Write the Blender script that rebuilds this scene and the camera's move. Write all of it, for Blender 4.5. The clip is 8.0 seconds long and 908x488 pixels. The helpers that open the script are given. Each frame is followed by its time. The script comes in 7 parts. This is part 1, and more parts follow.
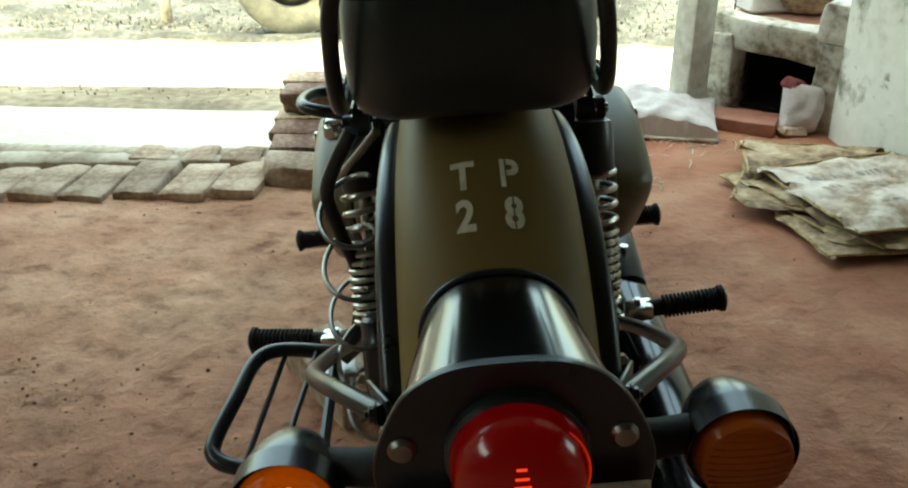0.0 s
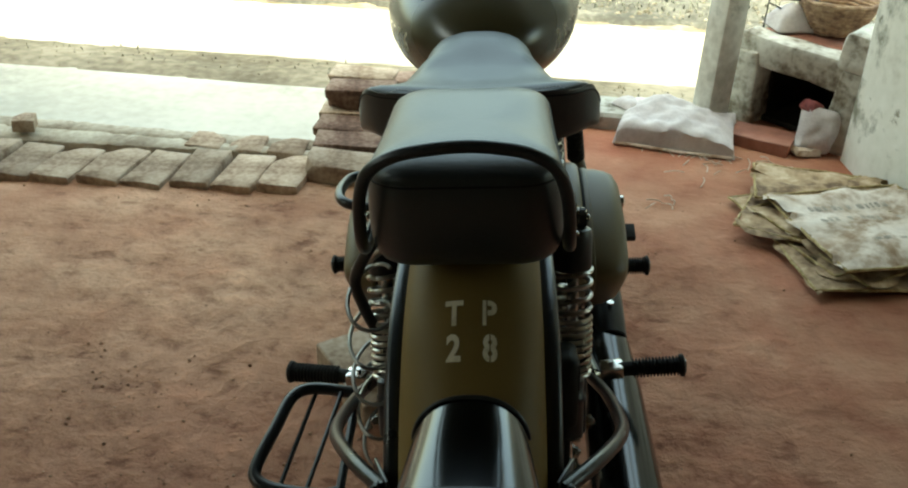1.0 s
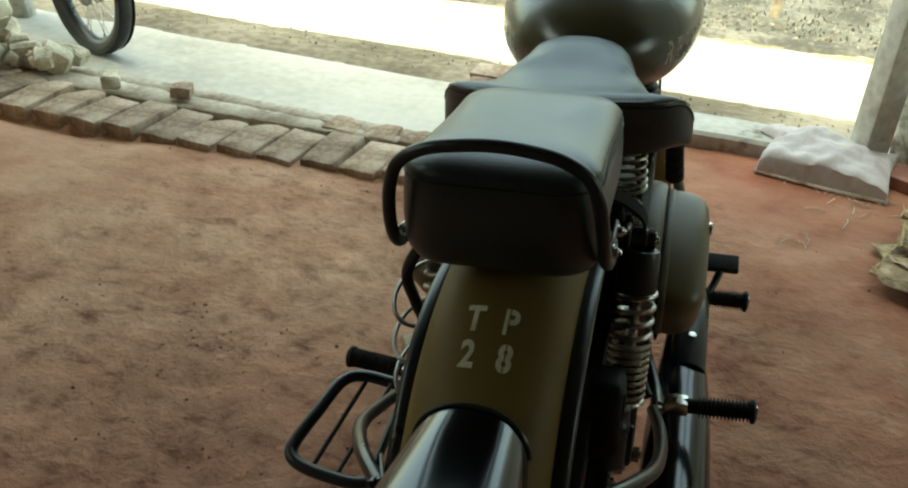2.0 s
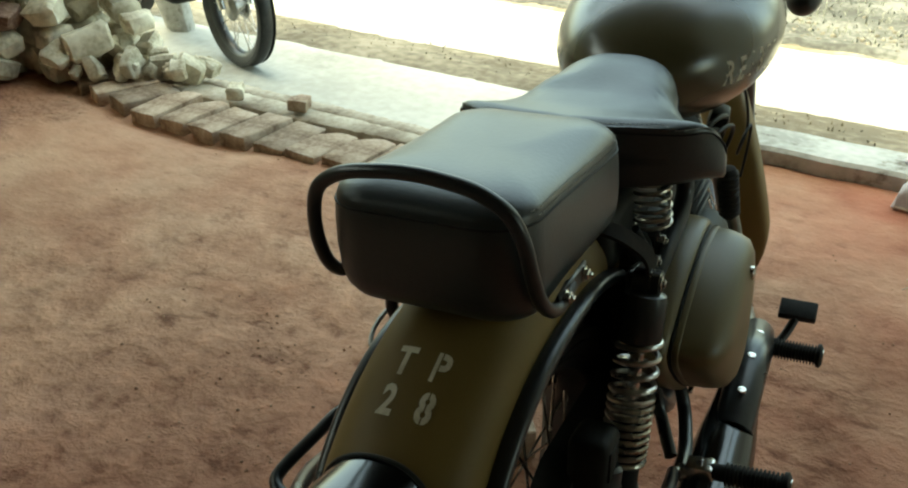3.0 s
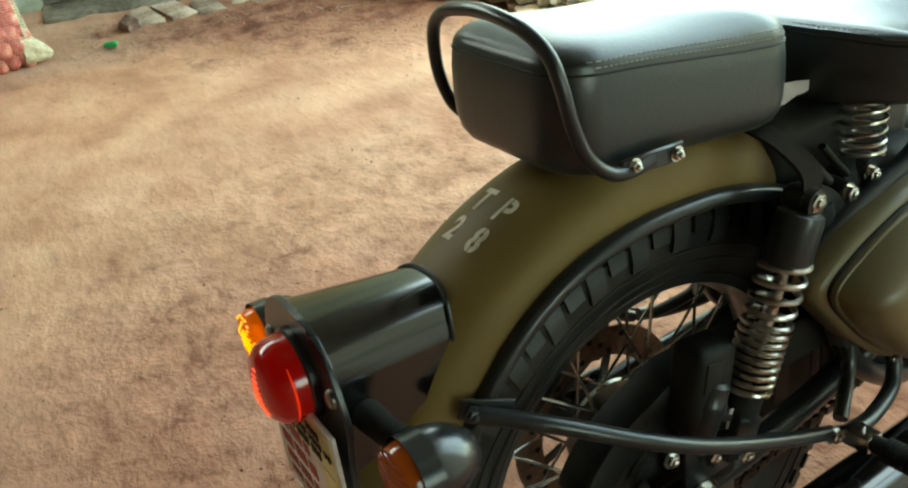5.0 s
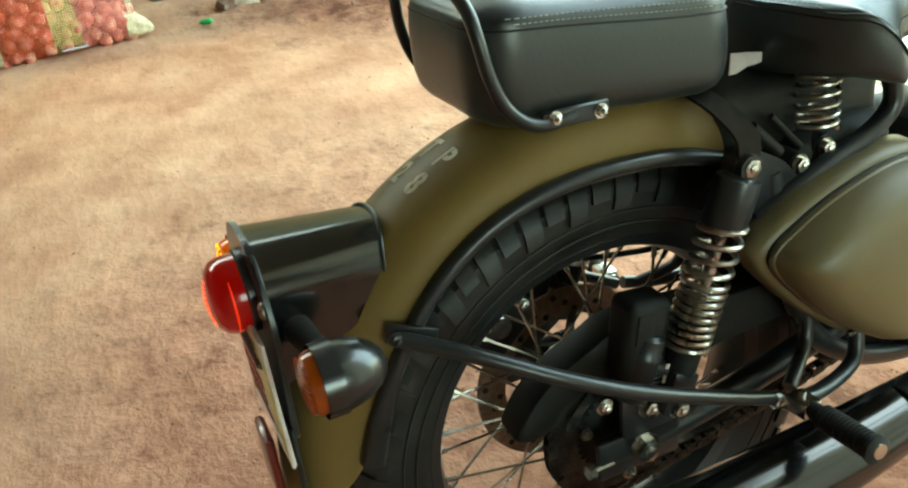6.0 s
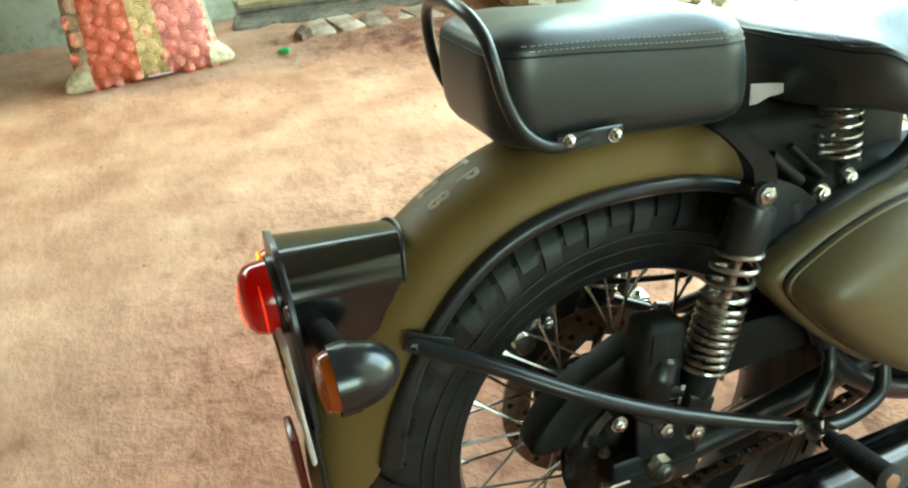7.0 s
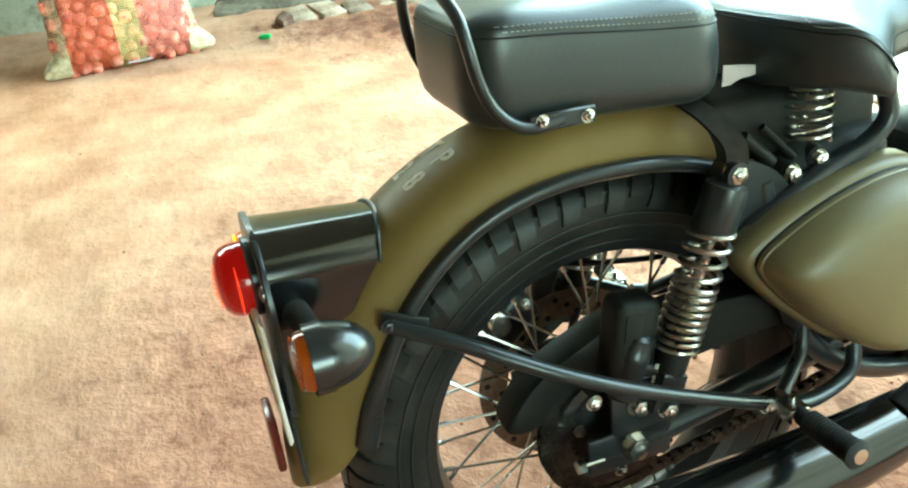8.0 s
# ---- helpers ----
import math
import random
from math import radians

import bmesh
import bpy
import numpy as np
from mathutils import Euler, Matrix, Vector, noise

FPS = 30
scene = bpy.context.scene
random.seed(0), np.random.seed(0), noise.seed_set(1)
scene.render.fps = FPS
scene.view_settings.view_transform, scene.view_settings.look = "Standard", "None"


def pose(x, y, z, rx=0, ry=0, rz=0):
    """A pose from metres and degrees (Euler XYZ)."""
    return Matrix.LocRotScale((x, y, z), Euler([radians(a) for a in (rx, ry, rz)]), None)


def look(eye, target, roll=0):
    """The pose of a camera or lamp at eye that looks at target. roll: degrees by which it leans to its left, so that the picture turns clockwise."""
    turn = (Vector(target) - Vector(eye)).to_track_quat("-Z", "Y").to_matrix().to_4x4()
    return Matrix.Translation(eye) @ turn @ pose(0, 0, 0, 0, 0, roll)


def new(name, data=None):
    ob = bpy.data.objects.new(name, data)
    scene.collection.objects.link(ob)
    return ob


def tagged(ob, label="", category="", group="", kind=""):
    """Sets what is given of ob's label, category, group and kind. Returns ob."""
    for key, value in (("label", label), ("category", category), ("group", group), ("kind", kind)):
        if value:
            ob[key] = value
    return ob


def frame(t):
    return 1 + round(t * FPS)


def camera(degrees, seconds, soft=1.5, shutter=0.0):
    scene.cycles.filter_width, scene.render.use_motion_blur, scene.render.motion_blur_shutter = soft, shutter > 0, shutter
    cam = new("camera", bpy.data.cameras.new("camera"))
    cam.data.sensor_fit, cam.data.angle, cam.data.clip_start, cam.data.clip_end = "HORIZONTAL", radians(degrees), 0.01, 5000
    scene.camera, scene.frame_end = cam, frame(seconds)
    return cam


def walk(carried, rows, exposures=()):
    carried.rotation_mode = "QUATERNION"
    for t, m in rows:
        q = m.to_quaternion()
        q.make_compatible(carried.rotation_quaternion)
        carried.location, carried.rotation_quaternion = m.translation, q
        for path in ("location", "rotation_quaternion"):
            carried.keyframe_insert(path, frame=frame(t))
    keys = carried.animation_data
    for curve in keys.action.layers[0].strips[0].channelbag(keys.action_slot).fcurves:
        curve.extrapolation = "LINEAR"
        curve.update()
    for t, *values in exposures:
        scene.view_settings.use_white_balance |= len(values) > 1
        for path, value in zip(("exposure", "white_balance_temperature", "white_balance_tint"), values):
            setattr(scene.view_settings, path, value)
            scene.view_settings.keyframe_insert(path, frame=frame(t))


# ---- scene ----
from mathutils.bvhtree import BVHTree

cam = camera(54.7, 8.0, soft=2.1)
PATH = [
    (0, (0.035, -0.026, 0.928), (-0.066, 1.757, 0.027), -0.1),
    (0.5, (0.063, -0.098, 1.097), (-0.056, 1.636, 0.108), 0.6),
    (1, (0.077, -0.124, 1.176), (-0.1, 1.587, 0.156), 2.2),
    (1.5, (0.079, -0.116, 1.19), (-0.241, 1.573, 0.17), 3.7),
    (1.7, (0.113, -0.1, 1.177), (-0.287, 1.572, 0.156), 3.9),
    (2.8, (0.334, 0.027, 1.152), (-0.468, 1.553, 0.138), 0.9),
    (3, (0.345, 0.076, 1.145), (-0.523, 1.573, 0.141), 0.3),
    (3.5, (0.376, 0.178, 1.121), (-0.74, 1.509, 0.13), -2.6),
    (4, (0.458, 0.26, 1.082), (-0.913, 1.343, 0.109), -5.6),
    (4.5, (0.533, 0.252, 1.075), (-0.984, 1.086, 0.074), -5.3),
    (5, (0.635, 0.232, 1.071), (-0.895, 0.987, 0.028), -4.5),
    (5.2, (0.667, 0.235, 1.077), (-0.858, 0.97, 0.013), -4.4),
    (6.3, (0.811, 0.363, 1.05), (-0.855, 0.825, 0.045), -5.7),
    (6.5, (0.825, 0.367, 1.053), (-0.861, 0.795, 0.065), -6.0),
    (7, (0.843, 0.373, 1.058), (-0.867, 0.767, 0.098), -5.9),
    (7.5, (0.848, 0.371, 1.055), (-0.855, 0.775, 0.087), -5.6),
    (8, (0.854, 0.38, 1.053), (-0.834, 0.801, 0.067), -5.6),
]
EXPOSURES = [(0, 3.50, 8600, -18), (0.6, 3.27, 9000, -16), (1.0, 3.21, 9100, -16), (1.7, 2.98, 9400, -16), (2.8, 3.27, 9400, -17), (3.5, 3.36, 9400, -17), (4.0, 3.82, 9700, -15), (4.5, 4.07, 9800, -13), (5.0, 4.6, 9600, -19), (5.2, 4.78, 9600, -19), (6.3, 5.02, 9400, -21), (7.0, 5.29, 8800, -22), (7.5, 5.46, 8500, -22), (8.0, 5.68, 8300, -27)]
walk(cam, [(t, look(eye, target, roll)) for t, eye, target, roll in PATH], EXPOSURES)

# ---- light ----
world = bpy.data.worlds.new("sky_world")
scene.world = world
world.use_nodes = True
wn = world.node_tree
wn.nodes.clear()
sky = wn.nodes.new("ShaderNodeTexSky")
sky.sky_type = "NISHITA"
sky.sun_disc = False
sky.sun_elevation = radians(66)
sky.sun_rotation = radians(200)
sky.dust_density = 5.0
bg = wn.nodes.new("ShaderNodeBackground")
bg.inputs[1].default_value = 0.15
wo = wn.nodes.new("ShaderNodeOutputWorld")
wn.links.new(sky.outputs[0], bg.inputs[0])
wn.links.new(bg.outputs[0], wo.inputs[0])
sun_data = bpy.data.lights.new("sun", "SUN")
sun_data.energy, sun_data.angle, sun_data.color = 0.5, radians(14), (1.0, 0.95, 0.86)
sun = new("sun", sun_data)
sun.matrix_world = look((-0.8, -2.1, 5.0), (0, 0, 0))

# ---- materials ----


def material(name, colors, scale=6.0, rough=0.7, metal=0.0, bump=0.2, fine=60.0, rough_var=0.12, coat=0.0, obj_rand=0.0, spec=0.5, fine_mix=0.35, island=False):
    """Two noises mix the colours; the fine one also gives the relief."""
    m = bpy.data.materials.new(name)
    m.use_nodes = True
    nt = m.node_tree
    b = nt.nodes["Principled BSDF"]
    tc = nt.nodes.new("ShaderNodeTexCoord")
    n1 = nt.nodes.new("ShaderNodeTexNoise")
    n1.inputs["Scale"].default_value, n1.inputs["Detail"].default_value = scale, 5
    n2 = nt.nodes.new("ShaderNodeTexNoise")
    n2.inputs["Scale"].default_value, n2.inputs["Detail"].default_value = fine, 4
    nt.links.new(tc.outputs["Object"], n1.inputs["Vector"])
    nt.links.new(tc.outputs["Object"], n2.inputs["Vector"])
    mix = nt.nodes.new("ShaderNodeMath")
    mix.operation = "MULTIPLY_ADD"
    mix.inputs[1].default_value = fine_mix
    nt.links.new(n2.outputs[0], mix.inputs[0])
    sub = nt.nodes.new("ShaderNodeMath")
    sub.operation = "MULTIPLY_ADD"
    sub.inputs[1].default_value, sub.inputs[2].default_value = 1.0, -fine_mix * 0.5
    nt.links.new(n1.outputs[0], sub.inputs[0])
    nt.links.new(sub.outputs[0], mix.inputs[2])
    ramp = nt.nodes.new("ShaderNodeValToRGB")
    nt.links.new(mix.outputs[0], ramp.inputs[0])
    els = ramp.color_ramp.elements
    k = len(colors)
    while len(els) < k:
        els.new(0.5)
    for i, c in enumerate(colors):
        els[i].position = 0.32 + 0.36 * i / max(1, k - 1)
        els[i].color = (*c, 1)
    out = ramp.outputs[0]
    if obj_rand:
        hsv = nt.nodes.new("ShaderNodeHueSaturation")
        if island:
            oi = nt.nodes.new("ShaderNodeNewGeometry")
            src = oi.outputs["Random Per Island"]
        else:
            oi = nt.nodes.new("ShaderNodeObjectInfo")
            src = oi.outputs["Random"]
        mr = nt.nodes.new("ShaderNodeMapRange")
        mr.inputs[3].default_value, mr.inputs[4].default_value = 1 - obj_rand, 1 + obj_rand
        nt.links.new(src, mr.inputs[0])
        nt.links.new(mr.outputs[0], hsv.inputs["Value"])
        nt.links.new(out, hsv.inputs["Color"])
        out = hsv.outputs[0]
    nt.links.new(out, b.inputs["Base Color"])
    rr = nt.nodes.new("ShaderNodeMapRange")
    rr.inputs[3].default_value, rr.inputs[4].default_value = max(0.02, rough - rough_var), min(1, rough + rough_var)
    nt.links.new(n1.outputs[0], rr.inputs[0])
    nt.links.new(rr.outputs[0], b.inputs["Roughness"])
    b.inputs["Metallic"].default_value = metal
    b.inputs["Coat Weight"].default_value = coat
    b.inputs["Specular IOR Level"].default_value = spec
    if bump:
        bp = nt.nodes.new("ShaderNodeBump")
        bp.inputs["Strength"].default_value, bp.inputs["Distance"].default_value = bump, 0.006
        nt.links.new(mix.outputs[0], bp.inputs["Height"])
        nt.links.new(bp.outputs[0], b.inputs["Normal"])
    return m




def floor_earth():
    """Trodden earth: tan where dry, redder on one side and where freshly dug, with scuffs, specks and dents."""
    m = bpy.data.materials.new("trodden_earth")
    m.use_nodes = True
    nt = m.node_tree
    b = nt.nodes["Principled BSDF"]
    tc = nt.nodes.new("ShaderNodeTexCoord")

    def noi(scale, detail=5, dist=0.0, rough=0.6):
        n = nt.nodes.new("ShaderNodeTexNoise")
        n.inputs["Scale"].default_value, n.inputs["Detail"].default_value = scale, detail
        n.inputs["Distortion"].default_value, n.inputs["Roughness"].default_value = dist, rough
        nt.links.new(tc.outputs["Object"], n.inputs["Vector"])
        return n.outputs[0]

    def ramp(src, stops):
        r = nt.nodes.new("ShaderNodeValToRGB")
        nt.links.new(src, r.inputs[0])
        while len(r.color_ramp.elements) < len(stops):
            r.color_ramp.elements.new(0.5)
        for e, (p, c) in zip(r.color_ramp.elements, stops):
            e.position, e.color = p, (*c, 1)
        return r.outputs[0]

    def mixc(f, a, c, mode="MIX"):
        n = nt.nodes.new("ShaderNodeMix")
        n.data_type, n.blend_type = "RGBA", mode
        if isinstance(f, float):
            n.inputs[0].default_value = f
        else:
            nt.links.new(f, n.inputs[0])
        nt.links.new(a, n.inputs[6])
        nt.links.new(c, n.inputs[7])
        return n.outputs[2]

    def math2(op, a, c, clamp=False):
        n = nt.nodes.new("ShaderNodeMath")
        n.operation, n.use_clamp = op, clamp
        for i, s in enumerate((a, c)):
            if isinstance(s, (int, float)):
                n.inputs[i].default_value = s
            else:
                nt.links.new(s, n.inputs[i])
        return n.outputs[0]

    big, mid, fine = noi(1.1, 4, 0.0), noi(4.2, 6, 0.0, 0.55), noi(30, 5, 0.0, 0.65)
    tan = ramp(mid, [(0.30, (0.36, 0.178, 0.110)), (0.48, (0.45, 0.250, 0.160)), (0.68, (0.52, 0.318, 0.210))])
    red = ramp(mid, [(0.28, (0.26, 0.090, 0.056)), (0.48, (0.36, 0.140, 0.088)), (0.70, (0.43, 0.20, 0.130))])
    sep = nt.nodes.new("ShaderNodeSeparateXYZ")
    nt.links.new(tc.outputs["Object"], sep.inputs[0])
    side = math2("MULTIPLY_ADD", sep.outputs[0], 0.60)
    side.node.inputs[2].default_value = 0.36
    side = math2("ADD", side, math2("MULTIPLY", math2("SUBTRACT", big, 0.5), 3.6), True)
    col = mixc(side, tan, red)
    wx, wy = math2("ADD", sep.outputs[0], 0.45), math2("SUBTRACT", sep.outputs[1], 0.55)
    worn = math2("SUBTRACT", 1.05, math2("MULTIPLY", math2("ADD", math2("MULTIPLY", wx, wx), math2("MULTIPLY", wy, wy)), 1.35))
    worn = math2("ADD", worn, math2("MULTIPLY", math2("SUBTRACT", mid, 0.5), 2.4), True)
    col = mixc(math2("MULTIPLY", worn, 0.72), col, ramp(mid, [(0.28, (0.22, 0.082, 0.050)), (0.48, (0.31, 0.132, 0.085)), (0.70, (0.39, 0.195, 0.130))]))
    dx, dy = math2("ADD", sep.outputs[0], 2.98), math2("SUBTRACT", sep.outputs[1], 1.46)
    dx = math2("SUBTRACT", dx, math2("MULTIPLY", dy, 0.25))
    d2 = math2("ADD", math2("MULTIPLY", math2("MULTIPLY", dx, dx), 1.9), math2("MULTIPLY", math2("MULTIPLY", dy, dy), 1.1))
    dug = math2("SUBTRACT", 1.25, math2("MULTIPLY", d2, 1.15))
    dug = math2("ADD", dug, math2("MULTIPLY", math2("ADD", math2("SUBTRACT", mid, 0.55), math2("MULTIPLY", math2("SUBTRACT", fine, 0.5), 0.35)), 3.6), True)
    fresh = ramp(noi(10, 6, 0.3, 0.60), [(0.30, (0.085, 0.028, 0.018)), (0.46, (0.19, 0.072, 0.046)), (0.62, (0.33, 0.155, 0.098))])
    col = mixc(math2("MULTIPLY", dug, 0.92), col, fresh)
    tx, ty = math2("ADD", sep.outputs[0], 0.35), math2("SUBTRACT", sep.outputs[1], 1.08)
    trod = math2("SUBTRACT", 1.35, math2("MULTIPLY", math2("ADD", math2("MULTIPLY", tx, tx), math2("MULTIPLY", math2("MULTIPLY", ty, ty), 0.95)), 0.62))
    trod = math2("ADD", trod, math2("MULTIPLY", math2("SUBTRACT", big, 0.5), 1.5), True)
    marks = math2("ADD", math2("MULTIPLY", trod, 0.65), 0.30)
    spots = ramp(noi(5, 5, 0.0, 0.62), [(0.30, (0.72, 0.68, 0.66)), (0.42, (1, 1, 1))])
    col = mixc(marks, col, mixc(1.0, col, spots, "MULTIPLY"))
    mp = nt.nodes.new("ShaderNodeMapping")
    mp.inputs["Scale"].default_value = (0.75, 1.5, 1.0)
    nt.links.new(tc.outputs["Object"], mp.inputs[0])
    scuff_n = noi(10, 6, 0.0, 0.66)
    nt.links.new(mp.outputs[0], scuff_n.node.inputs["Vector"])
    patchy = math2("ADD", scuff_n, math2("MULTIPLY", math2("SUBTRACT", noi(2.3, 3), 0.5), 0.55))
    scuffs = ramp(patchy, [(0.32, (0.52, 0.46, 0.44)), (0.40, (0.92, 0.91, 0.905)), (0.58, (1, 1, 1)), (0.70, (1.13, 1.12, 1.11))])
    col = mixc(marks, col, mixc(1.0, col, scuffs, "MULTIPLY"))
    grains = ramp(noi(95, 3, 0.0, 0.6), [(0.28, (0.92, 0.915, 0.91)), (0.43, (1, 1, 1)), (0.62, (1, 1, 1)), (0.74, (1.08, 1.075, 1.07))])
    col = mixc(1.0, col, grains, "MULTIPLY")
    speck = ramp(fine, [(0.28, (0.80, 0.78, 0.77)), (0.44, (1, 1, 1)), (0.66, (1.12, 1.11, 1.10))])
    col = mixc(0.3, col, speck, "MULTIPLY")
    tone = ramp(noi(2.1, 3, 0.6, 0.5), [(0.30, (0.86, 0.84, 0.83)), (0.50, (1, 1, 1)), (0.70, (1.07, 1.065, 1.06))])
    col = mixc(1.0, col, tone, "MULTIPLY")
    churn = noi(14, 6, 0.2, 0.64)
    mott = ramp(churn, [(0.34, (0.50, 0.43, 0.41)), (0.44, (0.86, 0.83, 0.82)), (0.55, (1, 1, 1)), (0.68, (1.16, 1.14, 1.13))])
    col = mixc(math2("MULTIPLY", trod, 0.85), col, mixc(1.0, col, mott, "MULTIPLY"))
    nt.links.new(col, b.inputs["Base Color"])
    b.inputs["Roughness"].default_value = 0.92
    b.inputs["Specular IOR Level"].default_value = 0.15
    hgt = math2("ADD", math2("MULTIPLY", math2("MULTIPLY", math2("ADD", churn, math2("MULTIPLY", fine, 0.30)), trod), 2.4), math2("ADD", math2("ADD", math2("MULTIPLY", mid, 1.3), math2("MULTIPLY", scuff_n, 1.0)), math2("ADD", math2("MULTIPLY", fine, 0.30), math2("MULTIPLY", math2("MULTIPLY", noi(10, 6, 0.3, 0.60), dug), 4.0))))
    bp = nt.nodes.new("ShaderNodeBump")
    bp.inputs["Strength"].default_value, bp.inputs["Distance"].default_value = 0.42, 0.018
    nt.links.new(hgt, bp.inputs["Height"])
    nt.links.new(bp.outputs[0], b.inputs["Normal"])
    return m


FLOOR_EARTH = floor_earth()
PLASTER = material("whitewash", [(0.42, 0.39, 0.33), (0.66, 0.64, 0.57), (0.74, 0.72, 0.66)], 2.2, 0.9, bump=0.35, fine=30, fine_mix=0.4, spec=0.2)
PLASTER_GREEN = material("greenish_plaster", [(0.25, 0.26, 0.19), (0.40, 0.41, 0.31), (0.47, 0.47, 0.37)], 1.8, 0.9, bump=0.4, fine=24, fine_mix=0.4, spec=0.2)
CEMENT = material("grey_cement", [(0.26, 0.25, 0.22), (0.40, 0.39, 0.35), (0.50, 0.48, 0.44)], 3, 0.9, bump=0.5, fine=34, fine_mix=0.5, spec=0.2)
PAD = material("pale_concrete", [(0.32, 0.315, 0.28), (0.40, 0.392, 0.355), (0.46, 0.45, 0.41)], 1.3, 0.85, bump=0.3, fine=20, fine_mix=0.4, spec=0.3)
DIRT = material("dry_dirt", [(0.095, 0.082, 0.060), (0.155, 0.137, 0.104), (0.23, 0.208, 0.165)], 1.4, 0.95, bump=0.9, fine=18, fine_mix=0.7, spec=0.15)
ROAD = material("pale_road", [(0.29, 0.285, 0.245), (0.37, 0.355, 0.31), (0.42, 0.405, 0.36)], 0.8, 0.9, bump=0.3, fine=16, fine_mix=0.4, spec=0.2)
LEDGE = material("pale_earthy_ledge", [(0.25, 0.20, 0.148), (0.39, 0.335, 0.26), (0.50, 0.445, 0.36)], 5, 0.95, bump=0.5, fine=50, fine_mix=0.5, spec=0.15)
BRICK = material("weathered_brick", [(0.20, 0.132, 0.090), (0.34, 0.250, 0.178), (0.46, 0.360, 0.272)], 9, 0.93, bump=0.35, fine=70, fine_mix=0.5, obj_rand=0.25, spec=0.2)
BRICK_RED = material("red_brick", [(0.11, 0.060, 0.045), (0.21, 0.125, 0.090), (0.34, 0.235, 0.180)], 9, 0.93, bump=0.35, fine=70, fine_mix=0.5, obj_rand=0.25, spec=0.2)
RUBBLE = material("pale_rubble", [(0.36, 0.31, 0.22), (0.58, 0.52, 0.395), (0.71, 0.66, 0.53)], 7, 0.95, bump=0.8, fine=45, fine_mix=0.5, obj_rand=0.22, spec=0.15)
OLIVE = material("matt_olive_paint", [(0.146, 0.093, 0.030), (0.167, 0.108, 0.036), (0.190, 0.125, 0.045)], 4, 0.50, bump=0.015, fine=220, rough_var=0.07, spec=0.18, fine_mix=0.12)
BOX_OLIVE = material("satin_box_olive", [(0.116, 0.087, 0.038), (0.134, 0.101, 0.045), (0.154, 0.117, 0.054)], 4, 0.42, bump=0.015, fine=220, rough_var=0.07, spec=0.55, fine_mix=0.12)
TANK_OLIVE = material("satin_olive_paint", [(0.050, 0.043, 0.020), (0.058, 0.049, 0.023), (0.067, 0.057, 0.027)], 4, 0.25, bump=0.008, fine=220, rough_var=0.04, spec=0.85, coat=0.0, fine_mix=0.12)
SILL = material("shade_dark_cement", [(0.10, 0.085, 0.06), (0.16, 0.135, 0.10), (0.23, 0.20, 0.15)], 5, 0.95, bump=0.6, fine=40, fine_mix=0.6, spec=0.15)
BLACK = material("satin_black_paint", [(0.011, 0.013, 0.0135), (0.016, 0.018, 0.0195), (0.023, 0.025, 0.027)], 8, 0.30, bump=0.03, fine=160, rough_var=0.08, spec=0.48)
BLACK_DULL = material("dull_black", [(0.0055, 0.0062, 0.0055), (0.0085, 0.0092, 0.0082), (0.016, 0.016, 0.014)], 12, 0.55, bump=0.12, fine=120, spec=0.20)
RUBBER = material("black_rubber", [(0.013, 0.013, 0.013), (0.021, 0.021, 0.020), (0.040, 0.037, 0.033)], 14, 0.72, bump=0.2, fine=120, spec=0.25)
TYRE = material("dusty_tyre_rubber", [(0.0068, 0.0078, 0.0075), (0.011, 0.0122, 0.0115), (0.027, 0.026, 0.023)], 16, 0.44, bump=0.10, fine=110, spec=0.34)
LEATHER = material("black_leatherette", [(0.0060, 0.0089, 0.0093), (0.0090, 0.0129, 0.0135), (0.0126, 0.0172, 0.0178)], 5, 0.38, bump=0.07, fine=240, rough_var=0.06, fine_mix=0.5, spec=0.68)
LEATHER.node_tree.nodes["Principled BSDF"].inputs["Sheen Weight"].default_value = 0.03
CHROME = material("dull_chrome", [(0.42, 0.40, 0.37), (0.58, 0.56, 0.52), (0.66, 0.64, 0.6)], 20, 0.24, metal=1.0, bump=0.05, fine=120, rough_var=0.1)
STEEL = material("grey_steel", [(0.20, 0.19, 0.17), (0.30, 0.29, 0.26), (0.40, 0.38, 0.34)], 20, 0.4, metal=1.0, bump=0.1, fine=120)
SPRINGM = material("spring_steel", [(0.34, 0.31, 0.26), (0.50, 0.47, 0.42), (0.60, 0.57, 0.52)], 26, 0.3, metal=1.0, bump=0.05, fine=120)
THREAD = material("grey_thread", [(0.22, 0.22, 0.20), (0.32, 0.32, 0.30)], 60, 0.8, bump=0)
TANK_MARK = material("dim_stencil_paint", [(0.52, 0.48, 0.38), (0.62, 0.58, 0.46)], 60, 0.8, bump=0.1, fine=300, spec=0.15)
STENCIL = material("stencil_paint", [(0.50, 0.43, 0.31), (0.62, 0.55, 0.42), (0.70, 0.63, 0.50)], 60, 0.8, bump=0.1, fine=300, spec=0.15)
WHITE_SACK = material("white_woven_sack", [(0.40, 0.355, 0.35), (0.53, 0.485, 0.48), (0.64, 0.60, 0.59)], 5, 0.75, bump=0.3, fine=90, fine_mix=0.3)
PAPER_SACK = material("dirty_cream_sack", [(0.46, 0.36, 0.27), (0.66, 0.57, 0.48), (0.78, 0.70, 0.62)], 7, 0.8, bump=0.35, fine=50, fine_mix=0.4)
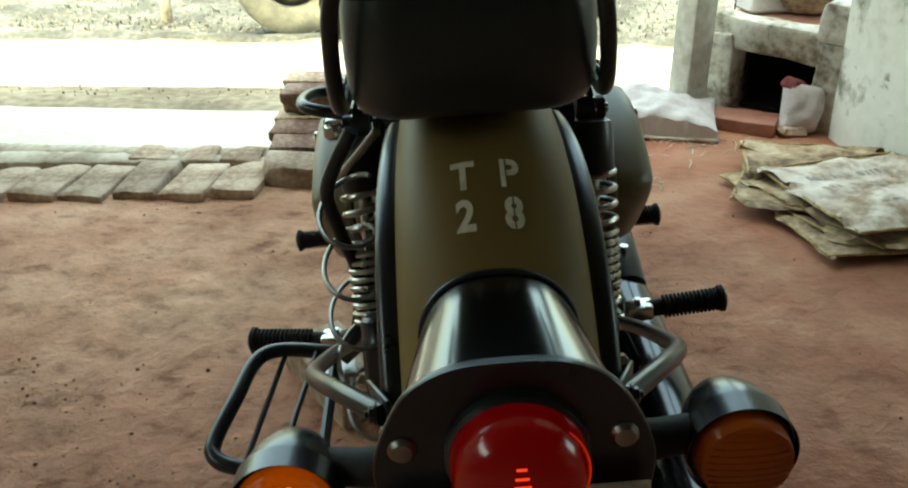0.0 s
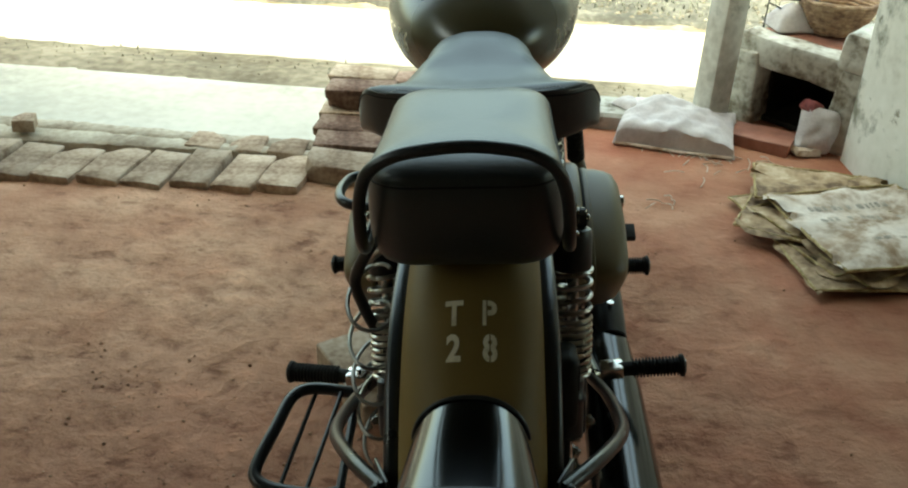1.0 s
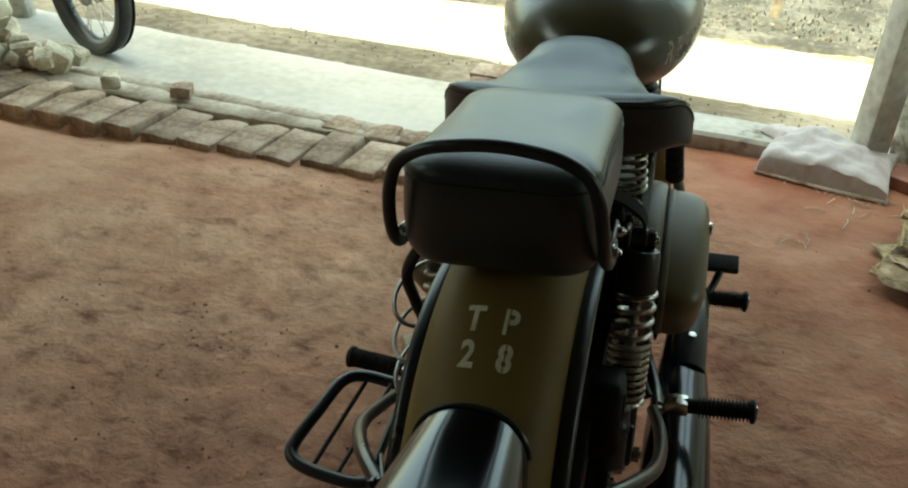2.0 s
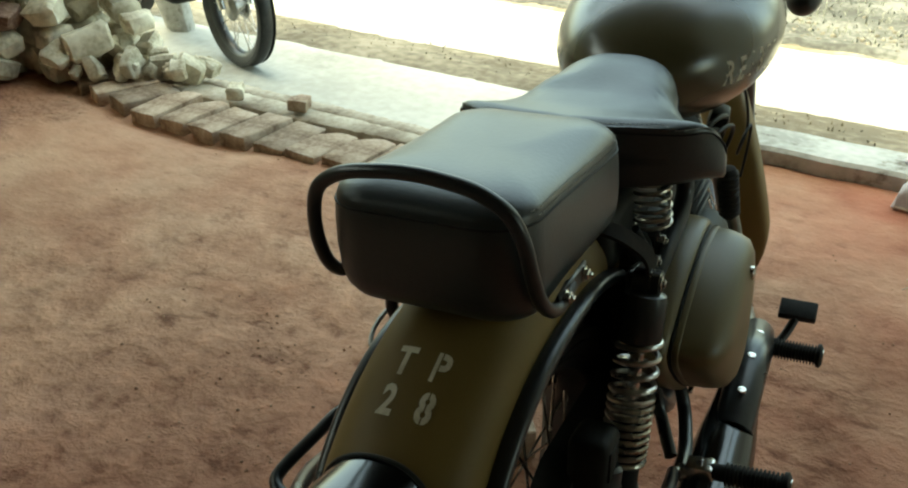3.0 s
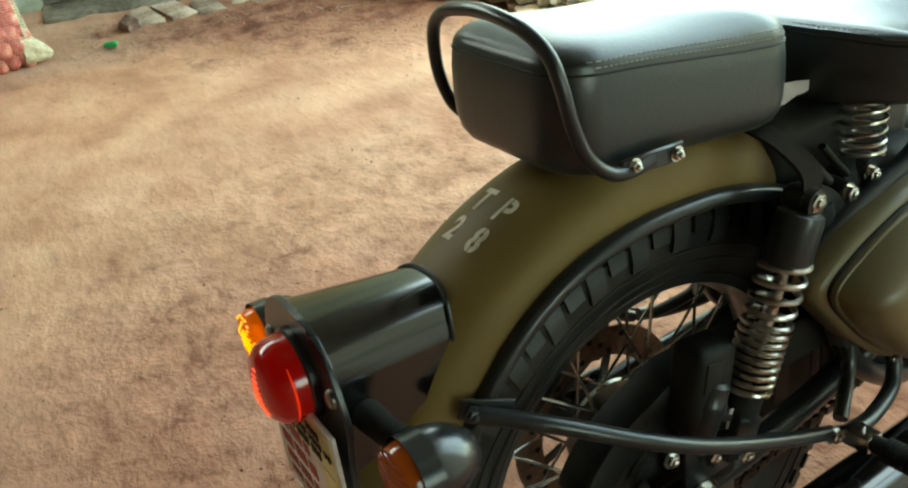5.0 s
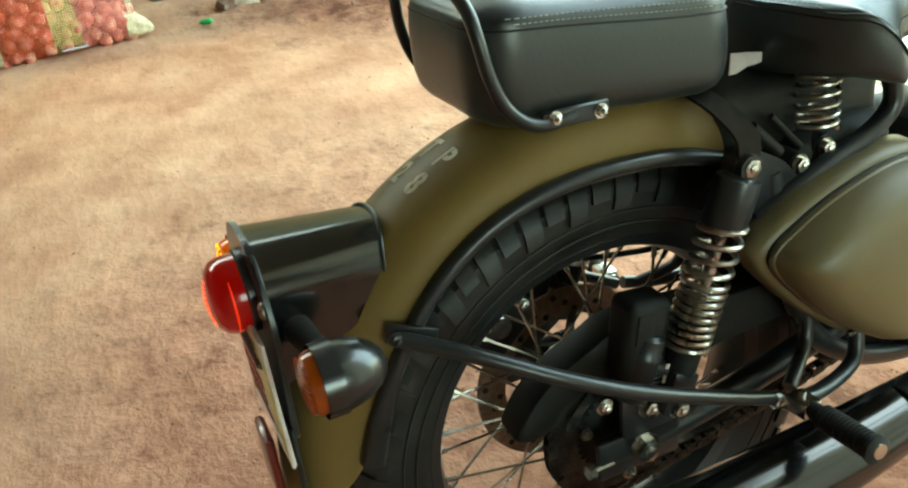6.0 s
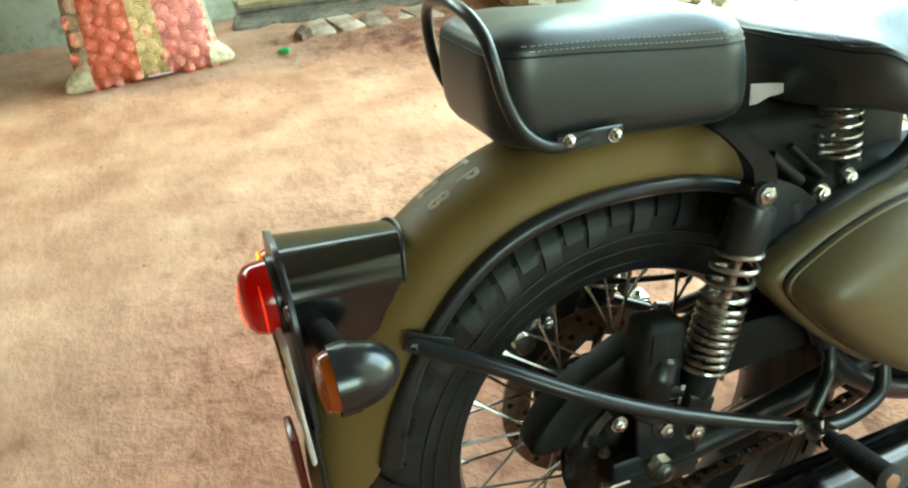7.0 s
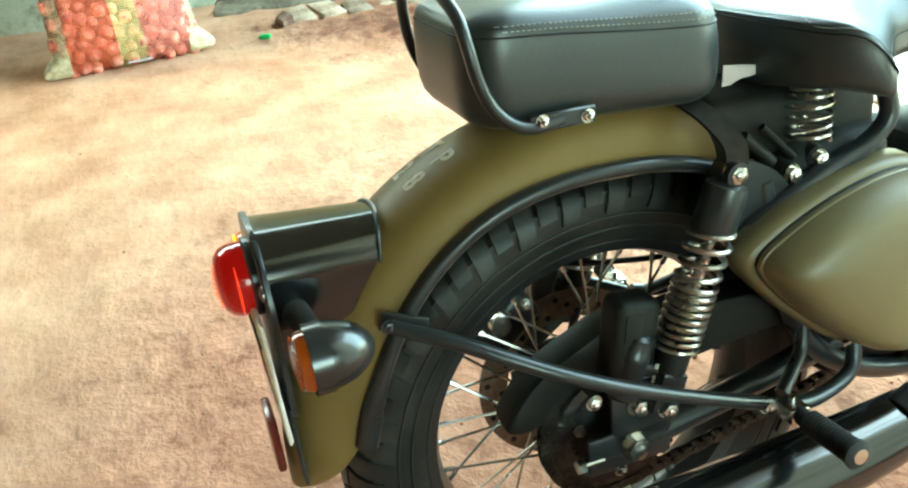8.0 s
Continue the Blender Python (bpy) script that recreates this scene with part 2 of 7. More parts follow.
RUSTY = material("rusty_iron", [(0.045, 0.026, 0.016), (0.085, 0.045, 0.026), (0.13, 0.075, 0.045)], 30, 0.85, bump=0.3, fine=90)
WOOD = material("weathered_wood", [(0.30, 0.215, 0.105), (0.46, 0.345, 0.185), (0.56, 0.44, 0.255)], 5, 0.7, bump=0.35, fine=40)
BARK = material("tree_bark", [(0.14, 0.12, 0.09), (0.24, 0.21, 0.16), (0.34, 0.31, 0.25)], 6, 0.95, bump=0.9, fine=30, fine_mix=0.6)
LITTER = material("dark_leaf_litter", [(0.070, 0.066, 0.055), (0.115, 0.108, 0.090), (0.19, 0.182, 0.156)], 12, 0.95, bump=0.5, fine=40, obj_rand=0.35, island=True, spec=0.1)
VERGE = material("weedy_verge", [(0.044, 0.045, 0.043), (0.074, 0.076, 0.072), (0.126, 0.128, 0.122)], 2.6, 0.95, bump=0.9, fine=22, fine_mix=0.7, spec=0.1)
GRASS = material("dry_grass", [(0.084, 0.092, 0.078), (0.122, 0.130, 0.112), (0.185, 0.190, 0.172)], 9, 0.8, bump=0.2, fine=40, obj_rand=0.3, island=True, spec=0.2)
STAINED = material("stained_whitewash", [(0.20, 0.17, 0.13), (0.50, 0.47, 0.41), (0.66, 0.64, 0.58)], 7, 0.9, bump=0.6, fine=45, fine_mix=0.6, spec=0.2)
SOOT_SHADE = material("soot_shade", [(0.010, 0.009, 0.008), (0.022, 0.018, 0.015), (0.04, 0.032, 0.026)], 9, 0.95, bump=0.3, fine=60, spec=0.1)
LAMP_BLACK = material("glossy_lamp_body", [(0.010, 0.011, 0.012), (0.013, 0.014, 0.015), (0.017, 0.018, 0.019)], 8, 0.26, bump=0.012, fine=160, rough_var=0.03, spec=0.8)
GLOSS_BLACK = material("gloss_black_paint", [(0.0020, 0.0024, 0.0024), (0.0030, 0.0034, 0.0035), (0.0044, 0.0052, 0.0056)], 8, 0.16, bump=0.012, fine=160, rough_var=0.03, coat=0.0, spec=0.85)
MUD = material("pale_mud_plaster", [(0.36, 0.29, 0.23), (0.48, 0.41, 0.33), (0.58, 0.51, 0.43)], 2, 0.95, bump=0.5, fine=26, fine_mix=0.5, spec=0.15)
DARK_MUD = material("dark_plaster", [(0.05, 0.042, 0.034), (0.085, 0.072, 0.058), (0.13, 0.11, 0.09)], 2, 0.95, bump=0.5, fine=26, fine_mix=0.5, spec=0.15)
OILY = material("oily_dark_steel", [(0.018, 0.017, 0.016), (0.036, 0.034, 0.030), (0.08, 0.074, 0.066)], 30, 0.45, metal=0.8, bump=0.1, fine=120)
REDOX = material("red_oxide_floor", [(0.20, 0.075, 0.05), (0.30, 0.12, 0.08), (0.38, 0.18, 0.13)], 4, 0.6, bump=0.3, fine=30)
ROOFM = material("dark_ceiling_brown", [(0.06, 0.05, 0.04), (0.10, 0.085, 0.065), (0.15, 0.13, 0.10)], 5, 0.95, bump=0.6, fine=30)


def add_stains(m, scale, lo, hi, color, detail=6):
    """Dark stains with ragged edges over a material's base colour."""
    nt = m.node_tree
    b = nt.nodes["Principled BSDF"]
    old = b.inputs["Base Color"].links[0].from_socket
    tc = nt.nodes.new("ShaderNodeTexCoord")
    n = nt.nodes.new("ShaderNodeTexNoise")
    n.inputs["Scale"].default_value, n.inputs["Detail"].default_value, n.inputs["Roughness"].default_value = scale, detail, 0.7
    nt.links.new(tc.outputs["Object"], n.inputs["Vector"])
    r = nt.nodes.new("ShaderNodeValToRGB")
    nt.links.new(n.outputs[0], r.inputs[0])
    r.color_ramp.elements[0].position, r.color_ramp.elements[0].color = lo, (*color, 1)
    r.color_ramp.elements[1].position, r.color_ramp.elements[1].color = hi, (1, 1, 1, 1)
    mx = nt.nodes.new("ShaderNodeMix")
    mx.data_type, mx.blend_type = "RGBA", "MULTIPLY"
    mx.inputs[0].default_value = 1.0
    nt.links.new(old, mx.inputs[6])
    nt.links.new(r.outputs[0], mx.inputs[7])
    nt.links.new(mx.outputs[2], b.inputs["Base Color"])


add_stains(PLASTER, 3.4, 0.30, 0.40, (0.34, 0.34, 0.30))
add_stains(PLASTER, 14, 0.30, 0.37, (0.40, 0.38, 0.33))
add_stains(PLASTER_GREEN, 4, 0.33, 0.45, (0.40, 0.40, 0.33))
add_stains(STAINED, 7, 0.32, 0.46, (0.66, 0.62, 0.56))
add_stains(CEMENT, 6, 0.34, 0.43, (0.42, 0.38, 0.33))
add_stains(PAPER_SACK, 5, 0.30, 0.48, (0.74, 0.66, 0.58))
add_stains(PAPER_SACK, 13, 0.36, 0.52, (0.62, 0.52, 0.42))
add_stains(ROAD, 1.6, 0.33, 0.42, (0.62, 0.62, 0.60))
add_stains(PAD, 2.2, 0.32, 0.42, (0.78, 0.78, 0.76))


def lens_material(name, color, rough, glow, strength, trans=0.35):
    m = bpy.data.materials.new(name)
    m.use_nodes = True
    b = m.node_tree.nodes["Principled BSDF"]
    b.inputs["Base Color"].default_value = (*color, 1)
    b.inputs["Roughness"].default_value = rough
    b.inputs["Transmission Weight"].default_value = trans
    b.inputs["Coat Weight"].default_value = 0.08
    b.inputs["Emission Color"].default_value = (*glow, 1)
    b.inputs["Emission Strength"].default_value = strength
    return m


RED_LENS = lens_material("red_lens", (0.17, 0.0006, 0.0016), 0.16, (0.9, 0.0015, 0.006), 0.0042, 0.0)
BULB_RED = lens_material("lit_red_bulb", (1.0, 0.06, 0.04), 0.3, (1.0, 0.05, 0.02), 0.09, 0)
HIGHLIGHT_RED = lens_material("red_highlight_line", (0.8, 0.02, 0.01), 0.3, (1.0, 0.03, 0.01), 0.022, 0)
AMBER = lens_material("amber_lens", (0.38, 0.060, 0.005), 0.15, (1.0, 0.2, 0.0), 0.0, 0.1)
AMBER_LIT = lens_material("lit_amber_lens", (0.34, 0.046, 0.003), 0.16, (1.0, 0.20, 0.005), 0.010)
BULB_AMBER = lens_material("lit_amber_bulb", (1.0, 0.5, 0.05), 0.3, (1.0, 0.34, 0.02), 0.085, 0)

# ---- mesh helpers ----


def finish(name, bm, mat, parent=None, label="", sharp=38.0, at=None):
    bmesh.ops.recalc_face_normals(bm, faces=bm.faces)
    lim = radians(sharp)
    for f in bm.faces:
        f.smooth = True
    for e in bm.edges:
        if len(e.link_faces) == 2 and e.calc_face_angle(0) > lim:
            e.smooth = False
    me = bpy.data.meshes.new(name)
    bm.to_mesh(me)
    bm.free()
    for one in (mat if isinstance(mat, (list, tuple)) else [mat]):
        me.materials.append(one)
    ob = new(name, me)
    if at is not None:
        ob.matrix_basis = at
    if parent is not None:
        ob.parent = parent
    if label:
        ob["label"] = label
    return ob


def part(name, bm, mat, parent, label="", sharp=38.0):
    return finish(name, bm, mat, parent, label, sharp)


def rbox(sx, sy, sz, bevel=0.004, segs=2, at=None, bm=None):
    own = bmesh.new()
    bmesh.ops.create_cube(own, size=1.0)
    bmesh.ops.scale(own, vec=(sx, sy, sz), verts=own.verts)
    if bevel > 0:
        bmesh.ops.bevel(own, geom=list(own.edges), offset=min(bevel, 0.45 * min(sx, sy, sz)), segments=segs, affect="EDGES", profile=0.5)
    if at is not None:
        bmesh.ops.transform(own, matrix=at, verts=own.verts)
    return join(bm, own)


def join(bm, own):
    if bm is None:
        return own
    me = bpy.data.meshes.new("tmp")
    own.to_mesh(me)
    own.free()
    bm.from_mesh(me)
    bpy.data.meshes.remove(me)
    return bm


def spline(pts, n=8, closed=False):
    """Points along a smooth line through pts."""
    p = [Vector(q) for q in pts]
    out = []
    m = len(p)
    for i in range(m if closed else m - 1):
        a = p[(i - 1) % m] if (closed or i > 0) else p[0]
        b, c = p[i], p[(i + 1) % m]
        d = p[(i + 2) % m] if (closed or i + 2 < m) else p[-1]
        for j in range(n):
            t = j / n
            out.append(0.5 * ((2 * b) + (c - a) * t + (2 * a - 5 * b + 4 * c - d) * t * t + (3 * b - a - 3 * c + d) * t ** 3))
    if not closed:
        out.append(p[-1])
    return out


def tube(pts, r, segs=10, closed=False, bm=None, caps=True):
    """A round rod along pts; r is one radius or one for each point."""
    bm = bm or bmesh.new()
    n = len(pts)
    pts = [Vector(p) for p in pts]
    rs = r if isinstance(r, (list, tuple)) else [r] * n
    rings = []
    up = None
    for i in range(n):
        a = pts[(i - 1) % n] if (closed or i > 0) else pts[i]
        b = pts[(i + 1) % n] if (closed or i < n - 1) else pts[i]
        t = (b - a).normalized()
        if up is None:
            up = t.orthogonal().normalized()
        up = (up - t * up.dot(t))
        up = up.normalized() if up.length > 1e-6 else t.orthogonal().normalized()
        side = t.cross(up)
        rings.append([bm.verts.new(pts[i] + (up * math.cos(2 * math.pi * k / segs) + side * math.sin(2 * math.pi * k / segs)) * rs[i]) for k in range(segs)])
    for i in range(n if closed else n - 1):
        a, b = rings[i], rings[(i + 1) % n]
        for k in range(segs):
            bm.faces.new((a[k], a[(k + 1) % segs], b[(k + 1) % segs], b[k]))
    if caps and not closed:
        bm.faces.new(rings[0][::-1])
        bm.faces.new(rings[-1])
    return bm


def lathe(profile, origin, axis, segs=24, bm=None, caps=True):
    """A turned body: profile of (radius, height along axis from origin)."""
    bm = bm or bmesh.new()
    o, ax = Vector(origin), Vector(axis).normalized()
    u = ax.orthogonal().normalized()
    v = ax.cross(u)
    rings = []
    for r, h in profile:
        rings.append([bm.verts.new(o + ax * h + (u * math.cos(2 * math.pi * k / segs) + v * math.sin(2 * math.pi * k / segs)) * max(r, 1e-5)) for k in range(segs)])
    for a, b in zip(rings, rings[1:]):
        for k in range(segs):
            bm.faces.new((a[k], a[(k + 1) % segs], b[(k + 1) % segs], b[k]))
    if caps:
        bm.faces.new(rings[0][::-1])
        bm.faces.new(rings[-1])
    return bm


def loft(rings, bm=None, caps=True, closed=False):
    bm = bm or bmesh.new()
    vs = [[bm.verts.new(p) for p in ring] for ring in rings]
    n = len(vs[0])
    pairs = list(zip(vs, vs[1:])) + ([(vs[-1], vs[0])] if closed else [])
    for a, b in pairs:
        for k in range(n):
            bm.faces.new((a[k], a[(k + 1) % n], b[(k + 1) % n], b[k]))
    if caps and not closed:
        bm.faces.new(vs[0][::-1])
        bm.faces.new(vs[-1])
    return bm


def hex_bolt(bm, at, axis, r=0.008, h=0.007):
    """A washer, a hexagon head and a short thread end."""
    lathe([(r * 1.35, 0), (r * 1.35, 0.0015)], at, axis, 14, bm)
    lathe([(r, 0.0015), (r, h), (r * 0.8, h + 0.0008)], at, axis, 6, bm)
    lathe([(r * 0.5, h), (r * 0.5, h + 0.003), (r * 0.3, h + 0.004)], at, axis, 10, bm)
    return bm


def coil(center, axis, r, wire, height, turns, segs=14, per=18, squash=1.0):
    """A helical spring whose end turns lie close."""
    o, ax = Vector(center), Vector(axis).normalized()
    u = ax.orthogonal().normalized()
    v = ax.cross(u)
    n = int(turns * per)
    pts = []
    for i in range(n + 1):
        f = i / n
        g = f + 0.035 * math.sin(2 * math.pi * f) * -1.0
        a = 2 * math.pi * turns * f
        pts.append(o + ax * height * g + (u * math.cos(a) + v * math.sin(a) * squash) * r)
    return tube(pts, wire, 8)


def smoothstep(a, b, x):
    t = min(1.0, max(0.0, (x - a) / (b - a)))
    return t * t * (3 - 2 * t)


def lerp_table(table, x):
    """Linear reading of rows of (x, values...)."""
    if x <= table[0][0]:
        return table[0][1:]
    for p, q in zip(table, table[1:]):
        if x <= q[0]:
            t = (x - p[0]) / (q[0] - p[0])
            return tuple(a + (b - a) * t for a, b in zip(p[1:], q[1:]))
    return table[-1][1:]

# ---- the setting ----


def sheet(name, x0, x1, y0, y1, step, height, mat, label, keep=None):
    """A ground surface on a grid with its heights from a function."""
    bm = bmesh.new()
    nx, ny = max(1, round((x1 - x0) / step)), max(1, round((y1 - y0) / step))
    vs = {}
    for i in range(nx + 1):
        for j in range(ny + 1):
            x, y = x0 + (x1 - x0) * i / nx, y0 + (y1 - y0) * j / ny
            vs[i, j] = bm.verts.new((x, y, height(x, y)))
    for i in range(nx):
        for j in range(ny):
            x, y = x0 + (x1 - x0) * (i + 0.5) / nx, y0 + (y1 - y0) * (j + 0.5) / ny
            if keep is None or keep(x, y):
                bm.faces.new((vs[i, j], vs[i + 1, j], vs[i + 1, j + 1], vs[i, j + 1]))
    for v in [v for v in bm.verts if not v.link_faces]:
        bm.verts.remove(v)
    ob = finish(name, bm, mat, sharp=80)
    return tagged(ob, label, kind="structure")


def structure(name, bm, mat, label, sharp=38.0):
    return tagged(finish(name, bm, mat, sharp=sharp), label, kind="structure")


def edging_front(x):
    """Near edge of the brick edging as y for a given x."""
    f = (x + 0.66) / -1.84
    return 2.040 - 0.075 * math.sin(math.pi * max(0.0, min(1, f * 0.62))) + 0.10 * smoothstep(0.70, 1.0, f)


def floor_height(x, y):
    h = 0.010 * noise.noise((x * 1.3, y * 1.3, 0.3)) + 0.004 * noise.noise((x * 6, y * 6, 1.7)) + 0.0025 * noise.noise((x * 19, y * 19, 4.1))
    dug = smoothstep(-2.3, -2.9, x) * smoothstep(0.3, 0.7, y) * smoothstep(1.9, 1.5, y)
    h += dug * (0.018 * noise.noise((x * 9, y * 9, 2.2)) + 0.008 * noise.noise((x * 28, y * 28, 5.0)))
    if -2.6 < x < -0.62:
        h -= (0.005 + 0.019 * smoothstep(-1.3, -1.8, x)) * math.exp(-((y - edging_front(x) + 0.012) / 0.045) ** 2)
        h -= 0.040 * smoothstep(0.035, 0.075, y - edging_front(x))
    near = math.exp(-((x - 0.06) ** 2 + (y - 0.74) ** 2) / 0.05)
    return h * (1 - near) - 0.011 * near


FRONT = 2.30
sheet("floor", -4.05, 4.4, -3.5, 3.21, 0.035, floor_height, FLOOR_EARTH, "trodden red earth floor with dents and crumbs",
      keep=lambda x, y: y < FRONT or (x > -0.60 and y < 2.72) or (x > 0.74 and y < 3.2))


def out_height(x, y):
    z = -0.27 - 0.085 * smoothstep(3.5, 4.3, y) - 0.20 * smoothstep(4.2, 6.4, y)
    return z + 0.012 * noise.noise((x * 1.1, y * 1.1, 7.0)) * smoothstep(3.2, 4.0, y)


def ground_height(x, y):
    z = out_height(x, min(y, 9.0))
    strip = smoothstep(3.55, 3.75, y) * smoothstep(4.25, 4.0, y)
    verge = smoothstep(5.4, 5.8, y)
    z += (0.6 * strip + verge) * (0.035 + (0.03 if y > 5 else 0.012) * noise.noise((x * 4, y * 4, 0)) + 0.018 * noise.noise((x * 13, y * 13, 2.0)))
    return z


sheet("ground", -7.0, 6.0, 2.0, 9.5, 0.06, ground_height, DIRT, "dry trampled dirt ground outside the porch")
far = bmesh.new()
for quad in (((-300, 9.5), (300, 9.5), (300, 400), (-300, 400)), ((-300, 2.0), (-7.0, 2.0), (-7.0, 9.5), (-300, 9.5)),
             ((6.0, 2.0), (300, 2.0), (300, 9.5), (6.0, 9.5)), ((-300, -300), (300, -300), (300, 2.0), (-300, 2.0))):
    z = -0.56 if quad[0][1] > 9 else -0.70
    far.faces.new([far.verts.new((x, y, z)) for x, y in quad])
tagged(finish("ground", far, VERGE), "dry bare ground reaching the horizon", kind="structure")



def sunk(inside):
    """How far a thin layer dips under the ground, by its distance inside its own edge."""
    return 0.06 * smoothstep(0.05, -0.06, inside)


# pale concrete apron in front of the plinth, and the pale road
sheet("pavement", -5.0, 1.6, 2.30, 3.66, 0.06, lambda x, y: out_height(x, y) + 0.014 + 0.003 * noise.noise((x * 3, y * 3, 0)) - sunk(3.60 + 0.05 * noise.noise((x * 2, 0, 3)) + 0.02 * noise.noise((x * 11, 0, 3)) - y), PAD,
      "pale worn concrete apron before the porch")
sheet("road", -7.0, 6.0, 3.95, 5.75, 0.06, lambda x, y: out_height(x, y) + 0.014 + 0.004 * noise.noise((x * 2, y * 2, 0)) - sunk(min(y - 4.06 - 0.07 * noise.noise((x * 1.7, 0, 8)) - 0.03 * noise.noise((x * 9, 0, 1)), 5.68 - y)), ROAD,
      "pale sunlit village road")

sheet("verge", -7.0, 6.0, 5.50, 9.5, 0.07, lambda x, y: ground_height(x, y) + 0.014 + 0.016 * smoothstep(5.9, 5.6, y) - 1.4 * sunk(y - 5.62 - 0.09 * noise.noise((x * 2, 0, 5)) - 0.05 * noise.noise((x * 9, 0, 2))), VERGE, "weedy littered verge beyond the road")

# plinth under the floor: front faces of the raised porch
bm = rbox(3.50, 5.86, 0.68, 0.01, 1, pose(-2.345, -0.57, -0.405))
rbox(5.2, 6.4, 0.68, 0.01, 1, pose(2.02, -0.45, -0.36), bm)
rbox(1.46, 0.62, 0.66, 0.01, 1, pose(1.47, 2.92, -0.36), bm)
structure("plinth", bm, CEMENT, "rough cement plinth of the raised porch")

# low kerb along the porch edge, right of the brick steps
bm = bmesh.new()
kerb = []
for i in range(15):
    x = -0.34 + 1.0 * i / 14
    w = 0.004 * math.sin(i * 1.7)
    kerb.append([(x, 2.705 + w, -0.05), (x, 2.70 + w, 0.045), (x, 2.712 + w, 0.056), (x, 2.88 + w, 0.052), (x, 2.90 + w, 0.04), (x, 2.90 + w, -0.35)])
loft(kerb, bm)
structure("kerb", bm, CEMENT, "low worn cement kerb at the porch edge")

# ceiling, unseen and sized to block skylight, and the closing walls
bm = rbox(8.75, 6.35, 0.12, 0.0, at=pose(0.22, -0.45, 3.48))
structure("ceiling", bm, ROOFM, "unseen brownish porch ceiling that shades the motorcycle")
# unseen back wall, coloured dark so little light bounces onto the bike's rear
structure("wall_back", rbox(9.0, 0.22, 4.1, 0.01, at=pose(0.05, -3.62, 1.4)), DARK_MUD, "unseen plaster wall behind the porch, dark to cut bounced light")
# unseen side wall; paleness and added opening brighten the bike's right flank
bm = rbox(0.22, 4.2, 4.1, 0.01, at=pose(4.45, -1.5, 1.4))
rbox(0.22, 0.4, 4.1, 0.01, at=pose(4.45, 2.40, 1.4), bm=bm)
rbox(0.22, 1.6, 1.55, 0.01, at=pose(4.45, 1.40, 0.125), bm=bm)
rbox(0.22, 1.6, 1.15, 0.01, at=pose(4.45, 1.40, 2.875), bm=bm)
structure("wall_side", bm, MUD, "unseen pale side wall with an opening added to let in light")
# unseen front wall; its added gap lights the floor on the right
bm = rbox(0.65, 0.22, 4.1, 0.01, at=pose(1.62, 2.62, 1.4))
rbox(1.45, 0.22, 4.1, 0.01, at=pose(3.65, 2.62, 1.4), bm=bm)
rbox(0.98, 0.22, 1.35, 0.01, at=pose(2.435, 2.62, 2.775), bm=bm)
structure("wall_front", bm, MUD, "unseen pale front wall with a gap added to let in light")
bm = rbox(0.22, 1.45, 3.18, 0.02, 2, at=pose(-3.97, -0.29, 0.94))
# unseen rear stretch, its height chosen for the light on the left floor
low = rbox(0.22, 2.70, 3.13, 0.02, 2, at=pose(-3.972, -2.365, 0.915))
structure("wall_left_rear", low, PLASTER_GREEN, "unseen greenish plaster wall, its height set to admit skylight")
for v in bm.verts:
    v.co.x += 0.012 * noise.noise(v.co * 2.0)
structure("wall_left", bm, PLASTER_GREEN, "greenish stained plaster wall beside the gate")
bm = rbox(0.22, 0.93, 4.1, 0.02, 2, at=pose(-3.98, 2.21, 1.4))
structure("wall_left_end", bm, PLASTER_GREEN, "greenish plaster wall end beside the gate")
bm = rbox(0.22, 1.32, 1.1, 0.01, 1, at=pose(-3.97, 1.085, 2.5))
structure("wall_over_gate", bm, PLASTER_GREEN, "plaster wall above the wooden gate")


def right_wall():
    """A thick whitewashed wall with a soft, chipped front edge."""
    a, b = Vector((1.00, 2.60)), Vector((3.35, -3.5))
    d = (b - a).normalized()
    nrm = Vector((-d.y, d.x))
    bm = bmesh.new()
    rings = []
    for k in range(34):
        z = -0.05 + 3.47 * k / 33
        wob = 0.014 * noise.noise((0, 3.0, z * 3)) - 0.03 * min(1.0, z)
        ring = []
        for t in (0.0, 0.15, 0.35, 0.6, 0.9, 1.3):
            p = a + d * (t + (0.02 if t == 0 else 0)) + d * wob * (1 if t < 0.1 else 0)
            off = 0.010 * noise.noise((p.x * 3, p.y * 3, z * 3)) if t > 0 else 0.035
            ring.append((p.x + nrm.x * off, p.y + nrm.y * off, z))
        q, r = a + d * 1.3 + nrm * 0.28, a + nrm * 0.28
        ring += [(q.x, q.y, z), (r.x, r.y, z), ((a + d * (0.0 + wob) + nrm * 0.07).x, (a + d * wob + nrm * 0.07).y, z)]
        rings.append(ring)
    loft(rings, bm)
    structure("wall_right", bm, PLASTER, "stained whitewashed wall with a rounded chipped edge")


right_wall()

# slender square post, turned on its corner
bm = rbox(0.088, 0.088, 3.55, 0.006, 2, at=pose(0.640, 2.80, 1.66, 0, 0, 32))
structure("post", bm, PLASTER, "slender pale cement post holding the porch roof")


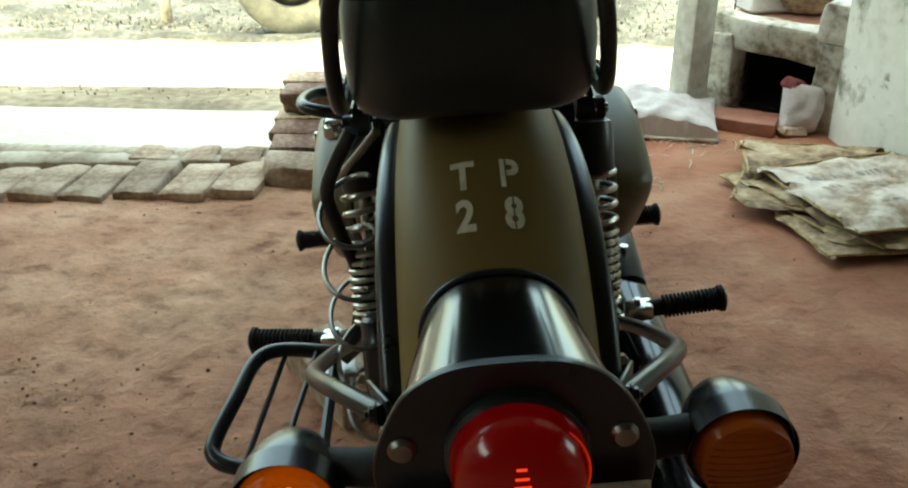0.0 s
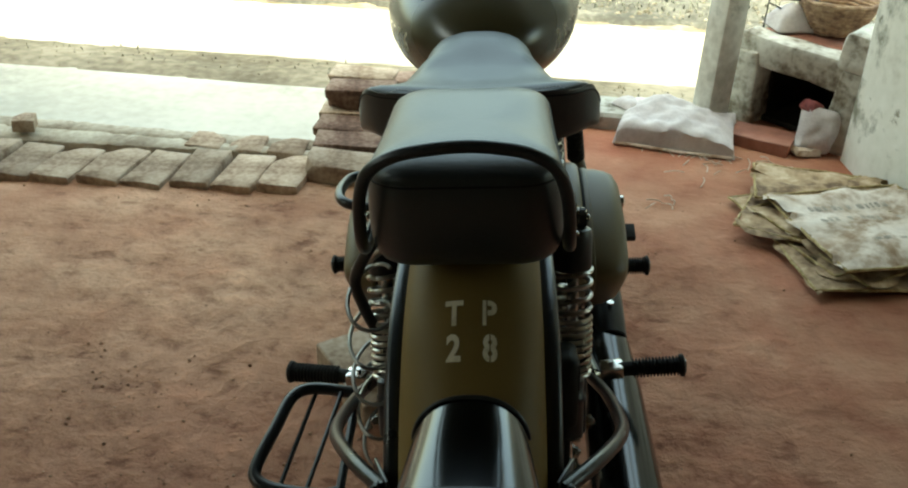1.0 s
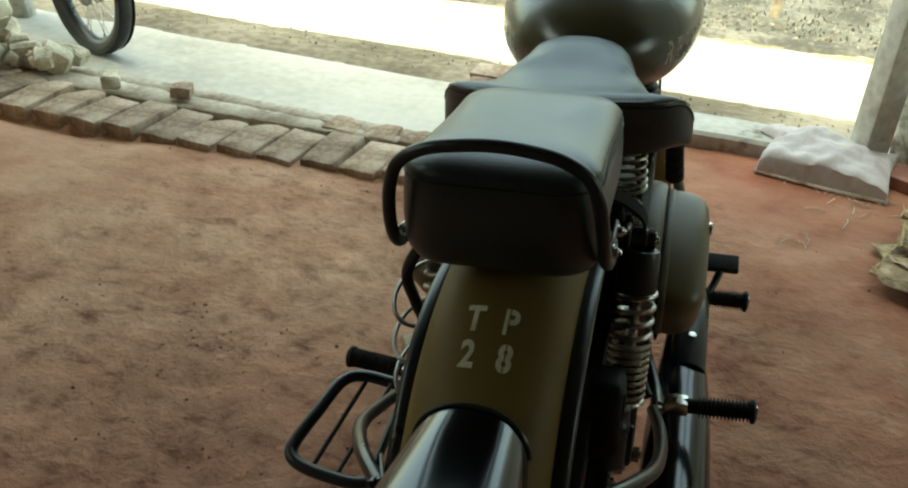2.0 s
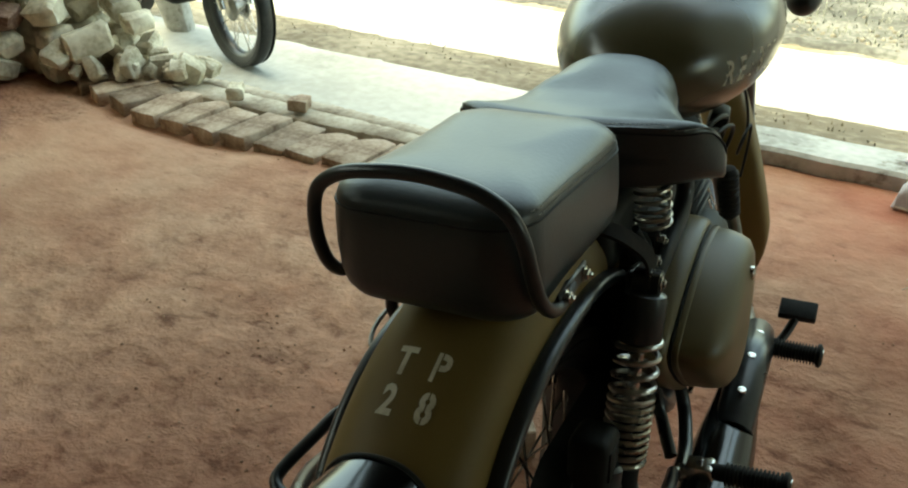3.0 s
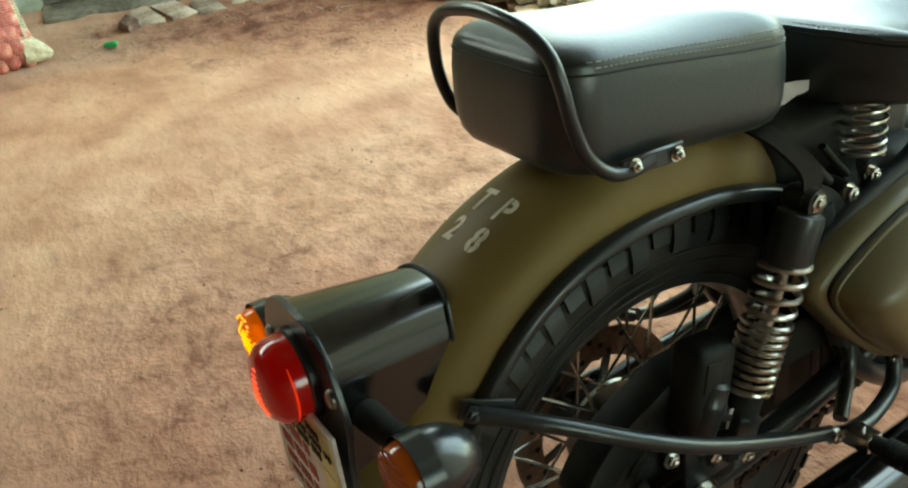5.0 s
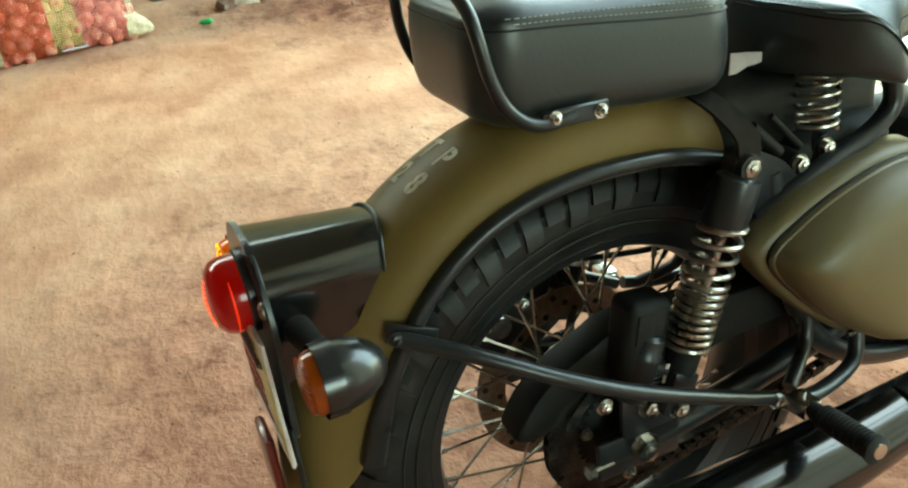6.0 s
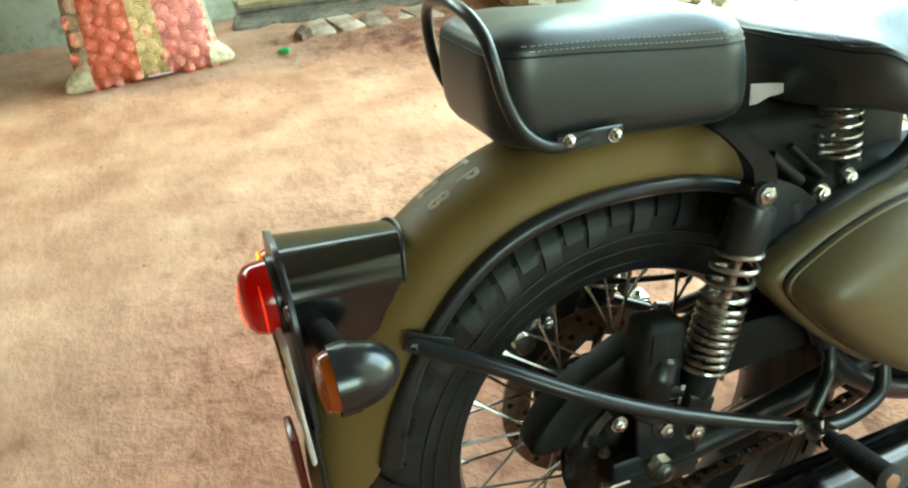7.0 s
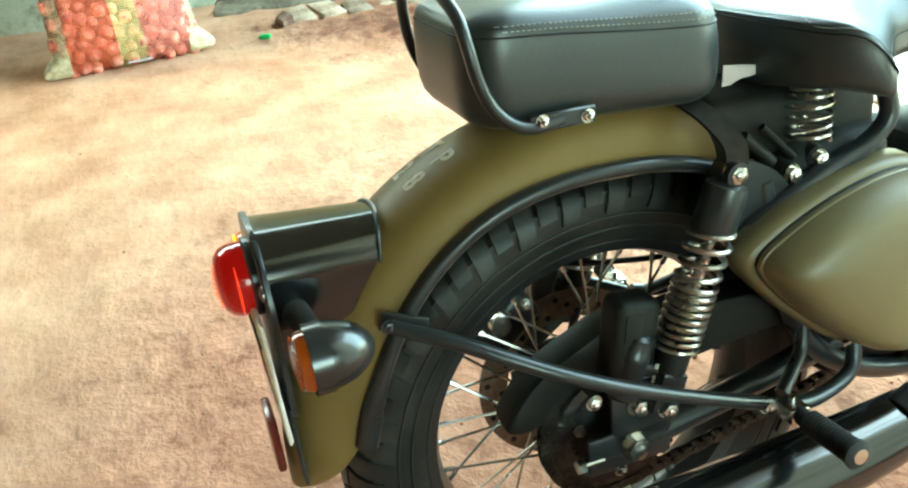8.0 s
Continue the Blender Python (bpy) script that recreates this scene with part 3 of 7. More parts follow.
def masonry_stove():
    """Low masonry block with an arched opening and a red-oxide top."""
    root = new("masonry_stove")
    tagged(root, "low crumbling whitewashed masonry stove with dark opening", "stove")
    root.matrix_basis = pose(0.914, 2.830, 0, 0, 0, -40)

    def worn(name, sx, sy, sz, m, mat, label=""):
        bm = rbox(sx, sy, sz, 0.014, 2, m)
        bmesh.ops.subdivide_edges(bm, edges=[e for e in bm.edges if e.calc_length() > 0.06], cuts=4, use_grid_fill=True)
        for v in bm.verts:
            v.co += Vector((noise.noise(v.co * 13), noise.noise(v.co * 13 + Vector((5, 0, 0))), noise.noise(v.co * 13 + Vector((0, 5, 0))))) * 0.010
        part(name, bm, mat, root, label)

    worn("pillar", 0.095, 0.50, 0.27, pose(-0.158, 0.18, 0.12, 0, -5, 0), STAINED)
    worn("pillar", 0.085, 0.50, 0.29, pose(0.195, 0.18, 0.13, 0, 3, 0), STAINED)
    worn("lintel", 0.45, 0.11, 0.105, pose(0.012, -0.005, 0.252, 0, 2, 0), STAINED)
    worn("back", 0.40, 0.06, 0.29, pose(0.015, 0.45, 0.13), STAINED)
    worn("kerb_end", 0.10, 0.16, 0.12, pose(0.20, 0.00, 0.335, 0, 6, 0), STAINED)
    part("top", rbox(0.40, 0.38, 0.03, 0.008, 2, pose(0.02, 0.235, 0.288, 0, 1, 0)), REDOX, root, "red oxide slab top")
    # sooty linings, near black to paint in the shade of the deep opening
    part("soot_shade", rbox(0.30, 0.40, 0.012, 0.004, 1, pose(0.018, 0.20, 0.247)), SOOT_SHADE, root, "sooty roof of the opening, blackened to stand for shade")
    part("soot_shade", rbox(0.008, 0.40, 0.22, 0.002, 1, pose(-0.098, 0.215, 0.12, 0, -5, 0)), SOOT_SHADE, root, "sooty side, blackened to stand for shade")
    part("soot_shade", rbox(0.008, 0.40, 0.22, 0.002, 1, pose(0.143, 0.215, 0.12, 0, 3, 0)), SOOT_SHADE, root, "sooty side, blackened to stand for shade")
    part("soot_shade", rbox(0.30, 0.010, 0.22, 0.002, 1, pose(0.018, 0.412, 0.12)), SOOT_SHADE, root, "sooty back, blackened to stand for shade")
    part("hearth", rbox(0.26, 0.40, 0.02, 0.004, 1, pose(0.02, 0.20, 0.012)), SOOT_SHADE, root, "sooty hearth floor, blackened to stand for shade")


masonry_stove()


def gate():
    """A plank gate with a riveted bottom rail, in a low sill."""
    g = new("door_1")
    tagged(g, "closed yellowish plank gate with a riveted bottom rail", kind="structure")
    g.matrix_basis = pose(-3.82, 1.10, 0.03, 0, 0, -4.5)
    y = -0.64
    k = 0
    while y < 0.62:
        w = 0.145 + 0.02 * math.sin(k * 2.3)
        part("plank", rbox(0.035, w - 0.0015, 1.90, 0.004, 1, pose(0.002 * (-1) ** k, y + w / 2, 0.96)), WOOD, g)
        y += w
        k += 1
    part("bottom_rail", rbox(0.02, 1.30, 0.085, 0.004, 1, pose(0.028, 0, 0.075)), WOOD, g)
    part("middle_rail", rbox(0.02, 1.30, 0.085, 0.004, 1, pose(0.028, 0, 0.95)), WOOD, g)
    # unseen board added behind the planks to stop light between them
    part("light_stop_board", rbox(0.012, 1.26, 1.86, 0.002, 1, pose(-0.026, 0, 0.96)), WOOD, g)
    for i in range(13):
        part("rivet", lathe([(0.0135, 0), (0.012, 0.005), (0.007, 0.010), (0.001, 0.011)], (0.038, -0.60 + i * 0.1 + 0.022 * math.sin(i * 5.1), 0.072 + 0.010 * math.sin(i * 3.7)), (1, 0, 0), 10), RUSTY, g, "rusty rivet head")
    structure("threshold", rbox(0.10, 1.50, 0.16, 0.01, 1, pose(-3.905, 1.12, 0.0, 0, 0, -4.5)), CEMENT, "low cement threshold behind the gate")
    bm = rbox(0.32, 1.46, 0.07, 0.012, 2, pose(-3.705, 1.14, -0.018, 0, 0, -4.5))
    bmesh.ops.subdivide_edges(bm, edges=[e for e in bm.edges if e.calc_length() > 0.2], cuts=8, use_grid_fill=True)
    for v in bm.verts:
        v.co += Vector((0, 0, 1)) * 0.012 * noise.noise(v.co * 8) + Vector((1, 0, 0)) * 0.02 * noise.noise(v.co * 5)
    # sill colour is lowered to hold the shadow at the gate's foot
    structure("sill", bm, SILL, "worn cement sill, darkened for the shadow below the gate")


gate()

# ---- the motorcycle ----
bike = new("motorcycle")
tagged(bike, "matt olive green motorcycle with black seats on its side stand", "motorcycle")
bike.matrix_basis = Matrix.Translation((0.061, 0.742, 0)) @ pose(0, 0, 0, 0, 0, 4.5) @ pose(0, 0, 0, 0, -4.2, 0)
AX = 0.313


def wheel_ring(profile, mat, name, parent, center=(0, 0, AX), segs=96, label=""):
    """Profile of (x, radius) turned about the wheel's axle."""
    rings = []
    for k in range(segs):
        a = 2 * math.pi * k / segs
        rings.append([(center[0] + x, center[1] + r * math.cos(a), center[2] + r * math.sin(a)) for x, r in profile])
    return part(name, loft(rings, closed=True), mat, parent, label)


def tread_blocks(parent, center, R, half, count, mat):
    """Tread: separate slanted shoulder blocks that run down the side, and a broken zigzag along the crown."""
    bm = bmesh.new()
    cx, cy, cz = center
    shoulder = ((0.46, 0.004), (0.72, 0.010), (0.90, 0.020), (1.00, 0.034), (1.02, 0.047))
    crown = ((0.05, 0.0005), (0.20, 0.001), (0.38, 0.003))
    step = 2 * math.pi / count
    for k in range(count):
        for side in (-1, 1):
            for prof, lean, share, shift in ((shoulder, 0.013, 0.76, 0.0), (crown, -0.016, 0.82, 0.35)):
                long = 1 if (k % 2 or prof is crown) else 0
                a0 = step * (k + shift + (0.0 if side > 0 else 0.5))
                rows = []
                for i, (u, drop) in enumerate(prof[: len(prof) if long else len(prof) - 1]):
                    a = a0 + lean * i
                    out = Vector((side * (0.15 + 0.9 * u ** 3), 1.0 - 0.85 * u ** 3)).normalized() * 0.0030
                    rows.append([(side * half * u + o.x, R - drop + o.y, a + da) for da in (0, step * share) for o in (out, out * -1.5)])
                vs = [[bm.verts.new((cx + x, cy + r * math.cos(a), cz + r * math.sin(a))) for x, r, a in row] for row in rows]
                for p, q in zip(vs, vs[1:]):
                    bm.faces.new((p[0], p[2], q[2], q[0]))
                    bm.faces.new((p[0], q[0], q[1], p[1]))
                    bm.faces.new((p[2], p[3], q[3], q[2]))
                for e in (vs[0], vs[-1]):
                    bm.faces.new((e[0], e[1], e[3], e[2]))
    return part("tread", bm, mat, parent, sharp=30)


def spoked_wheel(center, R, half, rim_r, hub_r, hub_half, name, parent, lugs=44, spokes=40):
    w = new(name)
    w.parent = parent
    cx, cy, cz = center
    tyre = [(-half * .62, rim_r + 0.004), (-half * .95, rim_r + 0.030), (-half, rim_r + 0.055), (-half * .94, R - 0.024), (-half * .6, R - 0.008), (0, R - 0.002),
            (half * .6, R - 0.008), (half * .94, R - 0.024), (half, rim_r + 0.055), (half * .95, rim_r + 0.030), (half * .62, rim_r + 0.004), (0, rim_r + 0.012)]
    t = wheel_ring(tyre, TYRE, "tyre", w, center, 96)
    for s in (-1, 1):
        for rr, k in ((rim_r + 0.034, 0.962), (rim_r + 0.050, 1.0)):
            a = [2 * math.pi * q / 96 for q in range(96)]
            part("bead_line", tube([(cx + s * half * k, cy + rr * math.cos(q), cz + rr * math.sin(q)) for q in a], 0.0014, 6, True), TYRE, t)
    if lugs:
        tread_blocks(w, center, R, half, lugs, TYRE)
    rim = [(-half * .66, rim_r + 0.014), (-half * .72, rim_r + 0.010), (-half * .60, rim_r - 0.004), (-half * .30, rim_r - 0.012), (0, rim_r - 0.016),
           (half * .30, rim_r - 0.012), (half * .60, rim_r - 0.004), (half * .72, rim_r + 0.010), (half * .66, rim_r + 0.014), (0, rim_r - 0.004)]
    wheel_ring(rim, BLACK, "rim", w, center, 72, "satin black steel rim")
    bm = lathe([(0.02, -hub_half - 0.012), (0.045, -hub_half - 0.01), (hub_r, -hub_half), (hub_r, -hub_half + 0.006), (hub_r * .62, -hub_half + 0.012), (hub_r * .55, 0),
                (hub_r * .62, hub_half - 0.012), (hub_r, hub_half - 0.006), (hub_r, hub_half), (0.045, hub_half + 0.01), (0.02, hub_half + 0.012)], center, (1, 0, 0), 32)
    part("hub", bm, STEEL, w, "grey cast hub")
    for k in range(spokes):
        side = 1 if k % 2 else -1
        a = 2 * math.pi * k / spokes
        lean = 0.62 if (k // 2) % 2 else -0.62
        p0 = Vector((cx + side * (hub_half - 0.004), cy + hub_r * 0.93 * math.cos(a), cz + hub_r * 0.93 * math.sin(a)))
        p1 = Vector((cx + side * 0.006, cy + (rim_r - 0.014) * math.cos(a + lean), cz + (rim_r - 0.014) * math.sin(a + lean)))
        part("spoke", tube([p0, p1], 0.0019, 6), CHROME, w)
        part("nipple", tube([p1 + (p0 - p1).normalized() * 0.014, p1], 0.0034, 6), CHROME, w)
    return w


rear_wheel = spoked_wheel((0, 0, AX), 0.325, 0.055, 0.222, 0.062, 0.045, "rear_wheel", bike, 66)

# rear mudguard: crown with soft shoulders, lips and a rounded tail


def guard_drop(u):
    """Share of the way from crown to lip at u half-widths from the middle: a round section."""
    return 1.0 - max(0.0, 1.0 - min(1.0, u) ** 2.15) ** 0.46


def guard_lip(th):
    return 0.350 - 0.011 * smoothstep(radians(115), radians(85), th) - 0.030 * smoothstep(radians(115), radians(165), th)


def guard_section(th, tail=1.0, end=0.0):
    """Ring of (x, radius) for the mudguard at one angle."""
    crown = 0.404 - 0.020 * smoothstep(radians(145), radians(182), th)
    lip = guard_lip(th)
    lip += (crown - 0.016 - lip) * end
    w = 0.0725 * tail
    outer = []
    for u in np.linspace(-1, 1, 25):
        a = u * math.pi / 2
        outer.append((w * math.sin(a), crown - (crown - lip) * guard_drop(abs(math.sin(a)))))
    return outer


def rear_guard():
    bm = bmesh.new()
    rings = []
    n = 64
    for i in range(n + 1):
        th = radians(58 + (177 - 58) * i / n)
        tail = 1.0 - 0.72 * max(0.0, (i / n - 0.89) / 0.11) ** 2.4
        o = guard_section(th, tail, max(0.0, (i / n - 0.84) / 0.16) ** 1.8)
        ring = [(x, r * math.cos(th), AX + r * math.sin(th)) for x, r in o]
        ring += [(x * 0.965, (r - 0.004) * math.cos(th), AX + (r - 0.004) * math.sin(th)) for x, r in reversed(o)]
        rings.append(ring)
    loft(rings, bm)
    return part("rear_mudguard", bm, OLIVE, bike, "matt olive rear mudguard with stencilled letters")


guard = rear_guard()


def guard_liner(side):
    """Black rolled lining that runs inside the lip, wider at its end."""
    bm = bmesh.new()
    rings = []
    for i in range(49):
        th = radians(60 + (163 - 60) * i / 48)
        lip = guard_lip(th)
        x = side * (0.0765 + 0.003 * math.sin(math.pi * i / 48))
        ring = []
        for k in range(14):
            a = 2 * math.pi * k / 14
            rr = lip - 0.003 + (0.0078 + 0.005 * smoothstep(38, 46, i)) * math.copysign(abs(math.sin(a)) ** 0.8, math.sin(a))
            xx = x + side * 0.0095 * math.copysign(abs(math.cos(a)) ** 0.8, math.cos(a))
            ring.append((xx, rr * math.cos(th), AX + rr * math.sin(th)))
        rings.append(ring)
    loft(rings, bm)
    part("liner", bm, BLACK, guard, "black rolled mudguard lining")
    # steel colour on the bead paints the thin highlight along the lining
    bead = [radians(60 + 96 * i / 40) for i in range(41)]
    part("bead", tube([(side * 0.0800, (guard_lip(a) - 0.0105) * math.cos(a), AX + (guard_lip(a) - 0.0105) * math.sin(a)) for a in bead], 0.0026, 8), STEEL, guard, "worn rolled bead, bright steel for its highlight")


guard_liner(1)
guard_liner(-1)


def stencil_letter(ch, x, s, size=0.040):
    """One letter laid on the mudguard's crown; s is the angle of its middle."""
    cu = bpy.data.curves.new("letter", "FONT")
    cu.body, cu.size, cu.align_x, cu.align_y, cu.extrude = ch, size, "CENTER", "CENTER", 0.0003
    cu.offset = 0.0014
    cu.resolution_u = 3
    tmp = bpy.data.objects.new("letter", cu)
    me = bpy.data.meshes.new_from_object(tmp)
    bpy.data.objects.remove(tmp)
    bm = bmesh.new()
    bm.from_mesh(me)
    bpy.data.meshes.remove(me)
    gap = {"8": 0.0, "2": None, "P": -0.0028, "T": None}[ch]
    if gap is not None:
        for side in (-1, 1):
            bmesh.ops.bisect_plane(bm, geom=list(bm.verts) + list(bm.edges) + list(bm.faces), plane_co=(gap + side * 0.0009, 0, 0), plane_no=(1, 0, 0))
        bmesh.ops.delete(bm, geom=[f for f in bm.faces if abs(f.calc_center_median().x - gap) < 0.0008], context="FACES")
    bmesh.ops.triangulate(bm, faces=bm.faces)
    for _ in range(2):
        bmesh.ops.subdivide_edges(bm, edges=[e for e in bm.edges if e.calc_length() > 0.006], cuts=1)
    for v in bm.verts:
        X = x + v.co.x * 0.70
        th = s - v.co.y * 0.95 / 0.404
        u = abs(X) / 0.0725
        r = 0.404 - 0.054 * guard_drop(u) + 0.0007 + (0.0001 if v.co.z > 0 else 0)
        v.co = Vector((X, r * math.cos(th), AX + r * math.sin(th)))
    part("letter", bm, STENCIL, guard, "pale stencilled letter")


stencil_letter("T", -0.0165, radians(113.7))
stencil_letter("P", 0.0175, radians(113.7))
stencil_letter("2", -0.0165, radians(119.1))
stencil_letter("8", 0.0185, radians(119.1))

# tail: black lamp housing on the mudguard, back plate, lamp, indicators


def cowl_arch(top, u):
    """Height of the cowl's rounded section at u half-widths from its middle."""
    u = min(1.0, abs(u))
    return top - 0.004 * u * u - 0.038 * (1.0 - max(0.0, 1.0 - u ** 3.1) ** 0.5)


def cowl_front(u):
    return -0.2395 - 0.012 * u * u


def housing():
    """Arched cowl from the mudguard's crown back to the lamp plate."""
    rings = []
    across = [math.sin(a) for a in np.linspace(-math.pi / 2, math.pi / 2, 25)]
    for i in range(13):
        f = i / 12
        top = 0.6425 + 0.012 * f
        low = 0.575 - 0.050 * f
        w = 0.0535 + 0.0125 * f
        ring = []
        for u in across:
            y0 = cowl_front(u)
            ring.append((u * w, y0 + (-0.365 - y0) * f, cowl_arch(top, u)))
        y0 = cowl_front(1.0)
        ring = [(-w * 1.02, y0 + (-0.365 - y0) * f, low)] + ring + [(w * 1.02, y0 + (-0.365 - y0) * f, low)]
        rings.append(ring)
    return part("lamp_housing", loft(rings), GLOSS_BLACK, bike, "glossy black tail lamp cowl")


house = housing()
lip_pts = [(-0.0555, cowl_front(1.0) - 0.002, 0.580)]
for u in [math.sin(a) for a in np.linspace(-math.pi / 2, math.pi / 2, 25)]:
    lip_pts.append((0.0542 * u, cowl_front(u) + 0.0005, cowl_arch(0.6435, u)))
lip_pts.append((0.0555, cowl_front(1.0) - 0.002, 0.580))
part("housing_lip", tube(lip_pts, 0.0022, 8), BLACK, house)


def outline_plate(pts, y, thick, mat, name, parent, label="", n=6):
    ring = spline([(x, 0, z) for x, z in pts], n, True)
    bm = bmesh.new()
    loft([[(p.x * s, y + dy, p.z) for p in ring] for dy, s in ((-thick / 2, 0.985), (-thick / 2 + 0.001, 1), (thick / 2 - 0.001, 1), (thick / 2, 0.985))], bm)
    return part(name, bm, mat, parent, label)


plate = outline_plate([(0, 0.660), (0.030, 0.658), (0.052, 0.648), (0.066, 0.632), (0.080, 0.600), (0.081, 0.575), (0.074, 0.545), (0.070, 0.500), (0.066, 0.462), (0.040, 0.455), (0, 0.455),
                       (-0.040, 0.455), (-0.066, 0.462), (-0.070, 0.500), (-0.074, 0.545), (-0.081, 0.575), (-0.080, 0.600), (-0.066, 0.632), (-0.052, 0.648), (-0.030, 0.658)],
                      -0.3685, 0.006, BLACK, "back_plate", bike, "black steel tail plate")
for s in (-1, 1):
    part("screw", lathe([(0.0085, 0), (0.0085, 0.002), (0.006, 0.0045), (0.001, 0.005)], (s * 0.063, -0.371, 0.606), (0, -1, 0), 16), STEEL, plate, "dull round screw head")
lamp = new("tail_lamp")
lamp.parent = bike
part("lens", lathe([(0.0385, 0), (0.0385, 0.012), (0.0378, 0.022), (0.0350, 0.030), (0.028, 0.0365), (0.015, 0.040), (0.001, 0.041)], (0.002, -0.372, 0.600), (0, -1, 0), 40), RED_LENS, lamp, "lit red domed lens")
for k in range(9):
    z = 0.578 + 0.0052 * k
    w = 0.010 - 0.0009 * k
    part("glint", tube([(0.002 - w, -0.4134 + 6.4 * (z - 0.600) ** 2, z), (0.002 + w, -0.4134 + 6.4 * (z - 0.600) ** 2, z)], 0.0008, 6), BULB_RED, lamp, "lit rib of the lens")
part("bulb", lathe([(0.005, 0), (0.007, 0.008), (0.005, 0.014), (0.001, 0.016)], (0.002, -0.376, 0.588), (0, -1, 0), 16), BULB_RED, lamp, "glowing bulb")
# an upright highlight on the lens edge, drawn as a faintly glowing arc
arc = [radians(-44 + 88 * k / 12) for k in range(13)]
part("glint", tube([(0.002 + 0.0382 * math.cos(a), -0.372 - 0.0200, 0.600 + 0.0382 * math.sin(a)) for a in arc], [0.0004 + 0.0008 * math.cos(a * 2) for a in arc], 6), HIGHLIGHT_RED, lamp, "glowing arc that stands for the lens highlight")
part("bezel", lathe([(0.0415, 0), (0.0415, 0.006), (0.0390, 0.008)], (0.002, -0.3715, 0.600), (0, -1, 0), 40, caps=False), BLACK, lamp)
for s, lens_m, bulb_on in ((1, AMBER, False), (-1, AMBER_LIT, True)):
    ind = new("indicator")
    ind.parent = bike
    ind["label"] = "black bullet indicator with amber lens"
    c = (0.139, -0.338, 0.567) if s > 0 else (-0.138, -0.350, 0.561)
    g = 0.88
    part("body", lathe([(r * g, h * g) for r, h in ((0.0345, -0.010), (0.0370, -0.008), (0.0375, 0.0), (0.0360, 0.014), (0.0315, 0.030), (0.0235, 0.044), (0.013, 0.053), (0.001, 0.057))], c, (0, 1, 0), 36), LAMP_BLACK, ind)
    part("lens", lathe([(0.0295, 0.0), (0.0295, 0.009), (0.0275, 0.014), (0.0195, 0.0175), (0.001, 0.0195)], (c[0], c[1] - 0.009, c[2]), (0, -1, 0), 36), lens_m, ind, "amber ribbed lens")
    part("hood", lathe([(0.0338, -0.014), (0.0343, -0.014), (0.0343, 0.004), (0.0338, 0.004)], c, (0, 1, 0), 36, caps=False), LAMP_BLACK, ind)
    for i in range(11):
        zz = -0.0240 + 0.0048 * i
        w = math.sqrt(max(0, 0.0255 ** 2 - zz ** 2))
        if w < 0.005:
            continue
        line = [(c[0] + w * u, c[1] - 0.0281 + 4.6 * (zz * zz + (w * u) ** 2), c[2] + zz) for u in np.linspace(-1, 1, 9)]
        part("rib", tube(line, 0.0009, 6), lens_m, ind)
        if bulb_on:
            for k, u in enumerate(np.linspace(-0.92, 0.92, 11)):
                x = w * u
                if (x - 0.004) ** 2 + (zz + 0.002) ** 2 < 0.014 ** 2 or (i * 5 + k * 3) % 4 == 0:
                    y = c[1] - 0.0292 + 4.6 * (zz * zz + x * x)
                    part("glint", tube([(c[0] + x - 0.0013, y, c[2] + zz + 0.0026), (c[0] + x + 0.0013, y, c[2] + zz + 0.0026)], 0.00095, 6), BULB_AMBER, ind, "lit bead of the lens")
    if bulb_on:
        part("bulb", lathe([(0.008, 0), (0.009, 0.007), (0.005, 0.012), (0.001, 0.014)], (c[0], c[1] - 0.012, c[2]), (0, -1, 0), 14), BULB_AMBER, ind, "glowing bulb")
    part("stalk", tube([(s * 0.062, -0.346, c[2] + 0.012), (s * 0.090, -0.342, c[2] + 0.009), (s * 0.118, -0.332, c[2] + 0.004)], [0.014, 0.0125, 0.012], 14), RUBBER, ind, "black rubber stalk")

DULL_RED = material("dull_red_paint", [(0.30, 0.04, 0.03), (0.42, 0.07, 0.05)], 30, 0.6, bump=0.05)
NPLATE = material("yellow_plate", [(0.60, 0.47, 0.10), (0.72, 0.60, 0.20), (0.78, 0.70, 0.38)], 30, 0.45, bump=0.1, fine=90)
PLATE_WHITE = material("cream_plate", [(0.52, 0.44, 0.38), (0.64, 0.56, 0.50), (0.72, 0.66, 0.60)], 30, 0.45, bump=0.08, fine=90)
REFL = lens_material("red_reflector", (0.16, 0.02, 0.015), 0.25, (0, 0, 0), 0.0, 0.1)
npl = part("number_plate", rbox(0.150, 0.004, 0.145, 0.006, 2, pose(0, -0.381, 0.508, 2, 0, 0)), PLATE_WHITE, bike, "cream and yellow number plate with rows of small bars")
part("band", rbox(0.146, 0.0012, 0.046, 0.003, 1, pose(0, -0.3836 - 0.0011, 0.5535, 2)), NPLATE, npl, "yellow upper band")
part("band", rbox(0.030, 0.0012, 0.090, 0.003, 1, pose(0.057, -0.3826, 0.484, 2)), NPLATE, npl, "yellow side band")
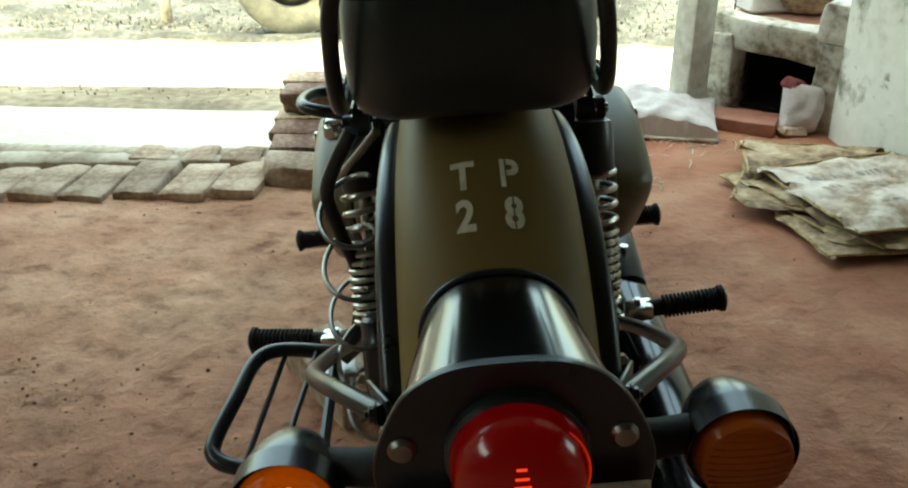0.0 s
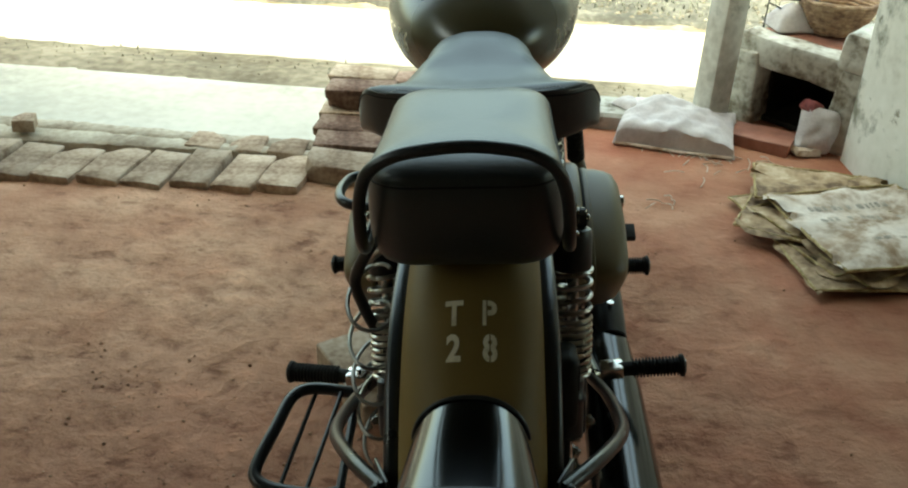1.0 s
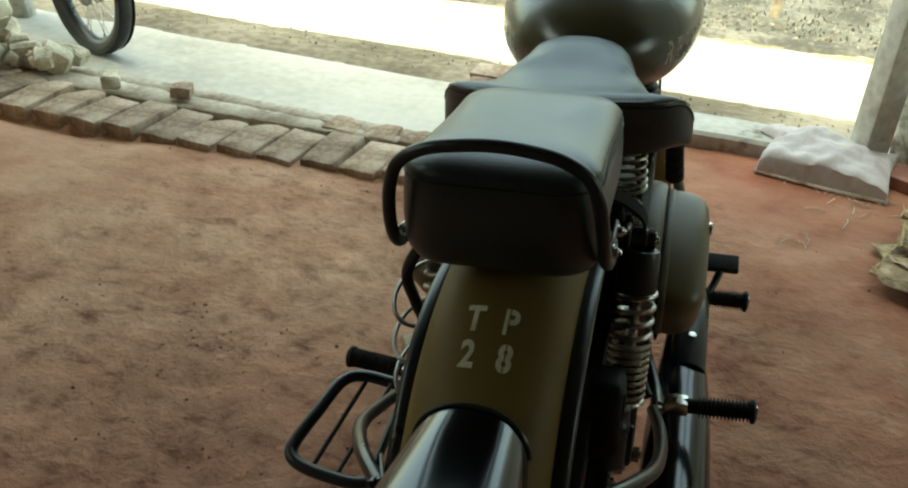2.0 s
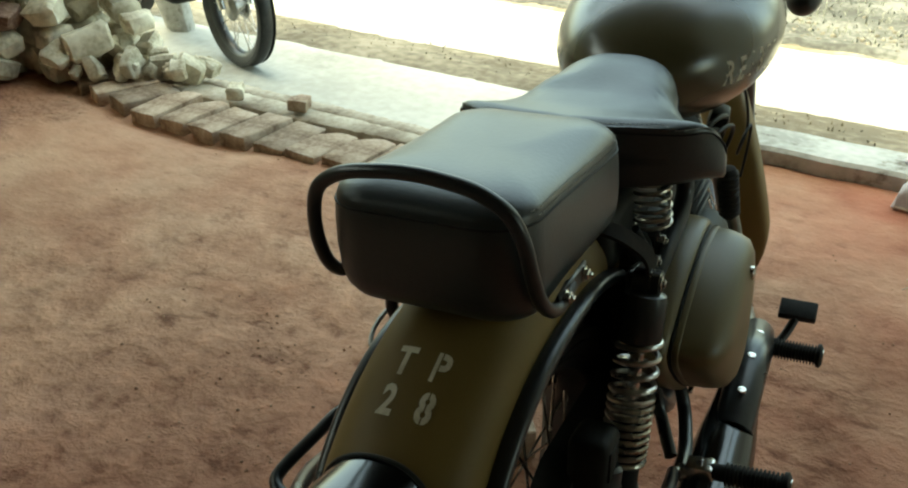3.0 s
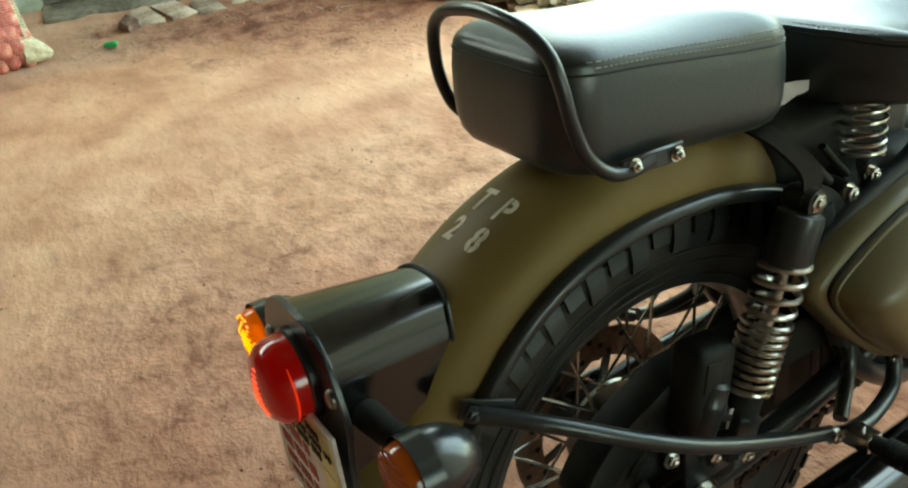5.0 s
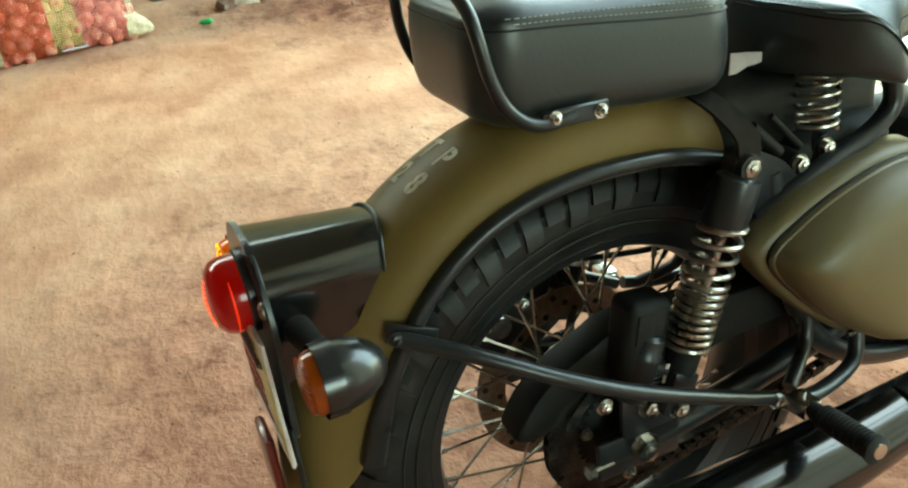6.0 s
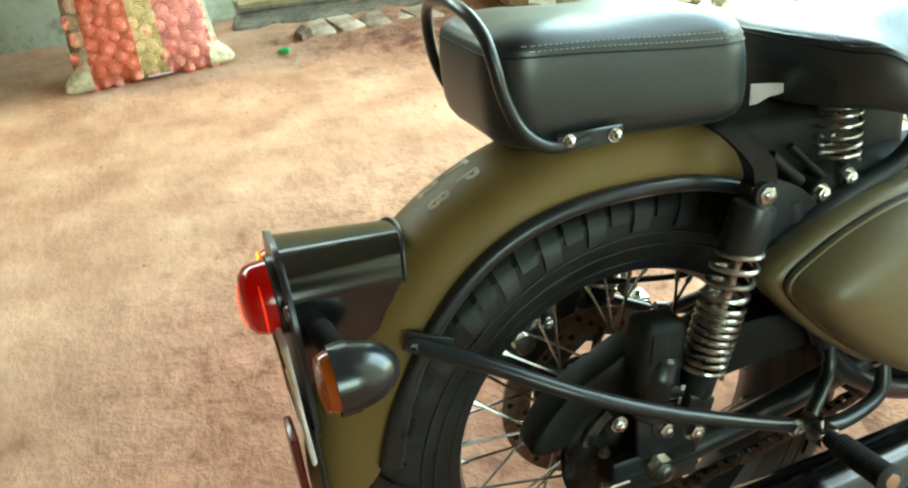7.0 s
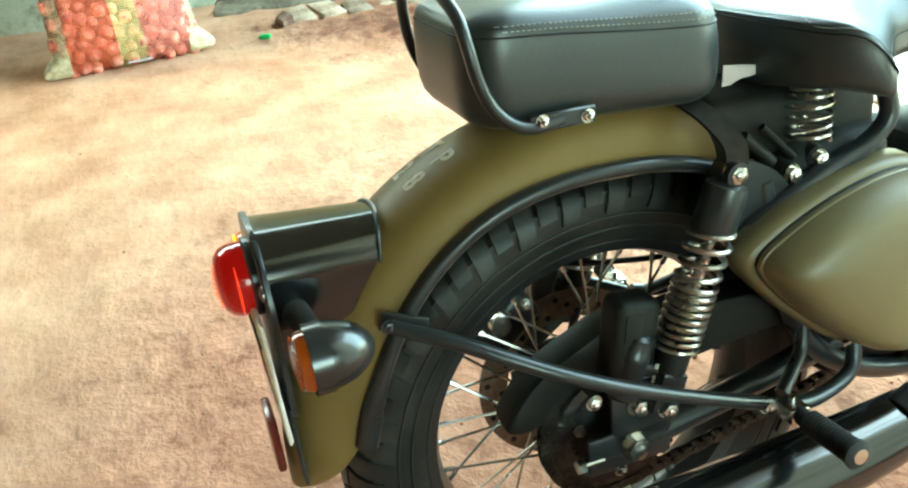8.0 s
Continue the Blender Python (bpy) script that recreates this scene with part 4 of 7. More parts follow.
for zz, w, h in ((0.568, 0.118, 0.008), (0.556, 0.130, 0.007), (0.543, 0.110, 0.009), (0.522, 0.074, 0.014), (0.498, 0.080, 0.016), (0.474, 0.070, 0.013), (0.454, 0.076, 0.010)):
    k = -0.064
    i = 0
    while k < -0.064 + w:
        wide = (0.0034, 0.0048, 0.0026, 0.0058)[(i * 7 + round(zz * 1000)) % 4]
        part("bar", rbox(wide, 0.0012, h, 0.0004, 1, pose(k + wide / 2, -0.3850 + (zz - 0.508) * -0.035 + (0.0016 if zz < 0.53 else 0), zz, 2)), BLACK_DULL if zz > 0.53 else DULL_RED, npl)
        k += wide + 0.0026 + (0.004 if i % 4 == 3 else 0)
        i += 1
part("plate_edge", tube([(-0.075, -0.382, 0.578), (0.075, -0.382, 0.578), (0.075, -0.380, 0.437), (-0.075, -0.380, 0.437)], 0.0022, 8, True), PLATE_WHITE, npl, "pale plate edge")
part("reflector", rbox(0.052, 0.010, 0.072, 0.004, 2, pose(0, -0.392, 0.402)), REFL, bike, "dark red reflector")
part("flap", rbox(0.13, 0.004, 0.10, 0.01, 2, pose(0, -0.372, 0.42)), RUBBER, bike)

# seats


def pad_rings(outline, rows):
    """Rings for a cushion; rows give inset, height function value and a shift."""
    rings = []
    for inset, zf, dy in rows:
        ring = []
        for x, y in outline:
            v = Vector((x, y))
            c = Vector((0, -0.025))
            d = v - c
            k = max(0.02, 1 - inset / d.length)
            p = c + d * k
            rear = max(0.0, (-0.06 - p.y) / 0.13)
            ring.append((p.x, p.y + dy * rear, zf(p.y)))
        rings.append(ring)
    return rings


def rounded_rect(x0, x1, y0, y1, r, n=7, taper=0.0):
    pts = []
    for cx, cy, a0 in ((x1 - r, y1 - r, 0), (x0 + r, y1 - r, 90), (x0 + r, y0 + r, 180), (x1 - r, y0 + r, 270)):
        for k in range(n):
            a = radians(a0 + 90 * k / (n - 1))
            pts.append((cx + r * math.cos(a), cy + r * math.sin(a)))
    out = []
    m = len(pts)
    for i in range(m):
        p, q = pts[i], pts[(i + 1) % m]
        out.append(p)
        L = math.hypot(q[0] - p[0], q[1] - p[1])
        for j in range(1, int(L / 0.025) + 1):
            t = j / (int(L / 0.025) + 1)
            out.append((p[0] + (q[0] - p[0]) * t, p[1] + (q[1] - p[1]) * t))
    return [(x * (1 - taper * (y - y0) / (y1 - y0)), y) for x, y in out]


def stitch_line(loop, closed, step=0.0062, r=0.0005):
    """A dashed thread along a line."""
    bm = bmesh.new()
    m = len(loop)
    for i in range(m if closed else m - 1):
        p, q = Vector(loop[i]), Vector(loop[(i + 1) % m])
        k = max(1, round((q - p).length / step))
        for j in range(k):
            tube([p + (q - p) * ((j + 0.15) / k), p + (q - p) * ((j + 0.75) / k)], r, 5, bm=bm)
    return bm


def pillion():
    out = rounded_rect(-0.098, 0.091, -0.149, 0.144, 0.044, n=9, taper=0.02)
    top = lambda y: 0.832 - 0.085 * (y + 0.16)
    low = lambda y: 0.718 - 0.070 * (y + 0.15)
    drop = lambda y: 0.005 + 0.009 * smoothstep(-0.11, 0.11, y)

    def seam(y):
        return low(y) + (top(y) - low(y)) * 0.89 - drop(y)

    def mk(f):
        return lambda y: low(y) + (seam(y) - low(y)) * f

    def dome(a):
        return lambda y: seam(y) + (top(y) + 0.0085 - seam(y)) * math.sin(a) ** 0.80

    rows = [(0.032, mk(0.0), 0.012), (0.017, mk(0.02), 0.009), (0.007, mk(0.084), 0.005), (0.0012, mk(0.19), 0.002), (-0.001, mk(0.33), 0), (-0.002, mk(0.56), 0), (-0.001, mk(0.82), 0), (0.0005, mk(0.95), 0), (0.0020, mk(1.0), 0)]
    for k in range(1, 13):
        a = math.pi / 2 * k / 12
        rows.append((0.0020 + 0.086 * (1 - math.cos(a) ** 0.80), dome(a), 0))
    ob = part("pillion_seat", loft(pad_rings(out, rows)), LEATHER, bike, "black leatherette pillion seat", 60)
    line = pad_rings(out, [(0.0012, mk(1.0), 0)])[0]
    part("seam", tube(line, 0.0011, 6, True), BLACK_DULL, ob, "dark welted seam")
    for a in (0.13, 0.30):
        side = pad_rings(out, [(0.0014 + 0.086 * (1 - math.cos(a) ** 0.80), dome(a), 0)])[0]
        k0 = next(i for i, p in enumerate(side) if p[0] > 0 and p[1] > -0.12 and side[i - 1][1] <= -0.12)
        run = [p for p in side[k0:] + side[:k0] if p[1] > -0.12]
        part("stitching", stitch_line(run, False), THREAD, ob, "fine pale stitching")
    return ob


pillion()


def rider_seat():
    tab = [(0.189, 0.118), (0.1905, 0.132), (0.195, 0.145), (0.203, 0.155), (0.215, 0.162), (0.232, 0.166), (0.256, 0.167), (0.280, 0.165), (0.302, 0.150), (0.324, 0.122), (0.350, 0.097), (0.380, 0.087), (0.408, 0.081), (0.424, 0.075), (0.434, 0.064), (0.439, 0.046)]
    tab = [(p.x, p.y) for p in spline([(y, w, 0) for y, w in tab], 7)]
    rings, seam_r, seam_l, seam_back, stitch_r, stitch_l, stitch_back = [], [], [], [], [], [], []

    def droop(p):
        k = min(1.2, (p[0] / 0.155) ** 2)
        up = min(1.0, max(0.0, (p[2] - 0.700) / 0.065))
        yy = p[1] + 0.050 * k * smoothstep(0.31, 0.19, p[1])
        side = abs(p[0])
        wing = smoothstep(0.235, 0.310, yy) * 1.12 * smoothstep(0.060, 0.168, side)
        tip = smoothstep(0.265, 0.340, yy) * smoothstep(0.060, 0.150, side)
        return (p[0], yy, p[2] - (0.003 + 0.009 * up) * k * smoothstep(0.36, 0.26, p[1]) - (0.016 + 0.021 * up) * wing - 0.028 * up * tip)

    for y, w in tab:
        t = smoothstep(0.18, 0.26, y)
        top = 0.776 + 0.008 * smoothstep(0.178, 0.21, y) - 0.006 * t + 0.006 * smoothstep(0.30, 0.40, y) - 0.014 * smoothstep(0.425, 0.441, y)
        nose = smoothstep(0.27, 0.38, y)
        low = 0.700 - 0.002 * nose
        seam = low + (top - low) * (0.86 - 0.40 * nose)
        prof = [(0.0, low), (0.55, low), (0.90, low + 0.003), (0.985, low + 0.012), (1.0, low + 0.022), (0.998, seam - 0.007), (0.985, seam - 0.001), (0.992, seam + 0.002)]
        n = 4.2 - 1.7 * nose
        for f in (0.30, 0.55, 0.75, 0.88, 0.96):
            prof.append((0.985 * (1 - f ** n) ** (1 / n), seam + (top - seam) * f))
        u_in = prof[-1][0]
        prof += [(u_in * 0.8, top - 0.0006), (u_in * 0.5, top), (u_in * 0.22, top + 0.0003)]
        dish = -0.006 * (1 - smoothstep(0.30, 0.40, y))
        right = [(u * w, y, z + (dish * (1 - u) if u < 0.9 and z > seam else 0)) for u, z in prof]
        left = [(-x, yy, z) for x, yy, z in reversed(right[1:])]
        ring = right + [(0, y, top + dish)] + left
        if not rings:
            # the upright back of the saddle closes in towards a line half way up
            mid = (low + seam) / 2
            for s in (0.03, 0.3, 0.6, 0.82, 0.94, 0.985):
                rings.append([droop((x * (0.975 + 0.025 * s), yy, mid + (z - mid) * s)) for x, yy, z in ring])
            back = seam + 0.001
            for x in np.linspace(-0.985 * w, 0.985 * w, 25):
                seam_back.append(droop((x, y - 0.0008, back)))
                stitch_back.append(droop((x * 0.985, y + 0.0055, top + dish * (1 - abs(x) / w) + 0.0013)))
        rings.append([droop(p) for p in ring])
        seam_r.append(droop((0.993 * w, y, seam + 0.001)))
        seam_l.append(droop((-0.993 * w, y, seam + 0.001)))
        stitch_r.append(droop((0.968 * w, y, seam + (top - seam) * 0.60)))
        stitch_l.append(droop((-0.968 * w, y, seam + (top - seam) * 0.60)))
    ob = part("rider_seat", loft(rings), LEATHER, bike, "black leatherette sprung saddle", 75)
    part("seam", tube(list(reversed(seam_l)) + seam_back[1:-1] + seam_r, 0.0011, 6), BLACK_DULL, ob, "dark welted seam")
    keep = [k for k, p in enumerate(stitch_r) if 2 < k and p[1] < 0.33]
    part("stitching", stitch_line([stitch_l[k] for k in reversed(keep)] + stitch_back[1:-1] + [stitch_r[k] for k in keep], False), THREAD, ob, "fine pale stitching")
    return ob


rider_seat()

# grab rail over the back of the pillion seat
rail = [(0.0975, -0.060, 0.7245), (0.0985, -0.088, 0.7215), (0.0980, -0.110, 0.728), (0.0965, -0.130, 0.748), (0.0945, -0.142, 0.778), (0.0905, -0.147, 0.808), (0.0800, -0.150, 0.833), (0.057, -0.153, 0.849), (0.028, -0.155, 0.856), (0, -0.155, 0.858)]
rail = rail + [(-x - 0.009 * smoothstep(0.0, 0.09, x), y, z) for x, y, z in reversed(rail[:-1])]
grab = part("grab_rail", tube(spline(rail, 6), 0.0064, 12), BLACK, bike, "black tubular grab rail")
for s in (-1, 1):
    part("bracket", rbox(0.004, 0.072, 0.018, 0.002, 1, pose(s * 0.0985 - (0.009 if s < 0 else 0), -0.060, 0.724, -2)), BLACK, grab)
    for y, z in ((-0.083, 0.7265), (-0.034, 0.7225)):
        part("bolt", hex_bolt(bmesh.new(), (s * 0.1005 - (0.009 if s < 0 else 0), y, z), (s, 0, 0), 0.0055, 0.005), CHROME, grab, "bright bolt")

# fuel tank: a full, rounded drop with a flattened seam along its foot


def tank():
    cy, cz, a, b, c, nod = 0.710, 0.748, 0.168, 0.271, 0.119, 0.047
    rings = []
    for i in range(49):
        ph = math.pi * (0.012 + 0.976 * i / 48)
        v, k = -math.cos(ph), math.sin(ph)
        ring = []
        for q in range(56):
            th = 2 * math.pi * q / 56
            x, w = a * k * math.cos(th), c * k * math.sin(th)
            if w < -0.080:
                w = -0.080 + (w + 0.080) * 0.75
            ring.append((x, cy + b * v - nod * w, cz + w + nod * b * v))
        rings.append(ring)
    bm = loft(rings)
    bm.normal_update()
    tree = BVHTree.FromBMesh(bm)
    t = part("fuel_tank", bm, TANK_OLIVE, bike, "satin olive teardrop fuel tank")
    # stencilled side lettering; what cannot be made out stays plain bars
    for s, word in ((1, "RE13ii"), (-1, "iiii56")):
        for i, ch in enumerate(word):
            y = 0.528 + 0.0245 * i if s > 0 else 0.528 + 0.0245 * (5 - i)
            bm = bmesh.new()
            if ch == "i":
                rbox(0.004, 0.011, 0.034, 0.0004, 1, None, bm)
            else:
                cu = bpy.data.curves.new("letter", "FONT")
                cu.body, cu.size, cu.align_x, cu.align_y, cu.extrude, cu.offset, cu.resolution_u = ch, 0.046, "CENTER", "CENTER", 0.002, 0.0010, 3
                tmp = bpy.data.objects.new("letter", cu)
                me = bpy.data.meshes.new_from_object(tmp)
                bpy.data.objects.remove(tmp)
                bm.from_mesh(me)
                bpy.data.meshes.remove(me)
                bmesh.ops.triangulate(bm, faces=bm.faces)
                bmesh.ops.subdivide_edges(bm, edges=[e for e in bm.edges if e.calc_length() > 0.006], cuts=1)
                for v in bm.verts:
                    v.co = Vector((v.co.z, s * v.co.x * 0.62, v.co.y * 1.05))
            for v in bm.verts:
                lift = 0.0007 if v.co.x > 0 else -0.0002
                spot = tree.ray_cast(Vector((s * 0.4, y + v.co.y, 0.735 + v.co.z)), Vector((-s, 0, 0)))
                v.co = spot[0] + spot[1] * lift
            part("letter" if ch != "i" else "bar", bm, TANK_MARK, t, "dim stencilled letter" if ch != "i" else "")
    part("filler_cap", lathe([(0.034, 0), (0.036, 0.008), (0.032, 0.016), (0.012, 0.020), (0.001, 0.021)], (0, 0.70, 0.864), (0, 0, 1), 28), CHROME, t)
    return t


tank()

# side boxes: rounded tear-shaped covers with a seam


def side_box(s):
    prof = [(0.121, 0.530), (0.160, 0.564), (0.230, 0.592), (0.300, 0.606), (0.352, 0.602), (0.382, 0.570), (0.392, 0.510), (0.388, 0.435), (0.371, 0.386), (0.335, 0.362), (0.280, 0.376), (0.225, 0.414), (0.165, 0.470)]
    ring = spline([(0, y, z) for y, z in prof], 5, True)
    cy, cz = 0.285, 0.505
    rows = [(0.100, 0.90), (0.106, 0.97), (0.112, 1.0), (0.134, 0.995), (0.142, 0.975), (0.1455, 0.945), (0.1465, 0.895), (0.1495, 0.893), (0.1510, 0.914), (0.1545, 0.919), (0.1575, 0.912), (0.1585, 0.900), (0.172, 0.896), (0.187, 0.868), (0.199, 0.82), (0.207, 0.71), (0.211, 0.54), (0.213, 0.28)]
    wide = 0.86 if s < 0 else 0.96
    rings = [[(s * (0.100 + (x - 0.100) * wide), cy + (p.y - cy) * k, cz + (p.z - cz) * k) for p in ring] for x, k in rows]
    b = part("side_box", loft(rings), BOX_OLIVE, bike, "satin olive side tool box")
    # black tube laid in the crease to draw the groove's shade
    part("groove_line", tube([(s * (0.100 + 0.0480 * wide), cy + (p.y - cy) * 0.899, cz + (p.z - cz) * 0.899) for p in ring], 0.0026, 6, True), BLACK_DULL, b, "black line for the shaded groove along the seam")
    part("lock", lathe([(0.009, 0), (0.009, 0.006), (0.004, 0.008)], (s * (0.100 + 0.1075 * wide), 0.30, 0.56), (s, 0, 0), 14), CHROME, b)
    part("clip", rbox(0.006, 0.012, 0.006, 0.001, 1, pose(s * 0.150, 0.268, 0.388)), CHROME, b)
    return b


side_box(1)
side_box(-1)
part("under_seat_tray", rbox(0.150, 0.235, 0.085, 0.02, 3, pose(0, 0.245, 0.650)), BLACK_DULL, bike)
part("air_box", rbox(0.20, 0.16, 0.20, 0.03, 3, pose(0, 0.29, 0.53)), BLACK_DULL, bike)

# frame tubes


def rod(name, pts, r, mat, parent=bike, label="", n=6, segs=10):
    return part(name, tube(spline(pts, n), r, segs), mat, parent, label)


frame_root = new("frame")
frame_root.parent = bike
frame_root["label"] = "satin black tubular frame"
for s in (-1, 1):
    # subframe loop from the shock mount up and round under the saddle
    rod("loop_tube", [(s * 0.108, 0.155, 0.552), (s * 0.110, 0.235, 0.590), (s * 0.112, 0.297, 0.613), (s * 0.112, 0.3316, 0.637), (s * 0.110, 0.336, 0.6615), (s * 0.104, 0.325, 0.690), (s * 0.09, 0.31, 0.705)], 0.0115, BLACK, frame_root)
    rod("seat_hinge", [(s * 0.086, 0.160, 0.652), (s * 0.088, 0.198, 0.615)], 0.0075, BLACK_DULL, frame_root)
    rod("seat_hinge", [(s * 0.090, 0.182, 0.660), (s * 0.092, 0.225, 0.616)], 0.0042, BLACK_DULL, frame_root)
    # shock bracket: a bent strap with a round gusset plate
    ribbon = [(0.1235, 0.124, 0.606), (0.1250, 0.125, 0.646), (0.1215, 0.124, 0.662), (0.1110, 0.118, 0.676), (0.095, 0.110, 0.690), (0.075, 0.102, 0.700), (0.055, 0.098, 0.706)]
    rings = []
    for x, y, z in spline(ribbon, 4):
        rings.append([(s * x, y - 0.014, z), (s * x, y + 0.014, z), (s * (x - 0.003), y + 0.014, z - 0.003), (s * (x - 0.003), y - 0.014, z - 0.003)])
    # near-black colour on the strap puts in the shade under the seat
    part("strap", loft(rings), SOOT_SHADE, frame_root, "black bent strap, darkened for the shade under the seat")
    plate_line = spline([(0, y, z) for y, z in ((0.112, 0.640), (0.140, 0.638), (0.165, 0.628), (0.194, 0.609), (0.213, 0.582), (0.196, 0.566), (0.165, 0.552), (0.130, 0.556), (0.112, 0.595))], 4, True)
    part("gusset", loft([[(s * x, 0.16 + (p.y - 0.16) * k, 0.598 + (p.z - 0.598) * k) for p in plate_line] for x, k in ((0.100, 0.98), (0.101, 1.0), (0.104, 1.0), (0.1055, 0.975))]), BLACK, frame_root)
    part("bolt", hex_bolt(bmesh.new(), (s * 0.126, 0.119, 0.633), (s, 0, 0), 0.0105, 0.012), CHROME, frame_root, "bright shock bolt")
    part("bolt", hex_bolt(bmesh.new(), (s * 0.103, 0.214, 0.602), (s, 0, 0), 0.0085, 0.008), CHROME, frame_root)
    part("bolt", hex_bolt(bmesh.new(), (s * 0.101, 0.252, 0.611), (s, 0, 0), 0.0085, 0.008), CHROME, frame_root)
    part("pivot", tube([(s * 0.060, 0.214, 0.604), (s * 0.101, 0.214, 0.602)], 0.012, 12), BLACK, frame_root)
    part("pivot", tube([(s * 0.060, 0.252, 0.613), (s * 0.099, 0.252, 0.611)], 0.014, 12), BLACK, frame_root)
    # lower cradle
    rod("cradle_tube", [(s * 0.095, 0.18, 0.60), (s * 0.100, 0.200, 0.50), (s * 0.105, 0.235, 0.40), (s * 0.11, 0.290, 0.335), (s * 0.10, 0.40, 0.28), (s * 0.085, 0.62, 0.235)], 0.0135, BLACK, frame_root)
    # footrest hanger: upright hoop and the bowed stay that runs back to the mudguard
    rod("hanger", [(s * 0.118, 0.290, 0.395), (s * 0.128, 0.300, 0.372), (s * 0.142, 0.285, 0.335), (s * 0.158, 0.220, 0.330), (s * 0.164, 0.165, 0.342)], 0.0095, BLACK, frame_root)
    rod("hanger", [(s * 0.112, 0.235, 0.405), (s * 0.122, 0.225, 0.372), (s * 0.148, 0.180, 0.345)], 0.0085, BLACK, frame_root)
    rod("stay", [(s * 0.158, 0.150, 0.348), (s * 0.168, 0.060, 0.394), (s * 0.170, -0.040, 0.444), (s * 0.161, -0.120, 0.487), (s * 0.128, -0.200, 0.528), (s * 0.086, -0.262, 0.548)], 0.0082, BLACK, frame_root, "bowed black stay")
    part("stay_end", rbox(0.004, 0.050, 0.022, 0.004, 2, pose(s * 0.0885, -0.246, 0.546, -14, 0, s * -22)), BLACK, frame_root)
    part("stay_bolt", hex_bolt(bmesh.new(), (s * 0.090, -0.262, 0.549), (s, 0, 0), 0.006, 0.005), BLACK, frame_root)
    part("bolt", hex_bolt(bmesh.new(), (s * 0.162, 0.148, 0.349), (s, 0, 0), 0.0085, 0.008), CHROME, frame_root)
rod("backbone", [(0, 0.30, 0.70), (0, 0.55, 0.70), (0, 0.95, 0.76)], 0.02, BLACK, frame_root)
rod("down_tube", [(0, 0.97, 0.76), (0, 0.90, 0.55), (0, 0.80, 0.30), (0, 0.70, 0.22)], 0.018, BLACK, frame_root)
for s in (-1, 1):
    sp = coil((s * 0.095, 0.243, 0.633), (-s * 0.08, 0.06, 1), 0.0215, 0.0023, 0.066, 6.5)
    part("saddle_spring", sp, SPRINGM, bike, "bright coil saddle spring")

# pillion footrests with ribbed rubbers


def footrest(p0, p1, name="footrest", r=0.0145, bracket=True):
    f = new(name)
    f.parent = bike
    f["label"] = "folding footrest with ribbed black rubber"
    p0, p1 = Vector(p0), Vector(p1)
    d = (p1 - p0).normalized()
    L = (p1 - p0).length
    prof = [(r * .7, 0.0)]
    n = 14
    for i in range(n):
        a = 0.02 + (L - 0.028) * i / n
        b = a + (L - 0.028) / n
        prof += [(r * 0.74, a), (r, a + 0.0008), (r, b - 0.0026), (r * 0.74, b - 0.0018)]
    prof += [(r * 1.12, L - 0.008), (r * 1.16, L - 0.003), (r * 0.8, L), (0.001, L)]
    part("rubber", lathe(prof, p0, d, 20), RUBBER, f)
    part("cap", lathe([(r * .62, 0), (r * .6, 0.0012), (0.001, 0.0014)], p1, d, 16), CHROME, f, "bright end disc")
    if bracket:
        part("knuckle", rbox(0.034, 0.026, 0.020, 0.004, 2, Matrix.Translation(p0 - d * 0.010) @ d.to_track_quat("X", "Z").to_matrix().to_4x4()), CHROME, f, "bright pivot knuckle")
        part("pin", tube([p0 - d * 0.012 + Vector((0, 0, -0.016)), p0 - d * 0.012 + Vector((0, 0, 0.017))], 0.004, 10), CHROME, f)
    return f


footrest((0.198, 0.160, 0.356), (0.293, 0.158, 0.365))
footrest((-0.196, 0.150, 0.352), (-0.293, 0.160, 0.354))
footrest((0.206, 0.522, 0.307), (0.298, 0.520, 0.3095), "front_footrest", 0.016)
footrest((-0.215, 0.575, 0.286), (-0.302, 0.573, 0.286), "front_footrest", 0.016)


def shock_coil(o, ax, r, wire, height):
    """A progressive spring: nine close turns below, four open ones above."""
    u = ax.orthogonal().normalized()
    v = ax.cross(u)
    pts = []
    n = 13 * 20
    for i in range(n + 1):
        t = 13 * i / n
        h = 0.56 * t / 9 if t < 9 else 0.56 + 0.44 * ((t - 9) / 4) ** 1.06
        a = 2 * math.pi * t
        pts.append(o + ax * height * h + (u * math.cos(a) + v * math.sin(a)) * r)
    return tube(pts, wire, 8)


